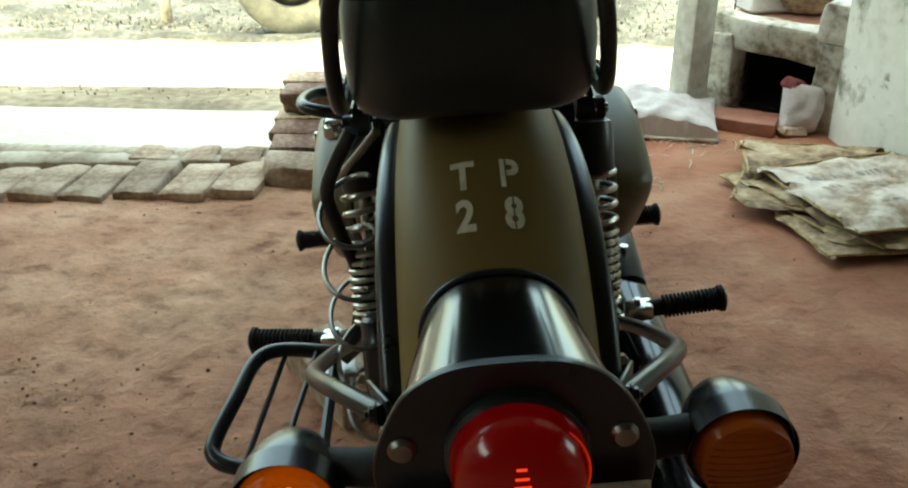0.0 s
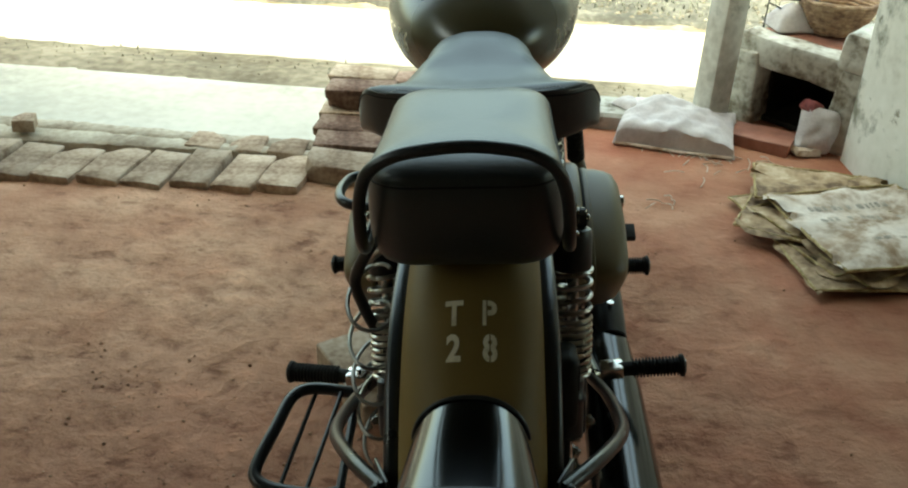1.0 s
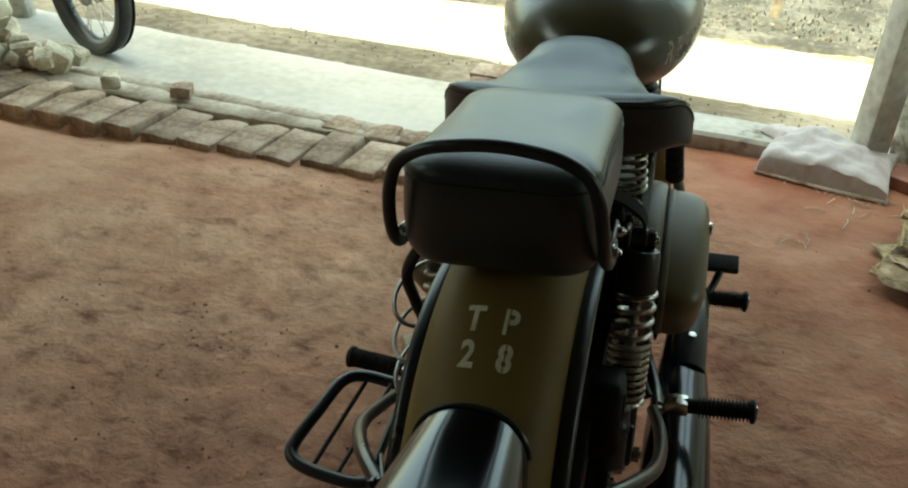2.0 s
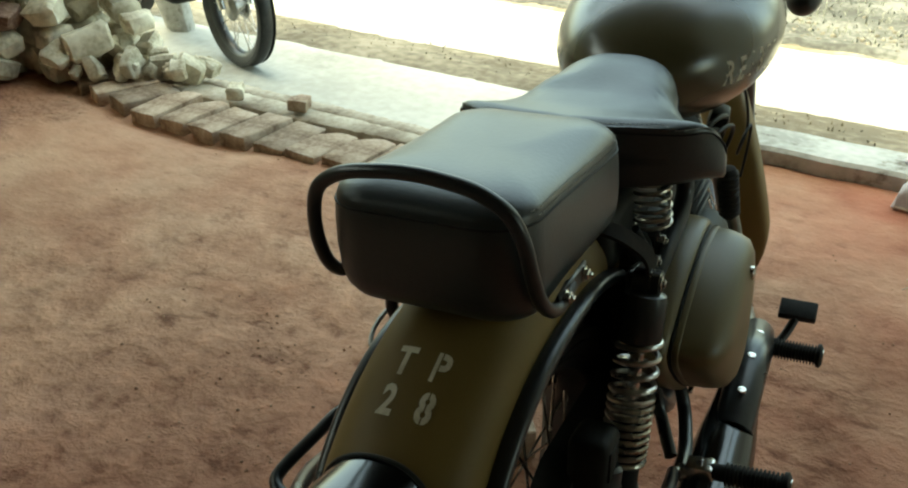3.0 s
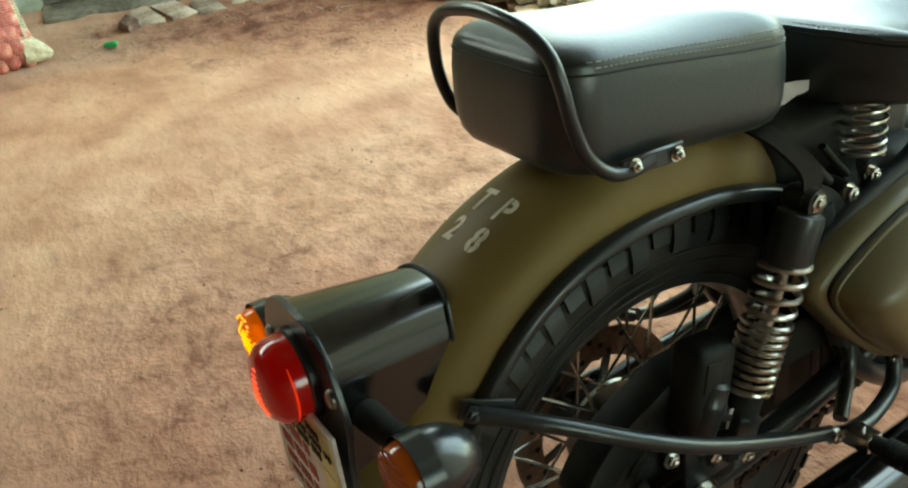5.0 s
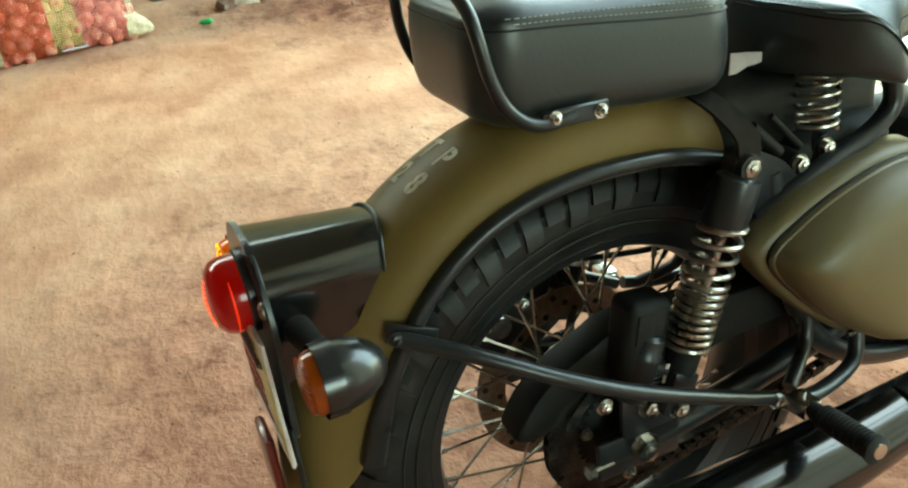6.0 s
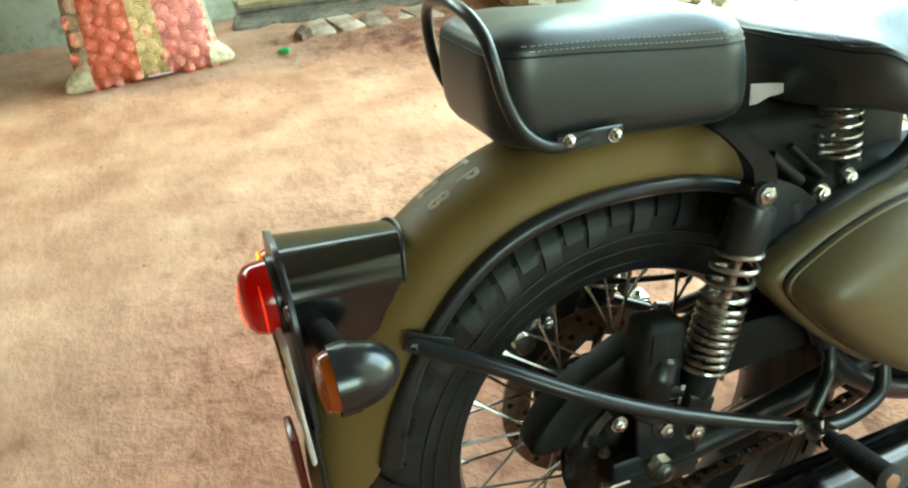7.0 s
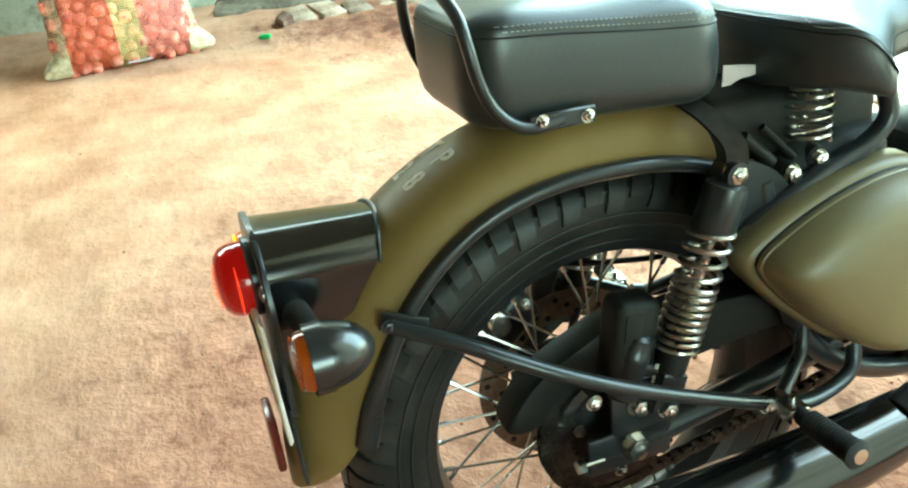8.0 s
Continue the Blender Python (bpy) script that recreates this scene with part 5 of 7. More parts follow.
def shock(s):
    k = new("shock_absorber")
    k.parent = bike
    k["label"] = "twin shock absorber with bright coil spring"
    top, low = Vector((s * 0.122, 0.119, 0.633)), Vector((s * 0.118, 0.030, 0.372))
    ax = (top - low).normalized()
    L = (top - low).length
    part("top_cover", lathe([(0.016, L - 0.010), (0.0225, L - 0.014), (0.0240, L - 0.022), (0.0240, L - 0.064), (0.0225, L - 0.068)], low, ax, 24), BLACK, k, "black spring cover")
    part("eye", lathe([(0.014, -0.014), (0.014, 0.014)], top, (s, 0, 0), 16), BLACK, k)
    part("rod", tube([low + ax * 0.10, low + ax * (L - 0.02)], 0.0075, 12), CHROME, k)
    part("damper", lathe([(0.019, 0.02), (0.020, 0.03), (0.020, 0.105), (0.016, 0.112)], low, ax, 20), BLACK_DULL, k)
    part("spring", shock_coil(low + ax * 0.064, ax, 0.0235, 0.0033, L - 0.128), SPRINGM, k, "bright coil spring")
    part("lower_clevis", rbox(0.040, 0.034, 0.055, 0.005, 2, Matrix.Translation(low + ax * 0.016) @ ax.to_track_quat("Z", "Y").to_matrix().to_4x4()), BLACK, k)
    gas0 = low + ax * 0.050 + Vector((-s * 0.006, -0.048, 0.012))
    part("gas_canister", lathe([(0.015, 0), (0.0185, 0.004), (0.0185, 0.048), (0.0198, 0.050), (0.0198, 0.058), (0.0185, 0.060), (0.0185, 0.078), (0.014, 0.082)], gas0 - ax * 0.045, ax, 20), BLACK, k, "black gas canister")
    part("canister_neck", tube(spline([gas0 + ax * 0.0, low + ax * 0.035], 4), 0.010, 10), BLACK, k)
    part("lower_bolt", hex_bolt(bmesh.new(), (s * 0.136, 0.030, 0.372), (s, 0, 0), 0.0095, 0.010), CHROME, k)
    return k


shock(1)
shock(-1)

# swinging arm, axle, chain side
arm = new("swinging_arm")
arm.parent = bike
arm["label"] = "black swinging arm"
for s in (-1, 1):
    part("arm_tube", tube(spline([(s * 0.098, -0.045, AX), (s * 0.098, 0.02, AX - 0.002), (s * 0.096, 0.15, AX + 0.012), (s * 0.085, 0.30, AX + 0.03), (s * 0.07, 0.42, AX + 0.045)], 5), [0.017] * 20 + [0.019], 12), BLACK, arm)
    part("axle_plate", rbox(0.008, 0.110, 0.052, 0.010, 2, pose(s * 0.110, -0.005, AX)), BLACK, arm)
    part("axle_nut", hex_bolt(bmesh.new(), (s * 0.114, 0.0, AX + 0.002), (s, 0, 0), 0.0145, 0.013), CHROME, arm, "large bright axle nut")
    part("adjuster", tube([(s * 0.112, -0.066, AX - 0.004), (s * 0.112, -0.04, AX - 0.004)], 0.0035, 8), CHROME, arm)
    part("adjuster_nut", lathe([(0.009, 0), (0.009, 0.009)], (s * 0.112, -0.066, AX - 0.004), (0, -1, 0), 6), CHROME, arm)
    part("upper_bolt", hex_bolt(bmesh.new(), (s * 0.117, 0.004, AX + 0.060), (s, 0, 0), 0.0105, 0.011), CHROME, arm)
part("upper_bracket", rbox(0.008, 0.08, 0.075, 0.012, 2, pose(0.110, 0.012, AX + 0.045)), BLACK, arm)


def gear(center, r, teeth, half, axis_x=1):
    bm = bmesh.new()
    cx, cy, cz = center
    outer = []
    for k in range(teeth * 4):
        a = 2 * math.pi * k / (teeth * 4)
        rr = r + (0.0045 if k % 4 in (1, 2) else -0.004)
        outer.append((rr * math.cos(a), rr * math.sin(a)))
    f = [bm.verts.new((cx + half, cy + y, cz + z)) for y, z in outer]
    b = [bm.verts.new((cx - half, cy + y, cz + z)) for y, z in outer]
    fi = [bm.verts.new((cx + half, cy + y * 0.62, cz + z * 0.62)) for y, z in outer]
    bi = [bm.verts.new((cx - half, cy + y * 0.62, cz + z * 0.62)) for y, z in outer]
    n = len(outer)
    for k in range(n):
        j = (k + 1) % n
        bm.faces.new((f[k], f[j], b[j], b[k]))
        bm.faces.new((f[k], fi[k], fi[j], f[j]))
        bm.faces.new((b[k], b[j], bi[j], bi[k]))
        bm.faces.new((fi[k], bi[k], bi[j], fi[j]))
    return bm


sprocket = part("sprocket", gear((0.066, 0, AX), 0.094, 38, 0.0035), OILY, bike, "oily grey chain sprocket")
part("carrier", lathe([(0.060, 0), (0.062, 0.012), (0.05, 0.020), (0.03, 0.024)], (0.052, 0, AX), (1, 0, 0), 28), BLACK_DULL, sprocket)
for k in range(5):
    a = 2 * math.pi * k / 5 + 0.4
    part("carrier_bolt", hex_bolt(bmesh.new(), (0.071, 0.050 * math.cos(a), AX + 0.050 * math.sin(a)), (1, 0, 0), 0.0065, 0.005), STEEL, sprocket)


def chain():
    """Links along two tangents and round the sprocket; each link a pair of plates on a roller."""
    path = []
    R1, R2 = 0.0955, 0.040
    c1, c2 = Vector((0, AX)), Vector((0.46, AX + 0.035))
    for k in range(21):
        a = radians(92 + 176 * k / 20)
        path.append(c1 + Vector((math.cos(a), math.sin(a))) * R1)
    low = [path[-1].lerp(c2 + Vector((0, -R2)), t / 20) + Vector((0, -0.010 * math.sin(math.pi * t / 20))) for t in range(1, 21)]
    up = [path[0].lerp(c2 + Vector((0, R2)), t / 20) for t in range(1, 21)]
    whole = list(reversed(up)) + path + low
    out = [whole[0]]
    acc = 0.0
    for p, q in zip(whole, whole[1:]):
        L = (q - p).length
        while acc + L >= 0.0159:
            p = p + (q - p).normalized() * (0.0159 - acc)
            out.append(p)
            L = (q - p).length
            acc = 0.0
        acc += L
    bmk = new("chain")
    bmk.parent = bike
    bmk["label"] = "oily drive chain"
    for i, (p, q) in enumerate(zip(out, out[1:])):
        a = math.degrees(math.atan2(q.y - p.y, q.x - p.x))
        m = (p + q) / 2
        dx = 0.0062 if i % 2 else 0.0046
        bm = rbox(0.0016, 0.021, 0.0125, 0.0045, 2, pose(0.066 + dx, m.x, m.y, a))
        rbox(0.0016, 0.021, 0.0125, 0.0045, 2, pose(0.066 - dx, m.x, m.y, a), bm)
        tube([(0.058, p.x, p.y), (0.074, p.x, p.y)], 0.0042, 8, bm=bm)
        part("link", bm, OILY, bmk)


chain()


def rough_tag():
    """A folded slip of paper."""
    bm = bmesh.new()
    rings = []
    for u in (-1, -0.5, 0.1, 0.6, 1):
        y = 0.176 + 0.022 * u
        z0, z1 = 0.702 + 0.001 * u * u + 0.006 * (u > 0), 0.723 - 0.004 * u
        rings.append([(0.056 + 0.0015 * math.sin(3 * u + 4 * f) + d, y, z0 + (z1 - z0) * f) for f, d in ((0, 0), (0.5, 0.002), (1, 0), (1, 0.0012), (0.5, 0.0032), (0, 0.0012))])
    return loft(rings, bm)


def chain_guard():
    """A pressed cover over the top run of the chain, turned in along its edge."""
    prof = [(-0.145, 0.366), (-0.126, 0.402), (-0.090, 0.432), (-0.045, 0.452), (-0.010, 0.466), (0.044, 0.462), (0.140, 0.455), (0.300, 0.438), (0.302, 0.402), (0.140, 0.392), (0.040, 0.385), (-0.028, 0.402), (-0.070, 0.398), (-0.098, 0.380), (-0.116, 0.360)]
    ring = spline([(0, y, z) for y, z in prof], 4, True)
    cy, cz = 0.02, 0.425
    rows = [(0.046, 0.99), (0.078, 1.0), (0.084, 0.995), (0.087, 0.975), (0.088, 0.94), (0.0875, 0.60)]
    rings = [[(x, cy + (p.y - cy) * k, cz + (p.z - cz) * (k if k > 0.7 else 0.45)) for p in ring] for x, k in rows]
    return part("chain_guard", loft(rings), BLACK_DULL, bike, "dull black chain guard")


chain_guard()
crescent = [[(x, r * math.cos(a), AX + r * math.sin(a)) for x, r in ((0.0745, 0.074), (0.0790, 0.075), (0.0790, 0.088), (0.0745, 0.089))] for a in [radians(122 + 34 * k / 8) for k in range(9)]]
part("carrier_rim", loft(crescent), CHROME, sprocket, "bright machined arc of the carrier")
part("arm_bolt", hex_bolt(bmesh.new(), (0.115, -0.0512, 0.3947), (1, 0, 0), 0.0075, 0.006), CHROME, arm)
part("arm_bolt", hex_bolt(bmesh.new(), (0.112, -0.0188, 0.2845), (1, 0, 0), 0.0065, 0.005), CHROME, arm)
holder = part("canister", rbox(0.046, 0.056, 0.104, 0.012, 3, pose(0.100, 0.003, 0.456, -8)), BLACK_DULL, bike, "black plastic canister beside the shock absorber")
part("rib", rbox(0.004, 0.022, 0.036, 0.004, 2, pose(0.1225, -0.002, 0.478, -8)), BLACK_DULL, holder, "raised panel")
part("emblem", lathe([(0.014, 0), (0.014, 0.0015), (0.011, 0.0018), (0.011, 0.0008), (0.007, 0.0008), (0.007, 0.0018), (0.001, 0.002)], (0.1225, 0.004, 0.440), (1, 0, 0), 22), BLACK, holder, "round moulded emblem")
for k in range(3):
    part("rib", rbox(0.003, 0.046, 0.003, 0.001, 1, pose(0.1225, 0.006, 0.418 - 0.006 * k, -8)), BLACK, holder)
part("sticker", rbox(0.0015, 0.012, 0.024, 0.002, 2, pose(0.1243, 0.026, 0.413, -14)), WHITE_SACK, holder, "small white sticker")

# left side of the hub: brake disc with holes and its caliper
# disc steel tinted brown to put in the red ground's reflection
DISC = material("ground_brown_steel", [(0.13, 0.085, 0.060), (0.22, 0.150, 0.110), (0.32, 0.24, 0.19)], 20, 0.42, metal=0.7, bump=0.1, fine=120)
disc = part("brake_disc", lathe([(0.086, -0.002), (0.124, -0.002), (0.1255, 0.0), (0.124, 0.002), (0.086, 0.002)], (-0.062, 0, AX), (1, 0, 0), 64, caps=False), DISC, bike, "drilled brown steel brake disc")
for k in range(42):
    a = 2 * math.pi * k / 42
    rr = 0.094 + 0.0105 * (k % 3)
    part("hole", lathe([(0.0042, 0), (0.0042, 0.0008)], (-0.0598, rr * math.cos(a), AX + rr * math.sin(a)), (1, 0, 0), 10), BLACK_DULL, disc)
for k in range(6):
    a = 2 * math.pi * k / 6 + 0.3
    part("spider", rbox(0.004, 0.034, 0.014, 0.003, 1, Matrix.Translation((-0.062, 0.074 * math.cos(a), AX + 0.074 * math.sin(a))) @ pose(0, 0, 0, math.degrees(a))), BLACK, disc)
cal = part("caliper", rbox(0.052, 0.098, 0.056, 0.012, 3, pose(-0.076, -0.082, AX + 0.098, 42)), BLACK, bike, "black brake caliper")
part("piston_cap", lathe([(0.015, 0), (0.016, 0.004), (0.014, 0.010), (0.001, 0.012)], (-0.050, -0.092, AX + 0.112), (1, 0, 0), 20), CHROME, cal, "bright piston cap")
for y, z in ((-0.112, 0.075), (-0.055, 0.128)):
    part("bolt", hex_bolt(bmesh.new(), (-0.050, y, AX + z), (1, 0, 0), 0.006, 0.006), CHROME, cal)
part("caliper_arm", rbox(0.012, 0.13, 0.030, 0.006, 2, pose(-0.088, -0.020, AX + 0.058, 34)), BLACK, bike)
rod("brake_hose", [(-0.085, -0.070, AX + 0.125), (-0.090, 0.000, AX + 0.150), (-0.094, 0.080, AX + 0.130), (-0.096, 0.200, AX + 0.110), (-0.080, 0.330, AX + 0.130)], 0.0042, BLACK_DULL, bike)

# exhaust: header, heat shield and long silencer


def exhaust():
    e = new("exhaust")
    e.parent = bike
    e["label"] = "black exhaust pipe and silencer"
    body = [(0.196, 0.470, 0.318), (0.197, 0.420, 0.305), (0.197, 0.360, 0.292), (0.197, 0.30, 0.280), (0.197, 0.20, 0.268), (0.197, 0.05, 0.262), (0.196, -0.10, 0.262), (0.195, -0.22, 0.265), (0.194, -0.30, 0.268), (0.194, -0.325, 0.269)]
    rr = [0.022, 0.028, 0.034, 0.041, 0.047, 0.049, 0.049, 0.044, 0.030, 0.022]
    pts = spline(body, 5)
    rads = [lerp_table([(i, r) for i, r in enumerate(rr)], k / 5)[0] for k in range(len(pts))]
    part("silencer", tube(pts, rads, 26), GLOSS_BLACK, e, "satin black silencer")
    rod("pipe", [(0.05, 0.80, 0.50), (0.072, 0.85, 0.44), (0.092, 0.86, 0.34), (0.120, 0.82, 0.26), (0.155, 0.72, 0.240), (0.186, 0.58, 0.270), (0.196, 0.47, 0.318)], 0.0175, BLACK, e, "black exhaust pipe", segs=16)
    shield = spline([(0.196, 0.560, 0.300), (0.202, 0.50, 0.318), (0.204, 0.44, 0.330), (0.204, 0.36, 0.318), (0.204, 0.31, 0.300)], 5)
    part("heat_shield", tube(shield, 0.0275, 18), BLACK, e, "satin black heat shield")
    for y, z in ((0.345, 0.350), (0.42, 0.358), (0.50, 0.346)):
        part("screw", lathe([(0.0065, 0), (0.006, 0.003), (0.001, 0.004)], (0.206, y, z - 0.004), (0.1, 0, 1), 12), CHROME, e)


exhaust()

# engine block, cylinder fins, carburettor mass
eng = new("engine")
eng.parent = bike
eng["label"] = "dark single cylinder engine"
part("crankcase", rbox(0.24, 0.34, 0.20, 0.05, 4, pose(0, 0.58, 0.34)), BLACK_DULL, eng)
part("right_cover", lathe([(0.095, 0), (0.095, 0.02), (0.085, 0.034), (0.05, 0.040), (0.001, 0.041)], (0.115, 0.60, 0.34), (1, 0, 0), 32), STEEL, eng, "grey engine side cover")
part("left_cover", lathe([(0.095, 0), (0.095, 0.02), (0.085, 0.034), (0.05, 0.040), (0.001, 0.041)], (-0.115, 0.60, 0.34), (-1, 0, 0), 32), STEEL, eng)
for i in range(6):
    part("fin", rbox(0.155 - 0.003 * i, 0.13, 0.006, 0.003, 1, pose(0, 0.67, 0.455 + 0.020 * i)), BLACK_DULL, eng)
part("barrel", lathe([(0.062, 0), (0.062, 0.17)], (0, 0.67, 0.43), (0, 0, 1), 24), BLACK_DULL, eng)
part("intake", rbox(0.10, 0.12, 0.10, 0.02, 2, pose(0.03, 0.47, 0.55)), BLACK_DULL, eng)
part("gearbox", rbox(0.19, 0.20, 0.16, 0.04, 3, pose(0, 0.40, 0.35)), BLACK_DULL, eng)

# kick lever, brake pedal, side stand
kick = rod("kick_lever", [(0.150, 0.470, 0.335), (0.168, 0.462, 0.370), (0.172, 0.455, 0.440), (0.166, 0.452, 0.515), (0.156, 0.452, 0.560)], 0.0085, STEEL, bike, "grey kick start lever")
prof = [(0.010, 0)]
for i in range(9):
    prof += [(0.0125, 0.004 + 0.0075 * i), (0.0145, 0.0055 + 0.0075 * i), (0.0145, 0.009 + 0.0075 * i), (0.0125, 0.0105 + 0.0075 * i)]
prof += [(0.010, 0.076), (0.001, 0.078)]
part("kick_rubber", lathe(prof, (0.152, 0.453, 0.556), (-0.10, -0.10, 1), 18), RUBBER, kick, "ribbed black kick rubber")
ped = rod("brake_pedal", [(0.165, 0.46, 0.310), (0.205, 0.50, 0.290), (0.234, 0.548, 0.306), (0.250, 0.580, 0.334)], 0.007, BLACK, bike, "black rear brake pedal")
part("pedal_pad", rbox(0.056, 0.034, 0.014, 0.003, 2, pose(0.251, 0.588, 0.341, 22)), RUBBER, ped, "ribbed pedal pad")
stand = rod("side_stand", [(-0.105, 0.46, 0.235), (-0.160, 0.46, 0.180), (-0.235, 0.465, 0.112)], 0.010, BLACK, bike, "black side stand")
part("foot", rbox(0.065, 0.050, 0.008, 0.003, 2, pose(-0.250, 0.466, 0.094, 0, 4, 10)), STEEL, stand, "bright worn stand foot")

# left side: step loop with cross rods, and the coiled wire guard
step = new("side_step")
step.parent = bike
step["label"] = "black tubular side step with cross rods"
loop = [(-0.175, 0.082, 0.377), (-0.235, 0.080, 0.388), (-0.262, 0.060, 0.389), (-0.276, 0.010, 0.378), (-0.291, -0.040, 0.363), (-0.288, -0.062, 0.357), (-0.262, -0.072, 0.350), (-0.205, -0.076, 0.344), (-0.180, -0.072, 0.346)]
part("loop", tube(spline(loop, 6), 0.0085, 12), BLACK, step)
for k in range(2):
    x0, x1 = -0.232 + 0.036 * k, -0.258 + 0.036 * k
    part("cross_rod", tube([(x0, 0.078, 0.384), (x1, -0.070, 0.349)], 0.0032, 8), BLACK, step)
part("inner_bar", tube([(-0.176, 0.084, 0.377), (-0.180, -0.074, 0.345)], 0.006, 8), BLACK, step)
pts = []
for i in range(5 * 22 + 1):
    f = i / (5 * 22)
    a = 2 * math.pi * 5 * f + 0.6
    pts.append((-0.130 - 0.006 * math.sin(math.pi * f) + 0.027 * math.cos(a), 0.020 + 0.050 * math.sin(a), 0.605 - 0.285 * f))
part("wire_guard", tube(pts, 0.0027, 8), STEEL, bike, "coiled grey wire guard")
rod("guard_bar", [(-0.118, 0.03, 0.660), (-0.150, 0.035, 0.600), (-0.146, 0.05, 0.545), (-0.136, 0.07, 0.480), (-0.150, 0.085, 0.400), (-0.172, 0.085, 0.378)], 0.0075, BLACK, bike)

rod("lifting_handle", [(-0.105, 0.128, 0.640), (-0.150, 0.128, 0.648), (-0.174, 0.136, 0.652), (-0.184, 0.165, 0.650), (-0.184, 0.215, 0.642), (-0.172, 0.245, 0.636), (-0.140, 0.252, 0.632)], 0.0068, BLACK, bike, "black looped lifting handle")
part("handle_bolt", lathe([(0.012, 0), (0.013, 0.004), (0.013, 0.018), (0.010, 0.022), (0.001, 0.023)], (-0.140, 0.150, 0.622), (-1, 0, 0), 18), CHROME, bike, "bright domed bolt")
rod("brace", [(-0.095, 0.038, 0.654), (-0.132, 0.074, 0.606), (-0.166, 0.111, 0.563)], 0.0045, STEEL, bike, "thin grey brace")

# front end, steered to the left: fork, wheel, mudguard, handlebar
front = new("front_end")
front.parent = bike
front.matrix_basis = Matrix.Translation((0, 1.00, 0.79)) @ pose(0, 0, 0, 27) @ pose(0, 0, 0, 0, 0, 26)
for s in (-1, 1):
    part("fork_leg", tube([(s * 0.075, 0.066, -0.60), (s * 0.075, 0.045, -0.30), (s * 0.075, 0.03, 0.06)], [0.024, 0.022, 0.020], 18), BLACK, front)
part("yoke", rbox(0.22, 0.07, 0.02, 0.01, 2, pose(0, 0.01, 0.05)), BLACK, front)
part("yoke", rbox(0.22, 0.07, 0.02, 0.01, 2, pose(0, 0.01, -0.13)), BLACK, front)
part("handlebar", tube(spline([(-0.36, -0.04, 0.27), (-0.22, 0.0, 0.28), (-0.10, 0.02, 0.16), (0, 0.01, 0.09), (0.10, 0.02, 0.16), (0.22, 0.0, 0.28), (0.36, -0.04, 0.27)], 6), 0.011, 12), BLACK, front)
wheel_f = spoked_wheel((0, 0, 0), 0.325, 0.038, 0.235, 0.055, 0.04, "front_wheel", bike, 44, 36)
fm = front.matrix_basis @ Matrix.Translation((0, 0.08, -0.59))
wheel_f.matrix_basis = fm
rings = []
for i in range(41):
    th = radians(10 + (178 - 10) * i / 40)
    o = []
    for u in np.linspace(-1, 1, 13):
        r = 0.372 - 0.012 * u * u - 0.055 * max(0, abs(u) - 0.55) ** 1.5 * 2.0
        o.append((0.050 * u * (1 - 0.5 * max(0, (i - 37) / 3) ** 2), r))
    rings.append([(x, r * math.cos(th), r * math.sin(th)) for x, r in o] + [(x * 0.96, (r - 0.004) * math.cos(th), (r - 0.004) * math.sin(th)) for x, r in reversed(o)])
fg = part("front_mudguard", loft(rings), OLIVE, bike, "matt olive front mudguard")
fg.matrix_basis = fm
fi = part("front_indicator", lathe([(0.024, -0.012), (0.029, -0.010), (0.030, 0.0), (0.028, 0.014), (0.022, 0.030), (0.012, 0.042), (0.001, 0.047)], (0.168, 0.972, 0.738), (0, -1, 0), 28), BLACK, bike, "black bullet front indicator")
part("stalk", tube([(0.168, 0.985, 0.738), (0.130, 0.995, 0.738), (0.080, 1.005, 0.742)], 0.010, 12), RUBBER, fi)
# cables that hang from under the tank to the engine
rod("cable", [(0.085, 0.800, 0.668), (0.100, 0.860, 0.600), (0.104, 0.900, 0.535), (0.098, 0.930, 0.490), (0.090, 0.905, 0.462), (0.100, 0.895, 0.500), (0.106, 0.935, 0.510), (0.100, 0.960, 0.450), (0.092, 0.965, 0.390)], 0.0028, BLACK_DULL, bike)
for dx, dz, r in ((0.0, 0.0, 0.0042), (0.010, -0.014, 0.0034), (-0.012, -0.024, 0.0050)):
    rod("hose", [(0.085 + dx, 0.500, 0.625 + dz), (0.098 + dx, 0.560, 0.648 + dz), (0.108 + dx, 0.620, 0.640 + dz), (0.100 + dx, 0.680, 0.600 + dz), (0.080 + dx, 0.715, 0.540 + dz)], r, BLACK_DULL, bike)
part("cable_junction", rbox(0.030, 0.055, 0.034, 0.006, 2, pose(0.092, 0.655, 0.622, 0, 12, 8)), BLACK_DULL, bike)

part("paper_tag", rough_tag(), WHITE_SACK, bike, "small folded white paper tag under the saddle")

# ---- bricks, rubble and things on the porch ----


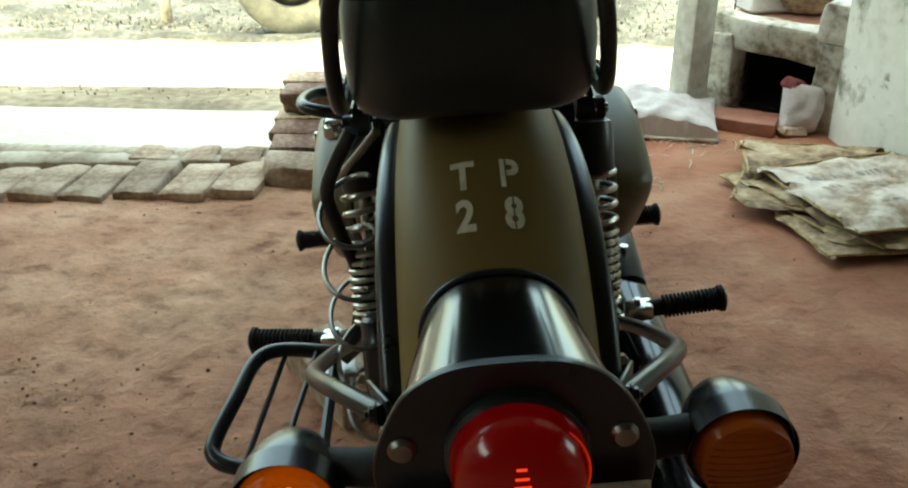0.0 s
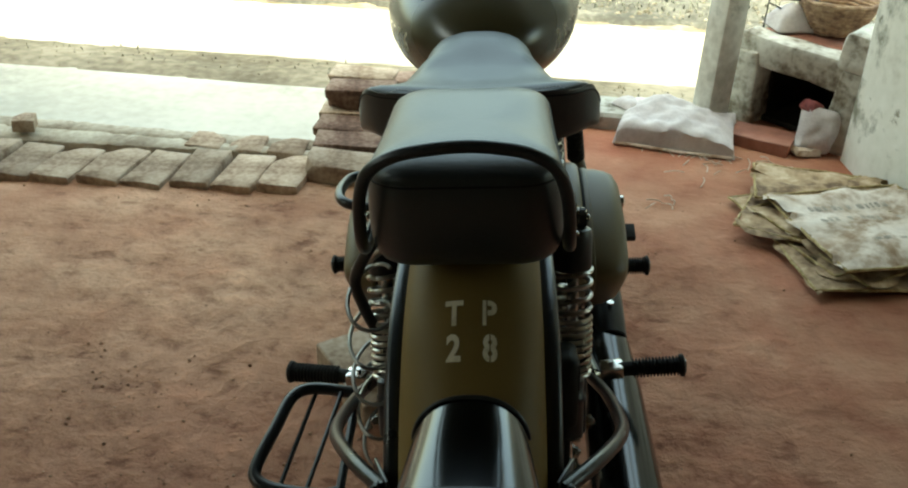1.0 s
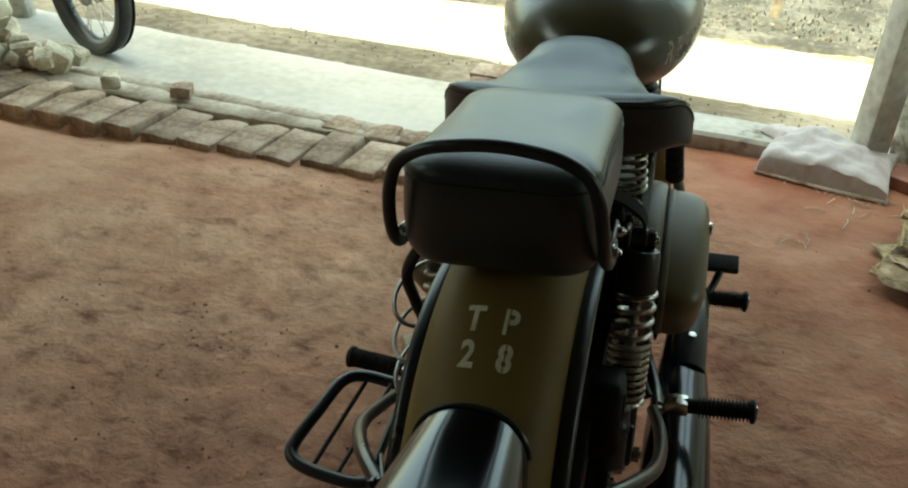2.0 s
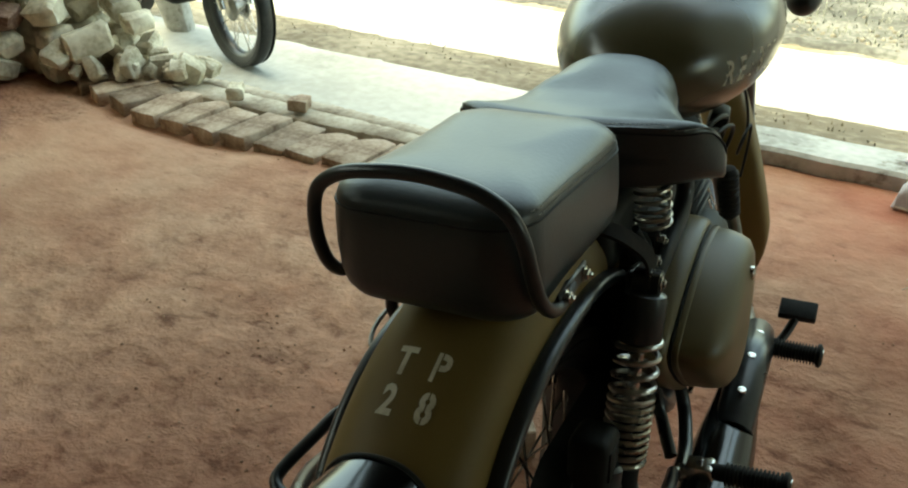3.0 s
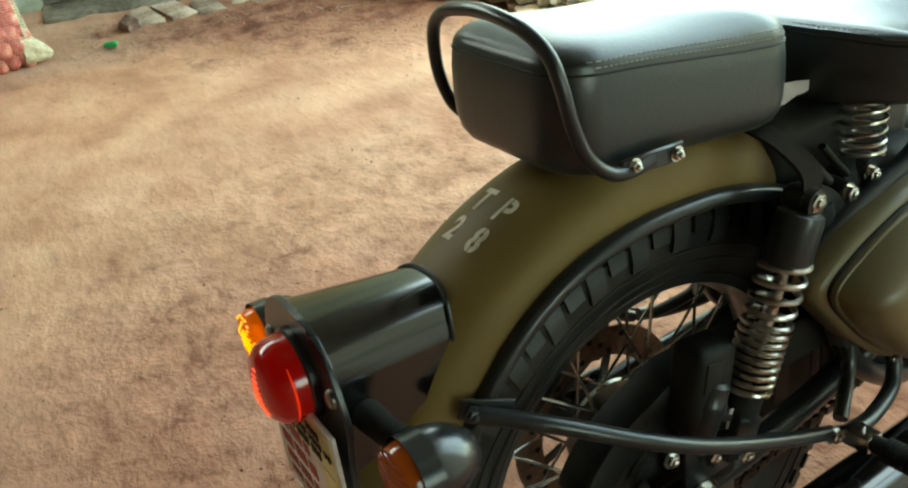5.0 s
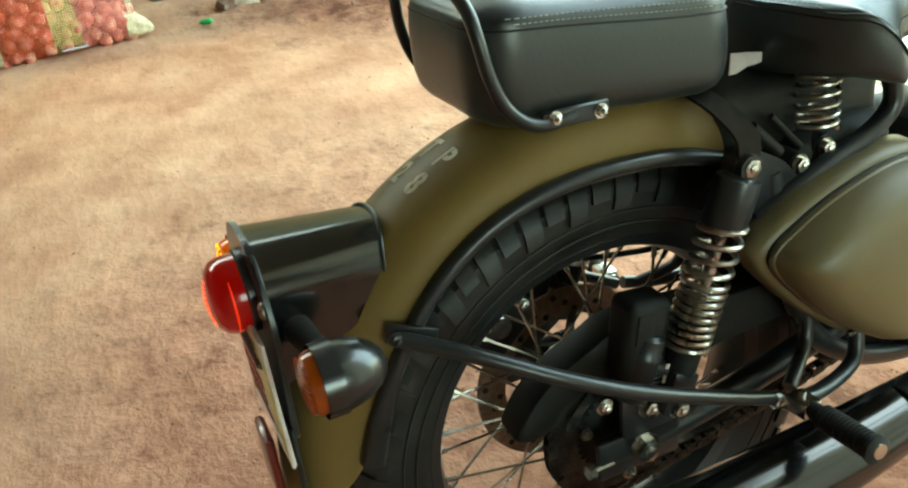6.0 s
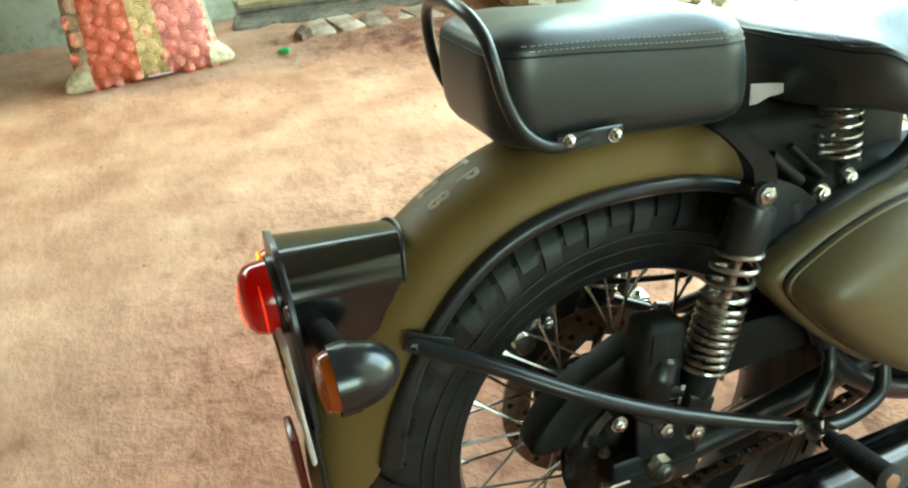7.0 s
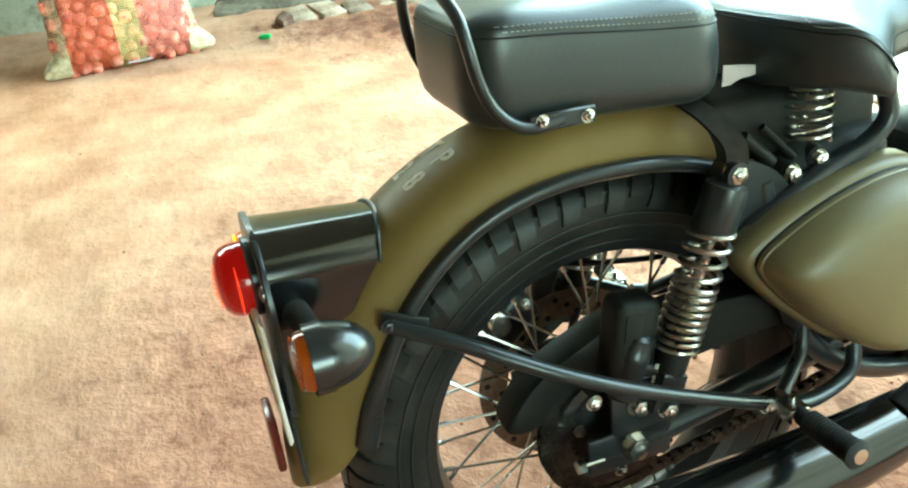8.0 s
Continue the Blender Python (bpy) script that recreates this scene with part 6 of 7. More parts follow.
def rough_block(sx, sy, sz, seed, amp=0.006, chip=0.25, cuts=1, soft=0.045):
    """A worn brick or stone: bevelled, with uneven faces and a broken corner."""
    rnd = random.Random(seed)
    bm = rbox(sx, sy, sz, soft * min(sx, sy, sz), 1)
    if cuts:
        bmesh.ops.subdivide_edges(bm, edges=[e for e in bm.edges if e.calc_length() > 0.03], cuts=cuts, use_grid_fill=True)
    off = Vector((rnd.uniform(0, 50), rnd.uniform(0, 50), rnd.uniform(0, 50)))
    corner = Vector((rnd.choice((-1, 1)) * sx / 2, rnd.choice((-1, 1)) * sy / 2, rnd.choice((-1, 1)) * sz / 2))
    rad = chip * min(sx, sy, sz) * 2
    for v in bm.verts:
        d = noise.noise_vector(v.co * 22 + off)
        v.co += d * amp
        k = (v.co - corner).length
        if k < rad:
            v.co *= 1 - 0.30 * (1 - k / rad)
    return bm


def mesh_of(bm, name, mat, sharp=45):
    ob = finish(name, bm, mat, sharp=sharp)
    me = ob.data
    bpy.data.objects.remove(ob)
    return me


brick_meshes = [mesh_of(rough_block(0.124, 0.225, 0.070, 10 + i, 0.0045, 0.42, 2), "brick", BRICK) for i in range(5)]
red_meshes = [mesh_of(rough_block(0.112, 0.225, 0.070, 30 + i, 0.0045, 0.30, 2), "brick", BRICK_RED) for i in range(4)]
half_meshes = [mesh_of(rough_block(0.112, 0.115, 0.070, 50 + i, 0.006, 0.35), "brick", BRICK) for i in range(3)]
stone_meshes = []
rs = random.Random(4)
for i in range(16):
    stone_meshes.append(mesh_of(rough_block(rs.uniform(0.12, 0.18), rs.uniform(0.13, 0.21), rs.uniform(0.09, 0.13), 70 + i, 0.017, 0.80, 1, 0.17), "stone", RUBBLE, 40))
red_stones = [mesh_of(rough_block(0.11, 0.14, 0.07, 95 + i, 0.009, 0.5, 1), "stone", BRICK_RED, 32) for i in range(3)]


def put(name, me, m, parent=None, label="", category="", group="", kind=""):
    ob = new(name, me)
    ob.matrix_basis = m
    if parent:
        ob.parent = parent
    return tagged(ob, label, category, group, kind)


# edging of headers laid along the porch front, fanning at its far end
rnd = random.Random(11)
edging = new("brick_edging")
tagged(edging, "uneven edging of weathered bricks along the porch", kind="structure")
x = -0.66
k = 0
while x > -2.50:
    f = (x + 0.66) / -1.84
    front = edging_front(x)
    turn = -4 + 6 * f - 34 * smoothstep(0.60, 1.0, f) + rnd.uniform(-3, 3)
    m = pose(x, front + 0.112 + rnd.uniform(-0.008, 0.008), -0.016 + 0.016 * smoothstep(0.4, 0.8, f) + rnd.uniform(-0.006, 0.006), rnd.uniform(-3, 4), rnd.uniform(-3.5, 3.5), turn) @ Matrix.Diagonal((rnd.uniform(0.93, 1.0), rnd.uniform(0.93, 1.02), 1, 1))
    put("brick", brick_meshes[k % 5], m, edging)
    x -= 0.1315 + rnd.uniform(-0.003, 0.006) + 0.012 * smoothstep(0.6, 1, f)
    k += 1

# the second, lower row and the earth ledge behind the edging
for name, ya, yb, zt, seed in (("ledge_inner", 2.205, 2.338, 0.012, 1), ("ledge_outer", 2.341, 2.408, 0.004, 6)):
    led = []
    for i in range(160):
        x = -2.75 + 2.13 * i / 159
        far = 0.05 * smoothstep(-2.1, -2.6, x)
        a = (max(ya, edging_front(x) + 0.244) if seed < 3 else ya) + far + 0.005 * noise.noise((x * 9, seed, 0)) + 0.006 * noise.noise((x * 43, seed, 0))
        b = yb + 0.005 * noise.noise((x * 7, seed + 2, 0)) + 0.007 * noise.noise((x * 43, seed, 3)) - (0.010 if seed < 3 else 0)
        a = min(a, b - 0.012)
        z = zt + 0.004 * noise.noise((x * 5, seed, 0)) + 0.005 * noise.noise((x * 37, seed, 1))
        led.append([(x, a, -0.03), (x, a + 0.001, z - 0.003), (x, a + 0.003, z), (x, (a + b) / 2, z + 0.004 * noise.noise((x * 18, seed, 9))), (x, b - 0.004, z + 0.003 * noise.noise((x * 15, seed, 5))), (x, b, z - 0.004), (x, b, -0.30 if seed > 2 else -0.05), (x, a, -0.30 if seed > 2 else -0.05)])
    structure(name, loft(led), LEDGE, "crumbling pale ledge behind the brick edging", 60)
for i in range(3):
    x = -0.72 - 0.125 * i + rnd.uniform(-0.01, 0.01)
    put("brick", half_meshes[i % 3], pose(x, 2.330 + rnd.uniform(-0.006, 0.006), -0.016 + rnd.uniform(-0.004, 0.004), 0, rnd.uniform(-3, 3), rnd.uniform(-4, 4)), edging)

# loose stepped stack of bricks at the end of the edging
stack = new("brick_stack")
tagged(stack, "loose stepped stack of reddish bricks", "brick stack")
for r, (y, z, n, x0) in enumerate(((2.195, 0.020, 1, -0.50), (2.32, 0.026, 2, -0.51), (2.44, 0.030, 2, -0.525), (2.56, 0.036, 2, -0.535), (2.575, 0.104, 1, -0.525), (2.69, 0.036, 2, -0.56), (2.70, 0.106, 2, -0.555))):
    for i in range(n):
        me = (red_meshes if (r + i) % 3 else brick_meshes)[(r + i) % 4]
        m = pose(x0 + 0.232 * i + rnd.uniform(-0.012, 0.012), y + rnd.uniform(-0.008, 0.008), z, rnd.uniform(-2, 2), rnd.uniform(-2, 2), 90 + rnd.uniform(-6, 6))
        put("brick", me, m, stack)

# heap of pale broken bricks and stones
rnd = random.Random(23)


def heap_front(x):
    """Near edge of the heap as y for a given x."""
    return lerp_table([(-3.80, 1.72), (-3.35, 1.68), (-2.98, 1.66), (-2.75, 1.88), (-2.45, 2.10), (-2.15, 2.25), (-1.85, 2.36)], x)[0]


def heap_top(x):
    return lerp_table([(-3.8, 0.60), (-3.3, 0.62), (-2.9, 0.54), (-2.6, 0.42), (-2.3, 0.27), (-2.0, 0.12), (-1.8, 0.04)], x)[0]


def heap_height(x, y):
    d = y - heap_front(x)
    if d < 0:
        return -1
    return heap_top(x) * min(1.0, 0.30 + d / 0.26) * smoothstep(1.05, 0.45, d)


for col in range(18):
    x = -3.74 + 0.128 * col + rnd.uniform(-0.012, 0.012)
    if x > -2.12:
        break
    small = 1.0 if x < -2.35 else 0.72
    for row in range(8):
        y = heap_front(x) + 0.070 + 0.150 * row + 0.05 * (col % 2) + rnd.uniform(-0.02, 0.02)
        H = heap_height(x, y)
        if y > (2.44 if x > -2.75 else 2.75):
            break
        ground = -0.27 if y > 2.42 else 0.0
        z = ground + 0.045
        while z < max(H, 0.10 if row == 0 and x < -2.0 else 0.0):
            if row < 2 or H - z < 0.24:
                me = rnd.choice(red_stones) if rnd.random() < 0.08 else rnd.choice(stone_meshes)
                sc = rnd.uniform(0.72, 1.08) * small
                m = pose(x + rnd.uniform(-0.018, 0.018), y + 0.10 * max(0, z) + rnd.uniform(-0.02, 0.02), z + rnd.uniform(-0.008, 0.010), rnd.uniform(-20, 20), rnd.uniform(-20, 20), rnd.choice((0, 90, 180, 270)) + rnd.uniform(-35, 35)) @ Matrix.Scale(sc, 4)
                put("rubble_stone", me, m, None, "pale broken brick in a rubble heap", "stone", "stones of the rubble heap")
            z += 0.098 * (1 if small == 1 else 0.8)
for i in range(26):
    x = rnd.uniform(-2.5, -1.95)
    y = min(2.36, heap_front(x) + rnd.uniform(-0.04, 0.14))
    sc = rnd.uniform(0.30, 0.62)
    put("rubble_stone", rnd.choice(stone_meshes), pose(x, y, 0.045 + 0.02 * sc + 0.25 * max(0, heap_top(x) - 0.05) * rnd.random(), rnd.uniform(0, 90), rnd.uniform(0, 90), rnd.uniform(0, 360)) @ Matrix.Scale(sc, 4),
        None, "small pale chip beside the rubble heap", "stone", "stones of the rubble heap")
put("rubble_stone", stone_meshes[3], pose(-1.80, 2.24, 0.055, 5, 0, 30) @ Matrix.Scale(0.46, 4), None, "small pale stone on the ledge", "stone", "stones of the rubble heap")
put("loose_brick", half_meshes[1], pose(-1.555, 2.285, 0.042, 0, 4, 22) @ Matrix.Scale(0.58, 4), None, "broken reddish half brick lying on the ledge", "brick")
put("prop_brick", mesh_of(rough_block(0.112, 0.225, 0.066, 33, 0.0012, 0.10), "brick", BRICK, 30), Matrix.Translation((-0.235, 1.235, 0.033)) @ pose(0, 0, 0, 0, 0, 38), None, "dusty brown brick propping the side stand", "brick")

# flush paving bricks by the gate
pav = new("brick_paving")
tagged(pav, "worn bricks set flush in the earth before the gate", kind="structure")
for i, (x, y, z) in enumerate(((-3.375, 0.785, -0.022), (-3.385, 0.925, -0.020), (-3.375, 1.062, -0.023), (-3.390, 1.185, -0.034), (-3.360, 1.300, -0.025))):
    put("brick", brick_meshes[(i * 2) % 5], pose(x, y, z, rnd.uniform(-3, 3), rnd.uniform(-3, 3), 98 + rnd.uniform(-6, 6)), pav)
# dark chunk added in place of a shaded hollow beside the paving
put("loose_brick", mesh_of(rough_block(0.075, 0.06, 0.045, 71, 0.008, 0.5), "brick", BRICK_RED), pose(-3.27, 0.705, 0.016, 8, 12, 30), None, "small dark red chunk standing for a hollow in the earth", "brick")


def crumbs(name, count, region, size, mat, label, base, seed):
    """Many small lumps strewn over a stretch of ground, one object."""
    rnd = random.Random(seed)
    own = bmesh.new()
    bmesh.ops.create_icosphere(own, subdivisions=1, radius=1)
    verts = [v.co.copy() for v in own.verts]
    faces = [[v.index for v in f.verts] for f in own.faces]
    own.free()
    vs, fs = [], []
    for _ in range(count):
        x, y = region(rnd)
        r = size * rnd.uniform(0.35, 1.0) * rnd.uniform(0.4, 1.0)
        rot = Euler((rnd.uniform(0, 6), rnd.uniform(0, 6), rnd.uniform(0, 6))).to_matrix()
        st = Vector((rnd.uniform(0.7, 1.3), rnd.uniform(0.7, 1.3), rnd.uniform(0.5, 0.9)))
        o = len(vs)
        z = base(x, y)
        for v in verts:
            w = rot @ Vector((v.x * st.x, v.y * st.y, v.z * st.z)) * r * (1 + 0.25 * noise.noise(v * 3 + Vector((x * 40, y * 40, 0))))
            vs.append((x + w.x, y + w.y, z + r * 0.3 + w.z))
        fs += [[o + i for i in f] for f in faces]
    me = bpy.data.meshes.new(name)
    me.from_pydata(vs, [], fs)
    me.materials.append(mat)
    me.shade_smooth()
    return tagged(new(name, me), label, kind="stuff")


EARTH_EDGE = material("pale_red_earth", [(0.26, 0.14, 0.09), (0.36, 0.22, 0.145), (0.44, 0.30, 0.21)], 5, 0.95, bump=0.6, fine=40, spec=0.15)
EARTH_CLOD = material("brown_red_clods", [(0.24, 0.120, 0.080), (0.34, 0.195, 0.132), (0.44, 0.29, 0.205)], 30, 0.95, bump=0.6, fine=90, spec=0.15)
crumbs("soil_crumbs", 480, lambda r: (lambda k: (-2.55 - 0.75 * k + r.gauss(0, 0.16), 1.68 - 0.62 * k + r.gauss(0, 0.13)))(r.random()), 0.0070, EARTH_CLOD, "crumbs of dug-up red soil", floor_height, 3)
crumbs("floor_grit", 1000, lambda r: (r.uniform(-3.4, 1.0), r.uniform(-0.9, 2.3)), 0.0034, EARTH_EDGE, "fine grit strewn over the earth floor", floor_height, 5)
hub_rnd = random.Random(62)
hubs = [(hub_rnd.gauss(-0.50, 0.42), hub_rnd.gauss(0.75, 0.42), hub_rnd.uniform(0.02, 0.09)) for _ in range(46)]


def clod_spot(r):
    """Most clods lie in loose clusters, some singly."""
    if r.random() < 0.22:
        return r.uniform(-2.4, 1.2), r.uniform(-0.6, 2.0)
    hx, hy, hs = r.choice(hubs)
    return r.gauss(hx, hs), r.gauss(hy, hs)


crumbs("floor_clods", 700, clod_spot, 0.0046, EARTH_CLOD, "small clods scuffed out of the earth floor", floor_height, 9)
crumbs("edge_crumbs", 320, lambda r: (r.uniform(-2.5, -0.6), 2.03 + abs(r.gauss(0, 0.05)) * r.choice((-1, 1))), 0.0045, EARTH_EDGE, "crumbs along the brick edging", floor_height, 6)
crumbs("verge_clods", 90, lambda r: (r.uniform(-3.5, 3.0), r.gauss(3.90, 0.07)), 0.005, DIRT, "clods and litter of the dirt strip", ground_height, 7)
crumbs("far_clods", 2600, lambda r: (r.uniform(-4.0, 4.5), 5.70 + abs(r.gauss(0, 0.50))), 0.030, LITTER, "clods along the far road edge", ground_height, 8)


def grass_patch(name, count, region, h, seed, mat):
    rnd = random.Random(seed)
    vs, fs = [], []
    for _ in range(count):
        x, y = region(rnd)
        z = ground_height(x, y) - 0.01
        a = rnd.uniform(0, 6.28)
        L = h * rnd.uniform(0.4, 1.0)
        w = 0.004 + 0.003 * rnd.random()
        d = Vector((math.cos(a), math.sin(a), 0))
        s = Vector((-d.y, d.x, 0)) * w
        b = Vector((x, y, z))
        m = b + d * L * 0.25 + Vector((0, 0, L * 0.7))
        t = b + d * L * 0.7 + Vector((0, 0, L))
        o = len(vs)
        vs += [b - s, b + s, m - s * 0.7, m + s * 0.7, t]
        fs += [(o, o + 1, o + 3, o + 2), (o + 2, o + 3, o + 4)]
    me = bpy.data.meshes.new(name)
    me.from_pydata([tuple(v) for v in vs], [], fs)
    me.materials.append(mat)
    return tagged(new(name, me), "sparse dry grass beyond the road", kind="stuff")


grass_patch("grass", 9000, lambda r: (r.uniform(-3.5, 4.5), 5.9 + r.random() ** 1.2 * 3.2), 0.07, 2, GRASS)
grass_patch("grass", 420, lambda r: (r.uniform(-3.2, 2.0), r.gauss(3.85, 0.10)), 0.028, 3, DIRT)

# ---- sacks ----


def pillow(w, d, h, seed, wrinkle=0.02, n=26, m=18, flat=0.42):
    """A filled sack lying flat: soft edges, creases and drawn corners."""
    bm = bmesh.new()
    off = Vector((seed * 3.1, seed * 1.7, 0))
    top, low = {}, {}
    for i in range(n + 1):
        for j in range(m + 1):
            u, v = 2 * i / n - 1, 2 * j / m - 1
            pu = 1 - abs(u) ** 3.2
            pv = 1 - abs(v) ** 3.2
            f = max(0.0, pu * pv) ** flat
            x = u * w / 2 * (1 - 0.07 * (1 - v * v) * 0 - 0.05 * (1 - abs(v)) * abs(u))
            y = v * d / 2 * (1 - 0.06 * (1 - abs(u)) * abs(v))
            c = noise.noise(Vector((x * 9, y * 9, 0)) + off) * wrinkle + noise.noise(Vector((x * 26, y * 26, 2)) + off) * wrinkle * 0.35
            top[i, j] = bm.verts.new((x, y, 0.012 + h * f * (0.85 + 0.15 * math.sin(3 * u + seed)) + c * min(1, f + 0.25)))
            low[i, j] = top[i, j] if (i in (0, n) or j in (0, m)) else bm.verts.new((x, y, 0.004 * (1 - f)))
    for i in range(n):
        for j in range(m):
            bm.faces.new((top[i, j], top[i + 1, j], top[i + 1, j + 1], top[i, j + 1]))
            q = [low[i, j], low[i, j + 1], low[i + 1, j + 1], low[i + 1, j]]
            bm.faces.new(q)
    return bm


def white_sack():
    root = new("woven_sack")
    tagged(root, "plump pale pinkish woven plastic sack on the floor", "sack")
    root.matrix_basis = pose(0.522, 2.680, 0.004, 2, 0, -9)
    part("bag", pillow(0.39, 0.29, 0.088, 2, 0.026, 44, 34, 0.20), WHITE_SACK, root)
    part("seam", tube(spline([(-0.185, -0.140, 0.014), (-0.08, -0.147, 0.015), (0.05, -0.146, 0.014), (0.185, -0.140, 0.016)], 6), 0.006, 6), PAPER_SACK, root, "frayed brownish seam")
    rnd = random.Random(5)
    for i in range(9):
        x = rnd.uniform(-0.1, 0.19)
        part("thread", tube(spline([(x, -0.146, 0.014), (x + rnd.uniform(-0.03, 0.03), -0.166, 0.006), (x + rnd.uniform(-0.05, 0.05), -0.19, 0.003)], 4), 0.0016, 5), PAPER_SACK, root)


white_sack()
put("flat_sack", mesh_of(pillow(0.085, 0.10, 0.022, 9, 0.014, 14, 10), "flat_sack", WHITE_SACK), pose(0.365, 2.79, 0.050, 0, 0, 40), None, "folded end of a pale woven sack on the kerb", "sack")


def cinched_sack():
    """Small white sack standing with its gathered neck, before the stove."""
    root = new("small_sack")
    tagged(root, "small white plastic sack with a dark red cloth on top", "sack")
    root.matrix_basis = pose(0.922, 2.640, 0.0, -4, 10, 10) @ Matrix.Scale(0.82, 4)
    bag = part("bag", pillow(0.15, 0.19, 0.105, 7, 0.034, 22, 18), WHITE_SACK, root)
    bag.matrix_basis = pose(0.03, 0.035, 0.088, 66, 8, 8)
    part("fold", pillow(0.12, 0.07, 0.035, 5, 0.020, 14, 8), PAPER_SACK, root, "slumped dirty foot of the sack").matrix_basis = pose(0.0, -0.035, 0.002, 6, 0, 12)
    cloth = material("dark_red_cloth", [(0.13, 0.03, 0.03), (0.22, 0.05, 0.05), (0.30, 0.09, 0.08)], 20, 0.85, bump=0.4, fine=90)
    part("cloth", pillow(0.085, 0.07, 0.045, 4, 0.012, 12, 10), cloth, root, "dark red cloth").matrix_basis = pose(0.00, 0.045, 0.158, 12, 0, 30)


cinched_sack()


BROWN_SACK = material("brown_stained_sack", [(0.15, 0.09, 0.05), (0.42, 0.29, 0.17), (0.62, 0.49, 0.34)], 8, 0.85, bump=0.5, fine=45, fine_mix=0.5)


HEM = material("yellowed_hem", [(0.22, 0.15, 0.06), (0.40, 0.30, 0.14), (0.55, 0.45, 0.26)], 30, 0.9, bump=0.5, fine=90)


def folded_sacks():
    """A slumped heap of flat, dirty sacks, each a thin creased sheet folded double."""
    rnd = random.Random(8)
    spec = [(0.95, 2.01, 0.48, 0.46, 12, 0), (0.92, 2.10, 0.44, 0.46, 26, 1), (0.86, 2.16, 0.36, 0.46, -22, 2), (0.96, 2.06, 0.44, 0.42, 34, 7), (0.88, 2.25, 0.36, 0.24, -8, 4), (0.97, 2.03, 0.42, 0.42, 18, 5)]
    last = len(spec) - 1
    z = 0.004
    PRINT = material("faded_print", [(0.30, 0.27, 0.23), (0.40, 0.36, 0.30), (0.56, 0.48, 0.40)], 60, 0.85, bump=0.1, fine=90)
    for k, (cx, cy, w, d, turn, sd) in enumerate(spec):
        root = new("folded_sack")
        tagged(root, "flat dirty cream plastic sack in a slumped pile", "sack", "sacks in the flat pile")
        root.matrix_basis = pose(cx, cy, z, rnd.uniform(-1.5, 1.5), rnd.uniform(-2, 1.5), turn)
        bm = bmesh.new()
        n, m = 30, 40
        g = {}
        hgt = lambda x, y: 0.009 * noise.noise((x * 5 + sd * 9, y * 5, 0)) + 0.004 * noise.noise((x * 15 + sd * 5, y * 15, 3)) + 0.003 * noise.noise((x * 45, y * 45 + sd, 5)) + 0.008 * (0.5 - abs(noise.noise((x * 5 - y * 3, y * 7 + sd * 7, 2)) * 2))
        for side in (0, 1):
            for i in range(n + 1):
                for j in range(m + 1):
                    u, v = i / n - 0.5, j / m - 0.5
                    e = 0.035 * noise.noise((u * 6 + sd, v * 6 + sd * 2, 1))
                    x, y = u * w + e, v * d + 0.035 * noise.noise((u * 5 + sd * 3, v * 5, 4))
                    edge = min(1.0, min(0.5 - abs(u), 0.5 - abs(v)) * 9)
                    thick = 0.006 * (edge ** 0.5)
                    lift = 0.034 * max(0, (abs(u) - 0.36) / 0.14) ** 2 * noise.noise((v * 7 + sd * 4, u * 2, 0)) * (1 if k > 1 else 0.3)
                    zz = hgt(x, y) * (0.4 + 0.6 * edge) + (thick if side else 0) + abs(lift) + 0.010
                    if side and (i in (0, n) or j in (0, m)):
                        g[side, i, j] = g[0, i, j]
                    else:
                        g[side, i, j] = bm.verts.new((x, y, zz))
            for i in range(n):
                for j in range(m):
                    bm.faces.new((g[side, i, j], g[side, i + 1, j], g[side, i + 1, j + 1], g[side, i, j + 1]))
        part("sheet", bm, PAPER_SACK if k == last else BROWN_SACK, root, "" if k == last else "brown-stained frayed sack sheet")
        hem = [(w * a, d * b) for a, b in [(-0.49 + 0.07 * q, -0.49) for q in range(15)] + [(0.49, -0.49 + 0.07 * q) for q in range(15)] + [(0.49 - 0.07 * q, 0.49) for q in range(15)] + [(-0.49, 0.49 - 0.07 * q) for q in range(15)]]
        part("hem", tube([(x, y, 0.012 + hgt(x, y) * 0.5 + 0.003 * noise.noise((x * 30, y * 30, sd))) for x, y in hem], 0.0042, 6, True), HEM, root, "frayed yellowish hem")
        if k == last:
            for row in range(3):
                yy = 0.10 - (0.0, 0.065, 0.19)[row]
                t = -0.13 + 0.07 * (row == 2)
                while t < 0.11:
                    L = rnd.uniform(0.008, 0.024)
                    if rnd.random() < 0.22:
                        t += L
                        continue
                    x0 = t + L / 2
                    bar = bmesh.new()
                    grid = []
                    for a in range(5):
                        for c in range(3):
                            px, py = x0 + (a / 4 - 0.5) * L, yy + (c / 2 - 0.5) * (0.026 if row < 2 else 0.014) * (0.8 + 0.4 * rnd.random() * (a == 2))
                            grid.append(bar.verts.new((px, py, hgt(px, py) + 0.006 + 0.0115)))
                    for a in range(4):
                        for c in range(2):
                            bar.faces.new((grid[a * 3 + c], grid[(a + 1) * 3 + c], grid[(a + 1) * 3 + c + 1], grid[a * 3 + c + 1]))
                    part("print_bar", bar, PRINT, root)
                    t += L + 0.006
        z += 0.0105


folded_sacks()

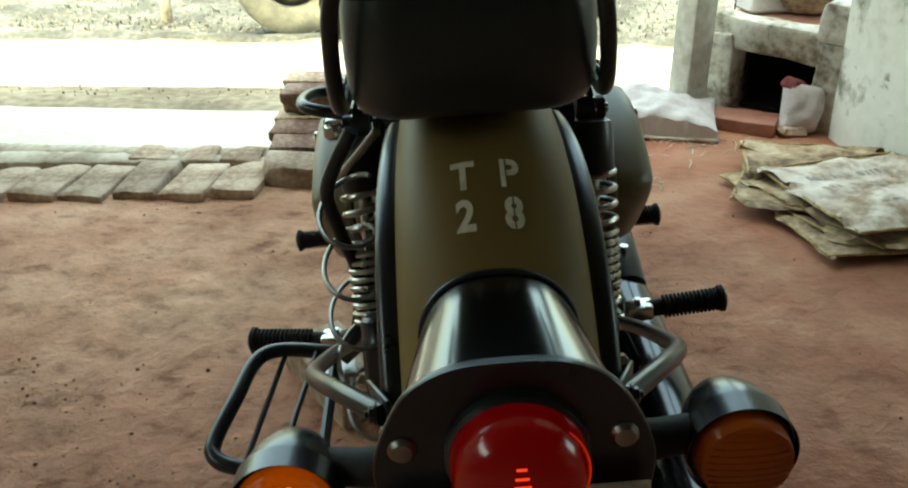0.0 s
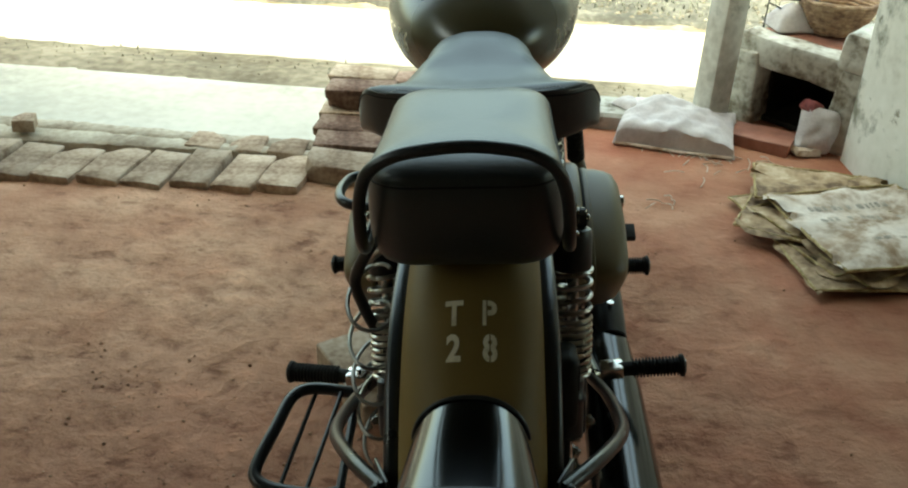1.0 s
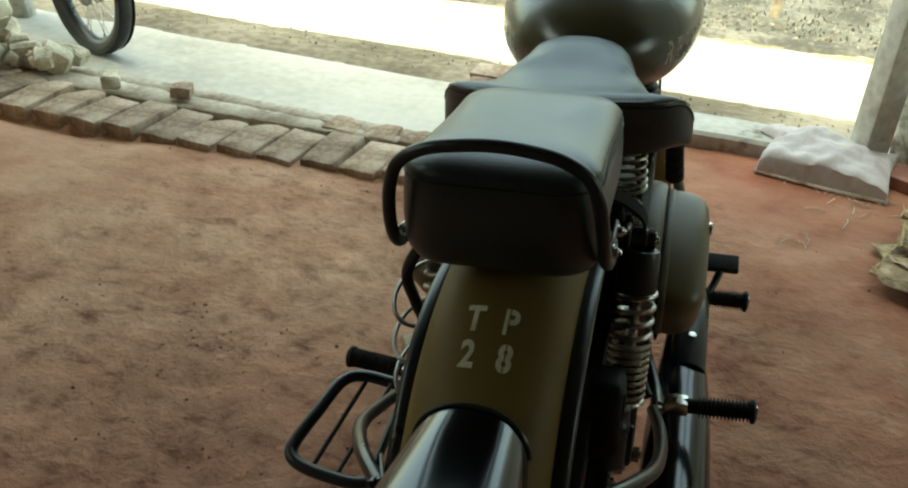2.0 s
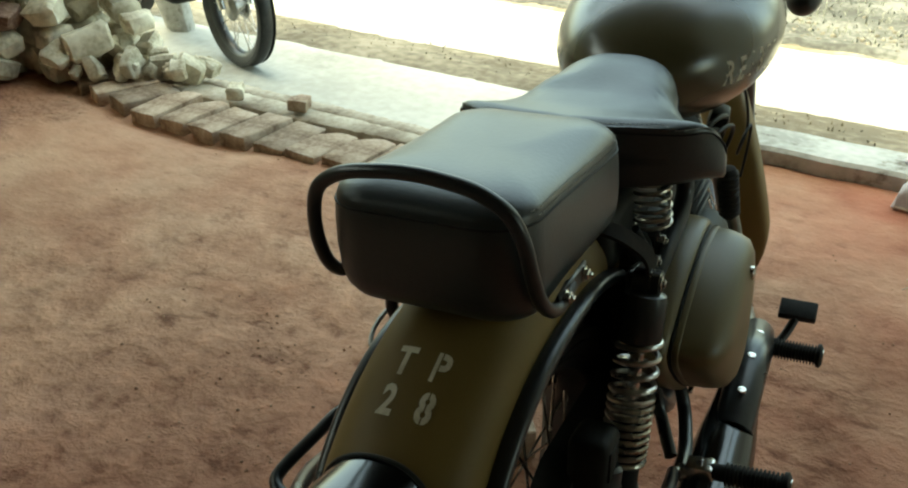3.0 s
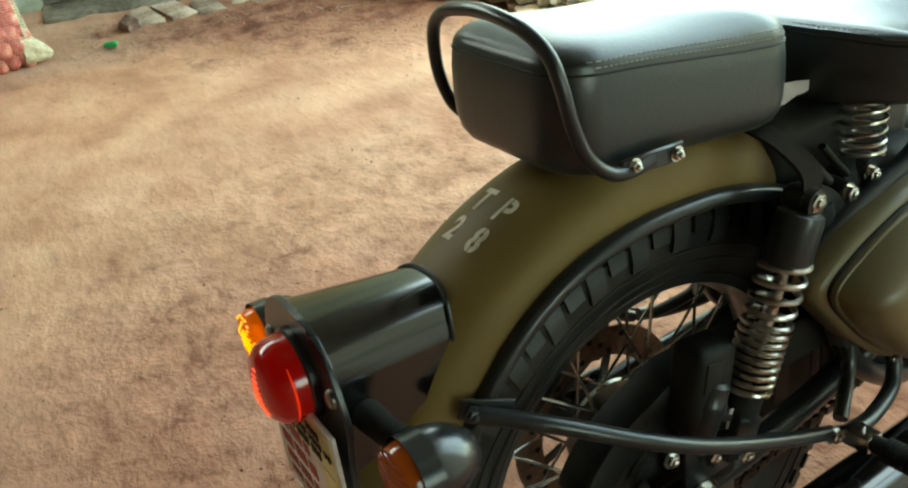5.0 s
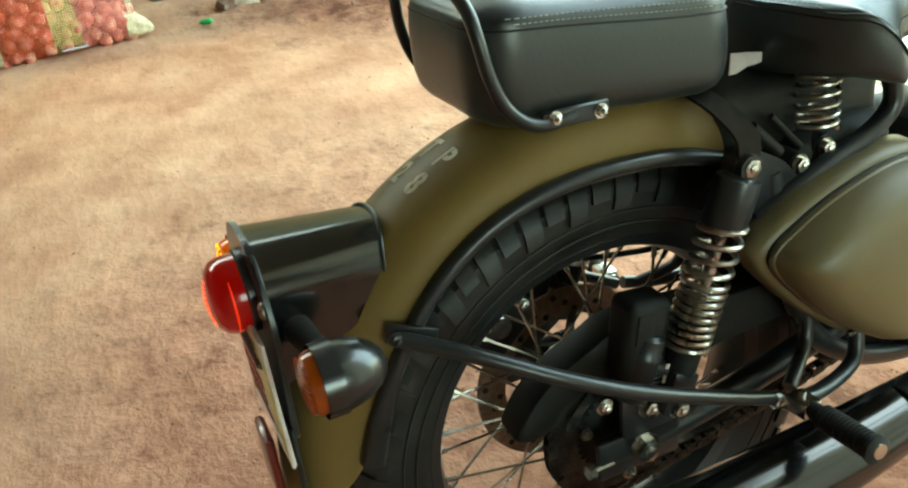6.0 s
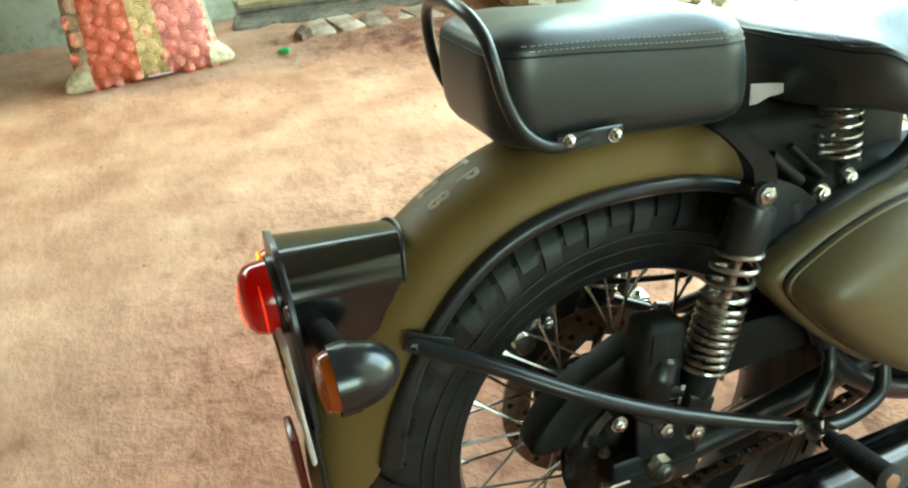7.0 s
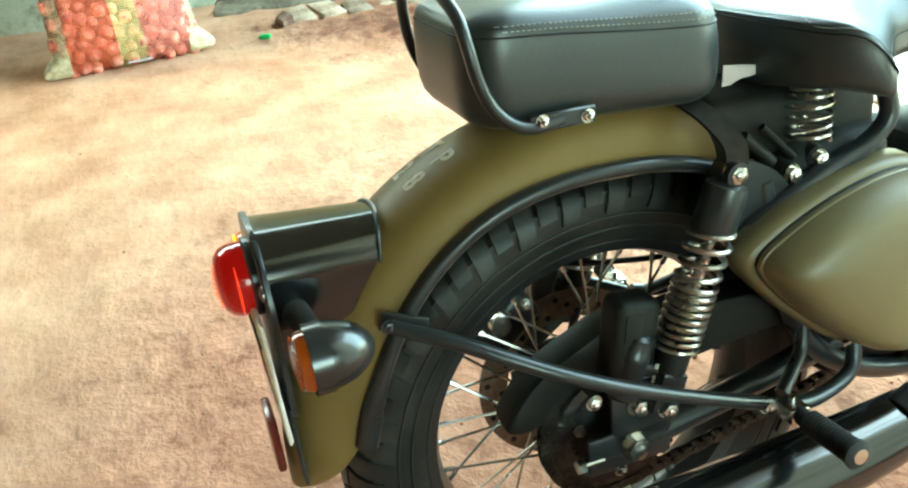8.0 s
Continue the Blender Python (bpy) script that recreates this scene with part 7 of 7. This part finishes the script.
# net sack of onions against the wall
ONION = material("onion_skin", [(0.42, 0.075, 0.055), (0.62, 0.17, 0.12), (0.74, 0.40, 0.28)], 16, 0.4, bump=0.1, fine=60, obj_rand=0.22, fine_mix=0.5)


def net_material(name, c1):
    m = bpy.data.materials.new(name)
    m.use_nodes = True
    nt = m.node_tree
    b = nt.nodes["Principled BSDF"]
    b.inputs["Base Color"].default_value = (*c1, 1)
    b.inputs["Roughness"].default_value = 0.6
    tc = nt.nodes.new("ShaderNodeTexCoord")
    mp = nt.nodes.new("ShaderNodeMapping")
    mp.inputs["Scale"].default_value = (1, 1, 1)
    w1 = nt.nodes.new("ShaderNodeTexWave")
    w1.bands_direction = "Y"
    w1.inputs["Scale"].default_value = 34
    w2 = nt.nodes.new("ShaderNodeTexWave")
    w2.bands_direction = "Z"
    w2.inputs["Scale"].default_value = 34
    nt.links.new(tc.outputs["Object"], mp.inputs[0])
    nt.links.new(mp.outputs[0], w1.inputs[0])
    nt.links.new(mp.outputs[0], w2.inputs[0])
    mx = nt.nodes.new("ShaderNodeMath")
    mx.operation = "MAXIMUM"
    nt.links.new(w1.outputs["Fac"], mx.inputs[0])
    nt.links.new(w2.outputs["Fac"], mx.inputs[1])
    gt = nt.nodes.new("ShaderNodeMath")
    gt.operation = "GREATER_THAN"
    gt.inputs[1].default_value = 0.82
    nt.links.new(mx.outputs[0], gt.inputs[0])
    nt.links.new(gt.outputs[0], b.inputs["Alpha"])
    return m


NET_RED = net_material("red_net", (0.62, 0.11, 0.05))
NET_YELLOW = net_material("yellow_net", (0.62, 0.50, 0.20))
NET_CREAM = net_material("cream_net", (0.66, 0.58, 0.38))


SACK_EAR = material("cream_net_cloth", [(0.36, 0.29, 0.17), (0.50, 0.42, 0.27), (0.60, 0.52, 0.36)], 40, 0.85, bump=0.4, fine=120)


def onion_sack():
    root = new("onion_sack")
    tagged(root, "bulging red and yellow net sack of onions", "sack")
    root.matrix_basis = pose(-3.00, 0.033, 0.0, 0, -14, 11)
    pink = net_material("pinkish_red_net", (0.60, 0.17, 0.13))
    W, H, D = 0.62, 0.74, 0.25

    def half(u, v):
        f = max(0.0, (1 - abs(u) ** 3.0) * (1 - abs(v) ** 3.5)) ** 0.45
        return f * D / 2

    def width(v):
        return W / 2 * (1 - 0.10 * (1 - abs(v)) ** 1.0 + 0.02 * v)

    rnd = random.Random(12)
    spots = []
    tries = 0
    while len(spots) < 190 and tries < 16000:
        tries += 1
        u, v = rnd.uniform(-0.95, 0.95), rnd.uniform(-0.97, 0.97)
        y, z = u * width(v), H / 2 + v * H / 2
        if all((y - a) ** 2 + (z - b) ** 2 > 0.0445 ** 2 for a, b, *_ in spots):
            spots.append((y, z, u, v))
    own = lathe([(0.002, -0.026), (0.014, -0.024), (0.025, -0.014), (0.0295, 0.0), (0.026, 0.013), (0.015, 0.023), (0.006, 0.029), (0.002, 0.036)], (0, 0, 0), (0, 0, 1), 12)
    me = mesh_of(own, "onion", ONION, 80)
    for y, z, u, v in spots:
        h = half(u, v)
        m = pose(max(0.0, h - 0.026), y, z, rnd.uniform(0, 360), rnd.uniform(0, 360), 0) @ Matrix.Scale(rnd.uniform(0.92, 1.18), 4)
        put("onion", me, m, root)
    for name, u0, u1, mat, lab in (("net_side", -1.0, -0.80, NET_CREAM, "cream net edge"), ("net_panel", -0.80, -0.16, NET_RED, "red net panel"), ("net_band", -0.16, 0.20, NET_YELLOW, "yellow net band"), ("net_panel", 0.20, 0.88, pink, "pinkish red net panel"), ("net_side", 0.88, 1.0, NET_CREAM, "cream net edge")):
        bm = bmesh.new()
        g = {}
        nu, nv = max(3, int((u1 - u0) * 22)), 40
        for i in range(nu + 1):
            for j in range(nv + 1):
                u, v = u0 + (u1 - u0) * i / nu, 2 * j / nv - 1
                g[i, j] = bm.verts.new((half(u, v) + 0.006 + 0.006 * noise.noise((u * 9, v * 11, 0)), u * width(v), H / 2 + v * H / 2))
        for i in range(nu):
            for j in range(nv):
                bm.faces.new((g[i, j], g[i + 1, j], g[i + 1, j + 1], g[i, j + 1]))
        part(name, bm, mat, root, lab)
    bm = bmesh.new()
    g = {}
    for i in range(21):
        for j in range(25):
            u, v = i / 10 - 1, j / 12 - 1
            g[i, j] = bm.verts.new((-half(u, v) * 0.7, u * width(v), H / 2 + v * H / 2))
    for i in range(20):
        for j in range(24):
            bm.faces.new((g[i, j], g[i, j + 1], g[i + 1, j + 1], g[i + 1, j]))
    back = material("sack_back", [(0.30, 0.05, 0.03), (0.42, 0.09, 0.05)], 20, 0.8)
    part("net_back", bm, back, root, "red back of the net")
    for s in (-1, 1):
        # bottom corners drawn out into tapered, creased ears
        rings = []
        for i in range(9):
            f = i / 8
            c = Vector((0.03 - 0.01 * f, s * (W / 2 - 0.07 + 0.11 * f), 0.075 - 0.050 * f))
            a, b = 0.055 * (1 - f) ** 0.7 + 0.010, 0.038 * (1 - f) ** 0.8 + 0.007
            rings.append([(c.x + b * math.cos(q) * (1 + 0.18 * math.sin(5 * q + f)), c.y, c.z + a * math.sin(q) * (1 + 0.12 * math.cos(4 * q))) for q in np.linspace(0, 2 * math.pi, 22, endpoint=False)])
        part("ear", loft(rings), SACK_EAR, root, "gathered cream corner of the sack", 60)
    part("slip", rbox(0.012, 0.10, 0.004, 0.001, 1, pose(0.10, 0.02, 0.012, 0, 20, 0)), WHITE_SACK, root, "white paper slip")


onion_sack()

GREENM = material("green_plastic", [(0.01, 0.25, 0.06), (0.02, 0.36, 0.10)], 20, 0.4)
put("plastic_scrap", mesh_of(pillow(0.055, 0.03, 0.008, 6, 0.006, 8, 6), "plastic_scrap", GREENM), pose(-3.04, 0.594, 0.004, 0, 0, 70), None, "small green plastic scrap on the earth floor", "litter")


def twigs(cx, cy, spread, count, seed, length=0.05):
    rnd = random.Random(seed)
    for i in range(count):
        x, y, a = cx + rnd.gauss(0, spread), cy + rnd.gauss(0, spread), rnd.uniform(0, 6.28)
        L = length * rnd.uniform(0.5, 1.2)
        z = floor_height(x, y) + 0.004
        p = [(x, y, z), (x + L * 0.5 * math.cos(a) + 0.006, y + L * 0.5 * math.sin(a), z + 0.006), (x + L * math.cos(a), y + L * math.sin(a), z)]
        tagged(finish("straw", tube(spline(p, 3), 0.0016, 5), PAPER_SACK), "dry straw bit on the earth floor", "straw", "straw on the floor")


twigs(0.44, 2.17, 0.02, 5, 1)
twigs(0.80, 2.50, 0.07, 16, 2, 0.08)
twigs(0.60, 2.48, 0.06, 10, 3, 0.06)
twigs(-2.95, 1.50, 0.05, 4, 4, 0.09)

# ---- outside the porch ----


def parked_motorcycle():
    """The front of a second, older motorcycle parked on the apron; only its front wheel stands clear of the heap."""
    root = new("parked_motorcycle")
    tagged(root, "old motorcycle parked on the concrete apron", "motorcycle")
    root.matrix_basis = pose(-2.63, 3.15, -0.258, 0, 0, -108)
    w = spoked_wheel((0, 0, 0.285), 0.285, 0.040, 0.222, 0.060, 0.035, "front_wheel", root, 0, 36)
    for s in (-1, 1):
        part("fork_leg", tube([(s * 0.075, 0.0, 0.285), (s * 0.075, -0.10, 0.55), (s * 0.075, -0.19, 0.80)], 0.018, 14), CHROME, root, "chromed fork leg")
    rings = []
    for i in range(25):
        th = radians(50 + 110 * i / 24)
        rings.append([(x, r * math.cos(th), 0.285 + r * math.sin(th)) for x, r in ((-0.055, 0.300), (-0.045, 0.312), (0, 0.318), (0.045, 0.312), (0.055, 0.300), (0.05, 0.298), (0, 0.313), (-0.05, 0.298))])
    part("mudguard", loft(rings), BLACK, root)
    part("engine", rbox(0.24, 0.34, 0.30, 0.05, 3, pose(0, -0.62, 0.36)), BLACK_DULL, root)
    part("down_tube", tube(spline([(0, -0.24, 0.80), (0, -0.36, 0.55), (0, -0.50, 0.22)], 5), 0.018, 12), BLACK, root)
    part("body", rbox(0.16, 0.50, 0.20, 0.07, 4, pose(0, -0.55, 0.82)), BLACK, root)
    part("rear_wheel_tyre", lathe([(0.285, -0.04), (0.295, 0), (0.285, 0.04), (0.22, 0.03), (0.22, -0.03), (0.285, -0.04)], (0, -1.24, 0.29), (1, 0, 0), 48, caps=False), RUBBER, root)
    part("swing_arm", rbox(0.16, 0.60, 0.05, 0.02, 2, pose(0, -1.0, 0.32)), BLACK_DULL, root)


parked_motorcycle()


def leaning_slab():
    bm = rough_block(0.16, 0.10, 0.62, 140, 0.012, 0.4, 2)
    put("stone_post", mesh_of(bm, "stone_post", CEMENT), pose(-3.36, 3.40, 0.03, 3, -4, 20), None, "rough cement stub standing behind the rubble", "post")


leaning_slab()


def tractor_wheel():
    """Large pale tyre of a cart standing across the road."""
    root = new("cart_wheel")
    tagged(root, "large dusty cart tyre standing across the road", "wheel")
    root.matrix_basis = pose(-1.38, 5.98, -0.50, 0, 4, -62)
    dusty = material("dusty_rubber", [(0.10, 0.10, 0.08), (0.16, 0.155, 0.12), (0.23, 0.22, 0.17)], 5, 0.9, bump=0.4, fine=30)
    wheel_ring([(-0.07, 0.25), (-0.095, 0.30), (-0.10, 0.37), (-0.085, 0.41), (0, 0.425), (0.085, 0.41), (0.10, 0.37), (0.095, 0.30), (0.07, 0.25), (0, 0.24)], dusty, "tyre", root, (0, 0, 0.42), 64)
    part("rim", lathe([(0.25, -0.07), (0.22, -0.05), (0.20, -0.02), (0.08, 0.0), (0.06, 0.03), (0.01, 0.03)], (0, 0, 0.42), (1, 0, 0), 40), STEEL, root, "grey steel rim")


tractor_wheel()


def fence():
    root = new("fence")
    tagged(root, "sparse weathered fence posts beyond the road", "fence")
    for i, x in enumerate((-2.4, -0.9, 0.36, 1.9, 3.4)):
        part("post", tube([(x, 6.25 + 0.1 * i, -0.62), (x + 0.02, 6.25 + 0.1 * i, -0.1), (x + 0.03, 6.26 + 0.1 * i, 0.55)], [0.042, 0.038, 0.032], 9), BARK, root)


fence()


def basket():
    root = new("basket")
    tagged(root, "brown woven basket on the stove top", "basket")
    root.matrix_basis = pose(1.03, 2.98, 0.31)
    WICK = material("brown_wicker", [(0.16, 0.09, 0.05), (0.28, 0.17, 0.10), (0.38, 0.26, 0.16)], 30, 0.8, bump=0.5, fine=60)
    for k in range(9):
        r = 0.075 + 0.055 * (k / 8) ** 0.7
        part("coil", tube([(r * math.cos(a), r * math.sin(a), 0.008 + 0.013 * k + 0.002 * math.sin(9 * a + k)) for a in np.linspace(0, 2 * math.pi, 37)[:-1]], 0.0075, 7, True), WICK, root)
    part("base", lathe([(0.075, 0), (0.078, 0.008)], (0, 0, 0), (0, 0, 1), 20), WICK, root)
    bagob = put("plastic_bag", mesh_of(pillow(0.17, 0.13, 0.075, 3, 0.03, 16, 12), "plastic_bag", WHITE_SACK), pose(0.90, 2.99, 0.305, 0, 0, 15), None, "crumpled pale plastic bag on the stove top", "bag")


basket()


def wire_stand():
    root = new("wire_stand")
    tagged(root, "thin black wire stand on the stove", "stand")
    root.matrix_basis = pose(0.86, 2.97, 0.305, 0, 0, -24)
    P = [(-0.06, 0, 0), (-0.06, 0, 0.10), (0.10, 0.02, 0.11), (0.11, 0.02, 0.02)]
    part("wire", tube(P, 0.0035, 6), BLACK_DULL, root)
    part("wire", tube([(-0.06, 0, 0.085), (0.10, 0.02, 0.03)], 0.003, 6), BLACK_DULL, root)
    part("wire", tube([(-0.06, 0, 0.10), (-0.02, 0.08, 0.11), (0.10, 0.02, 0.11)], 0.003, 6), BLACK_DULL, root)
    part("ring", tube([(-0.02 + 0.03 * math.cos(a), 0.0, 0.15 + 0.04 * math.sin(a)) for a in np.linspace(0, 2 * math.pi, 19)[:-1]], 0.003, 6, True), BLACK_DULL, root)


wire_stand()
tagged(finish("clay_slab", rough_block(0.20, 0.13, 0.045, 150, 0.004, 0.2), REDOX, at=pose(0.80, 2.67, 0.022, 0, 0, -24)), "flat red clay slab on the floor by the sack", "slab")
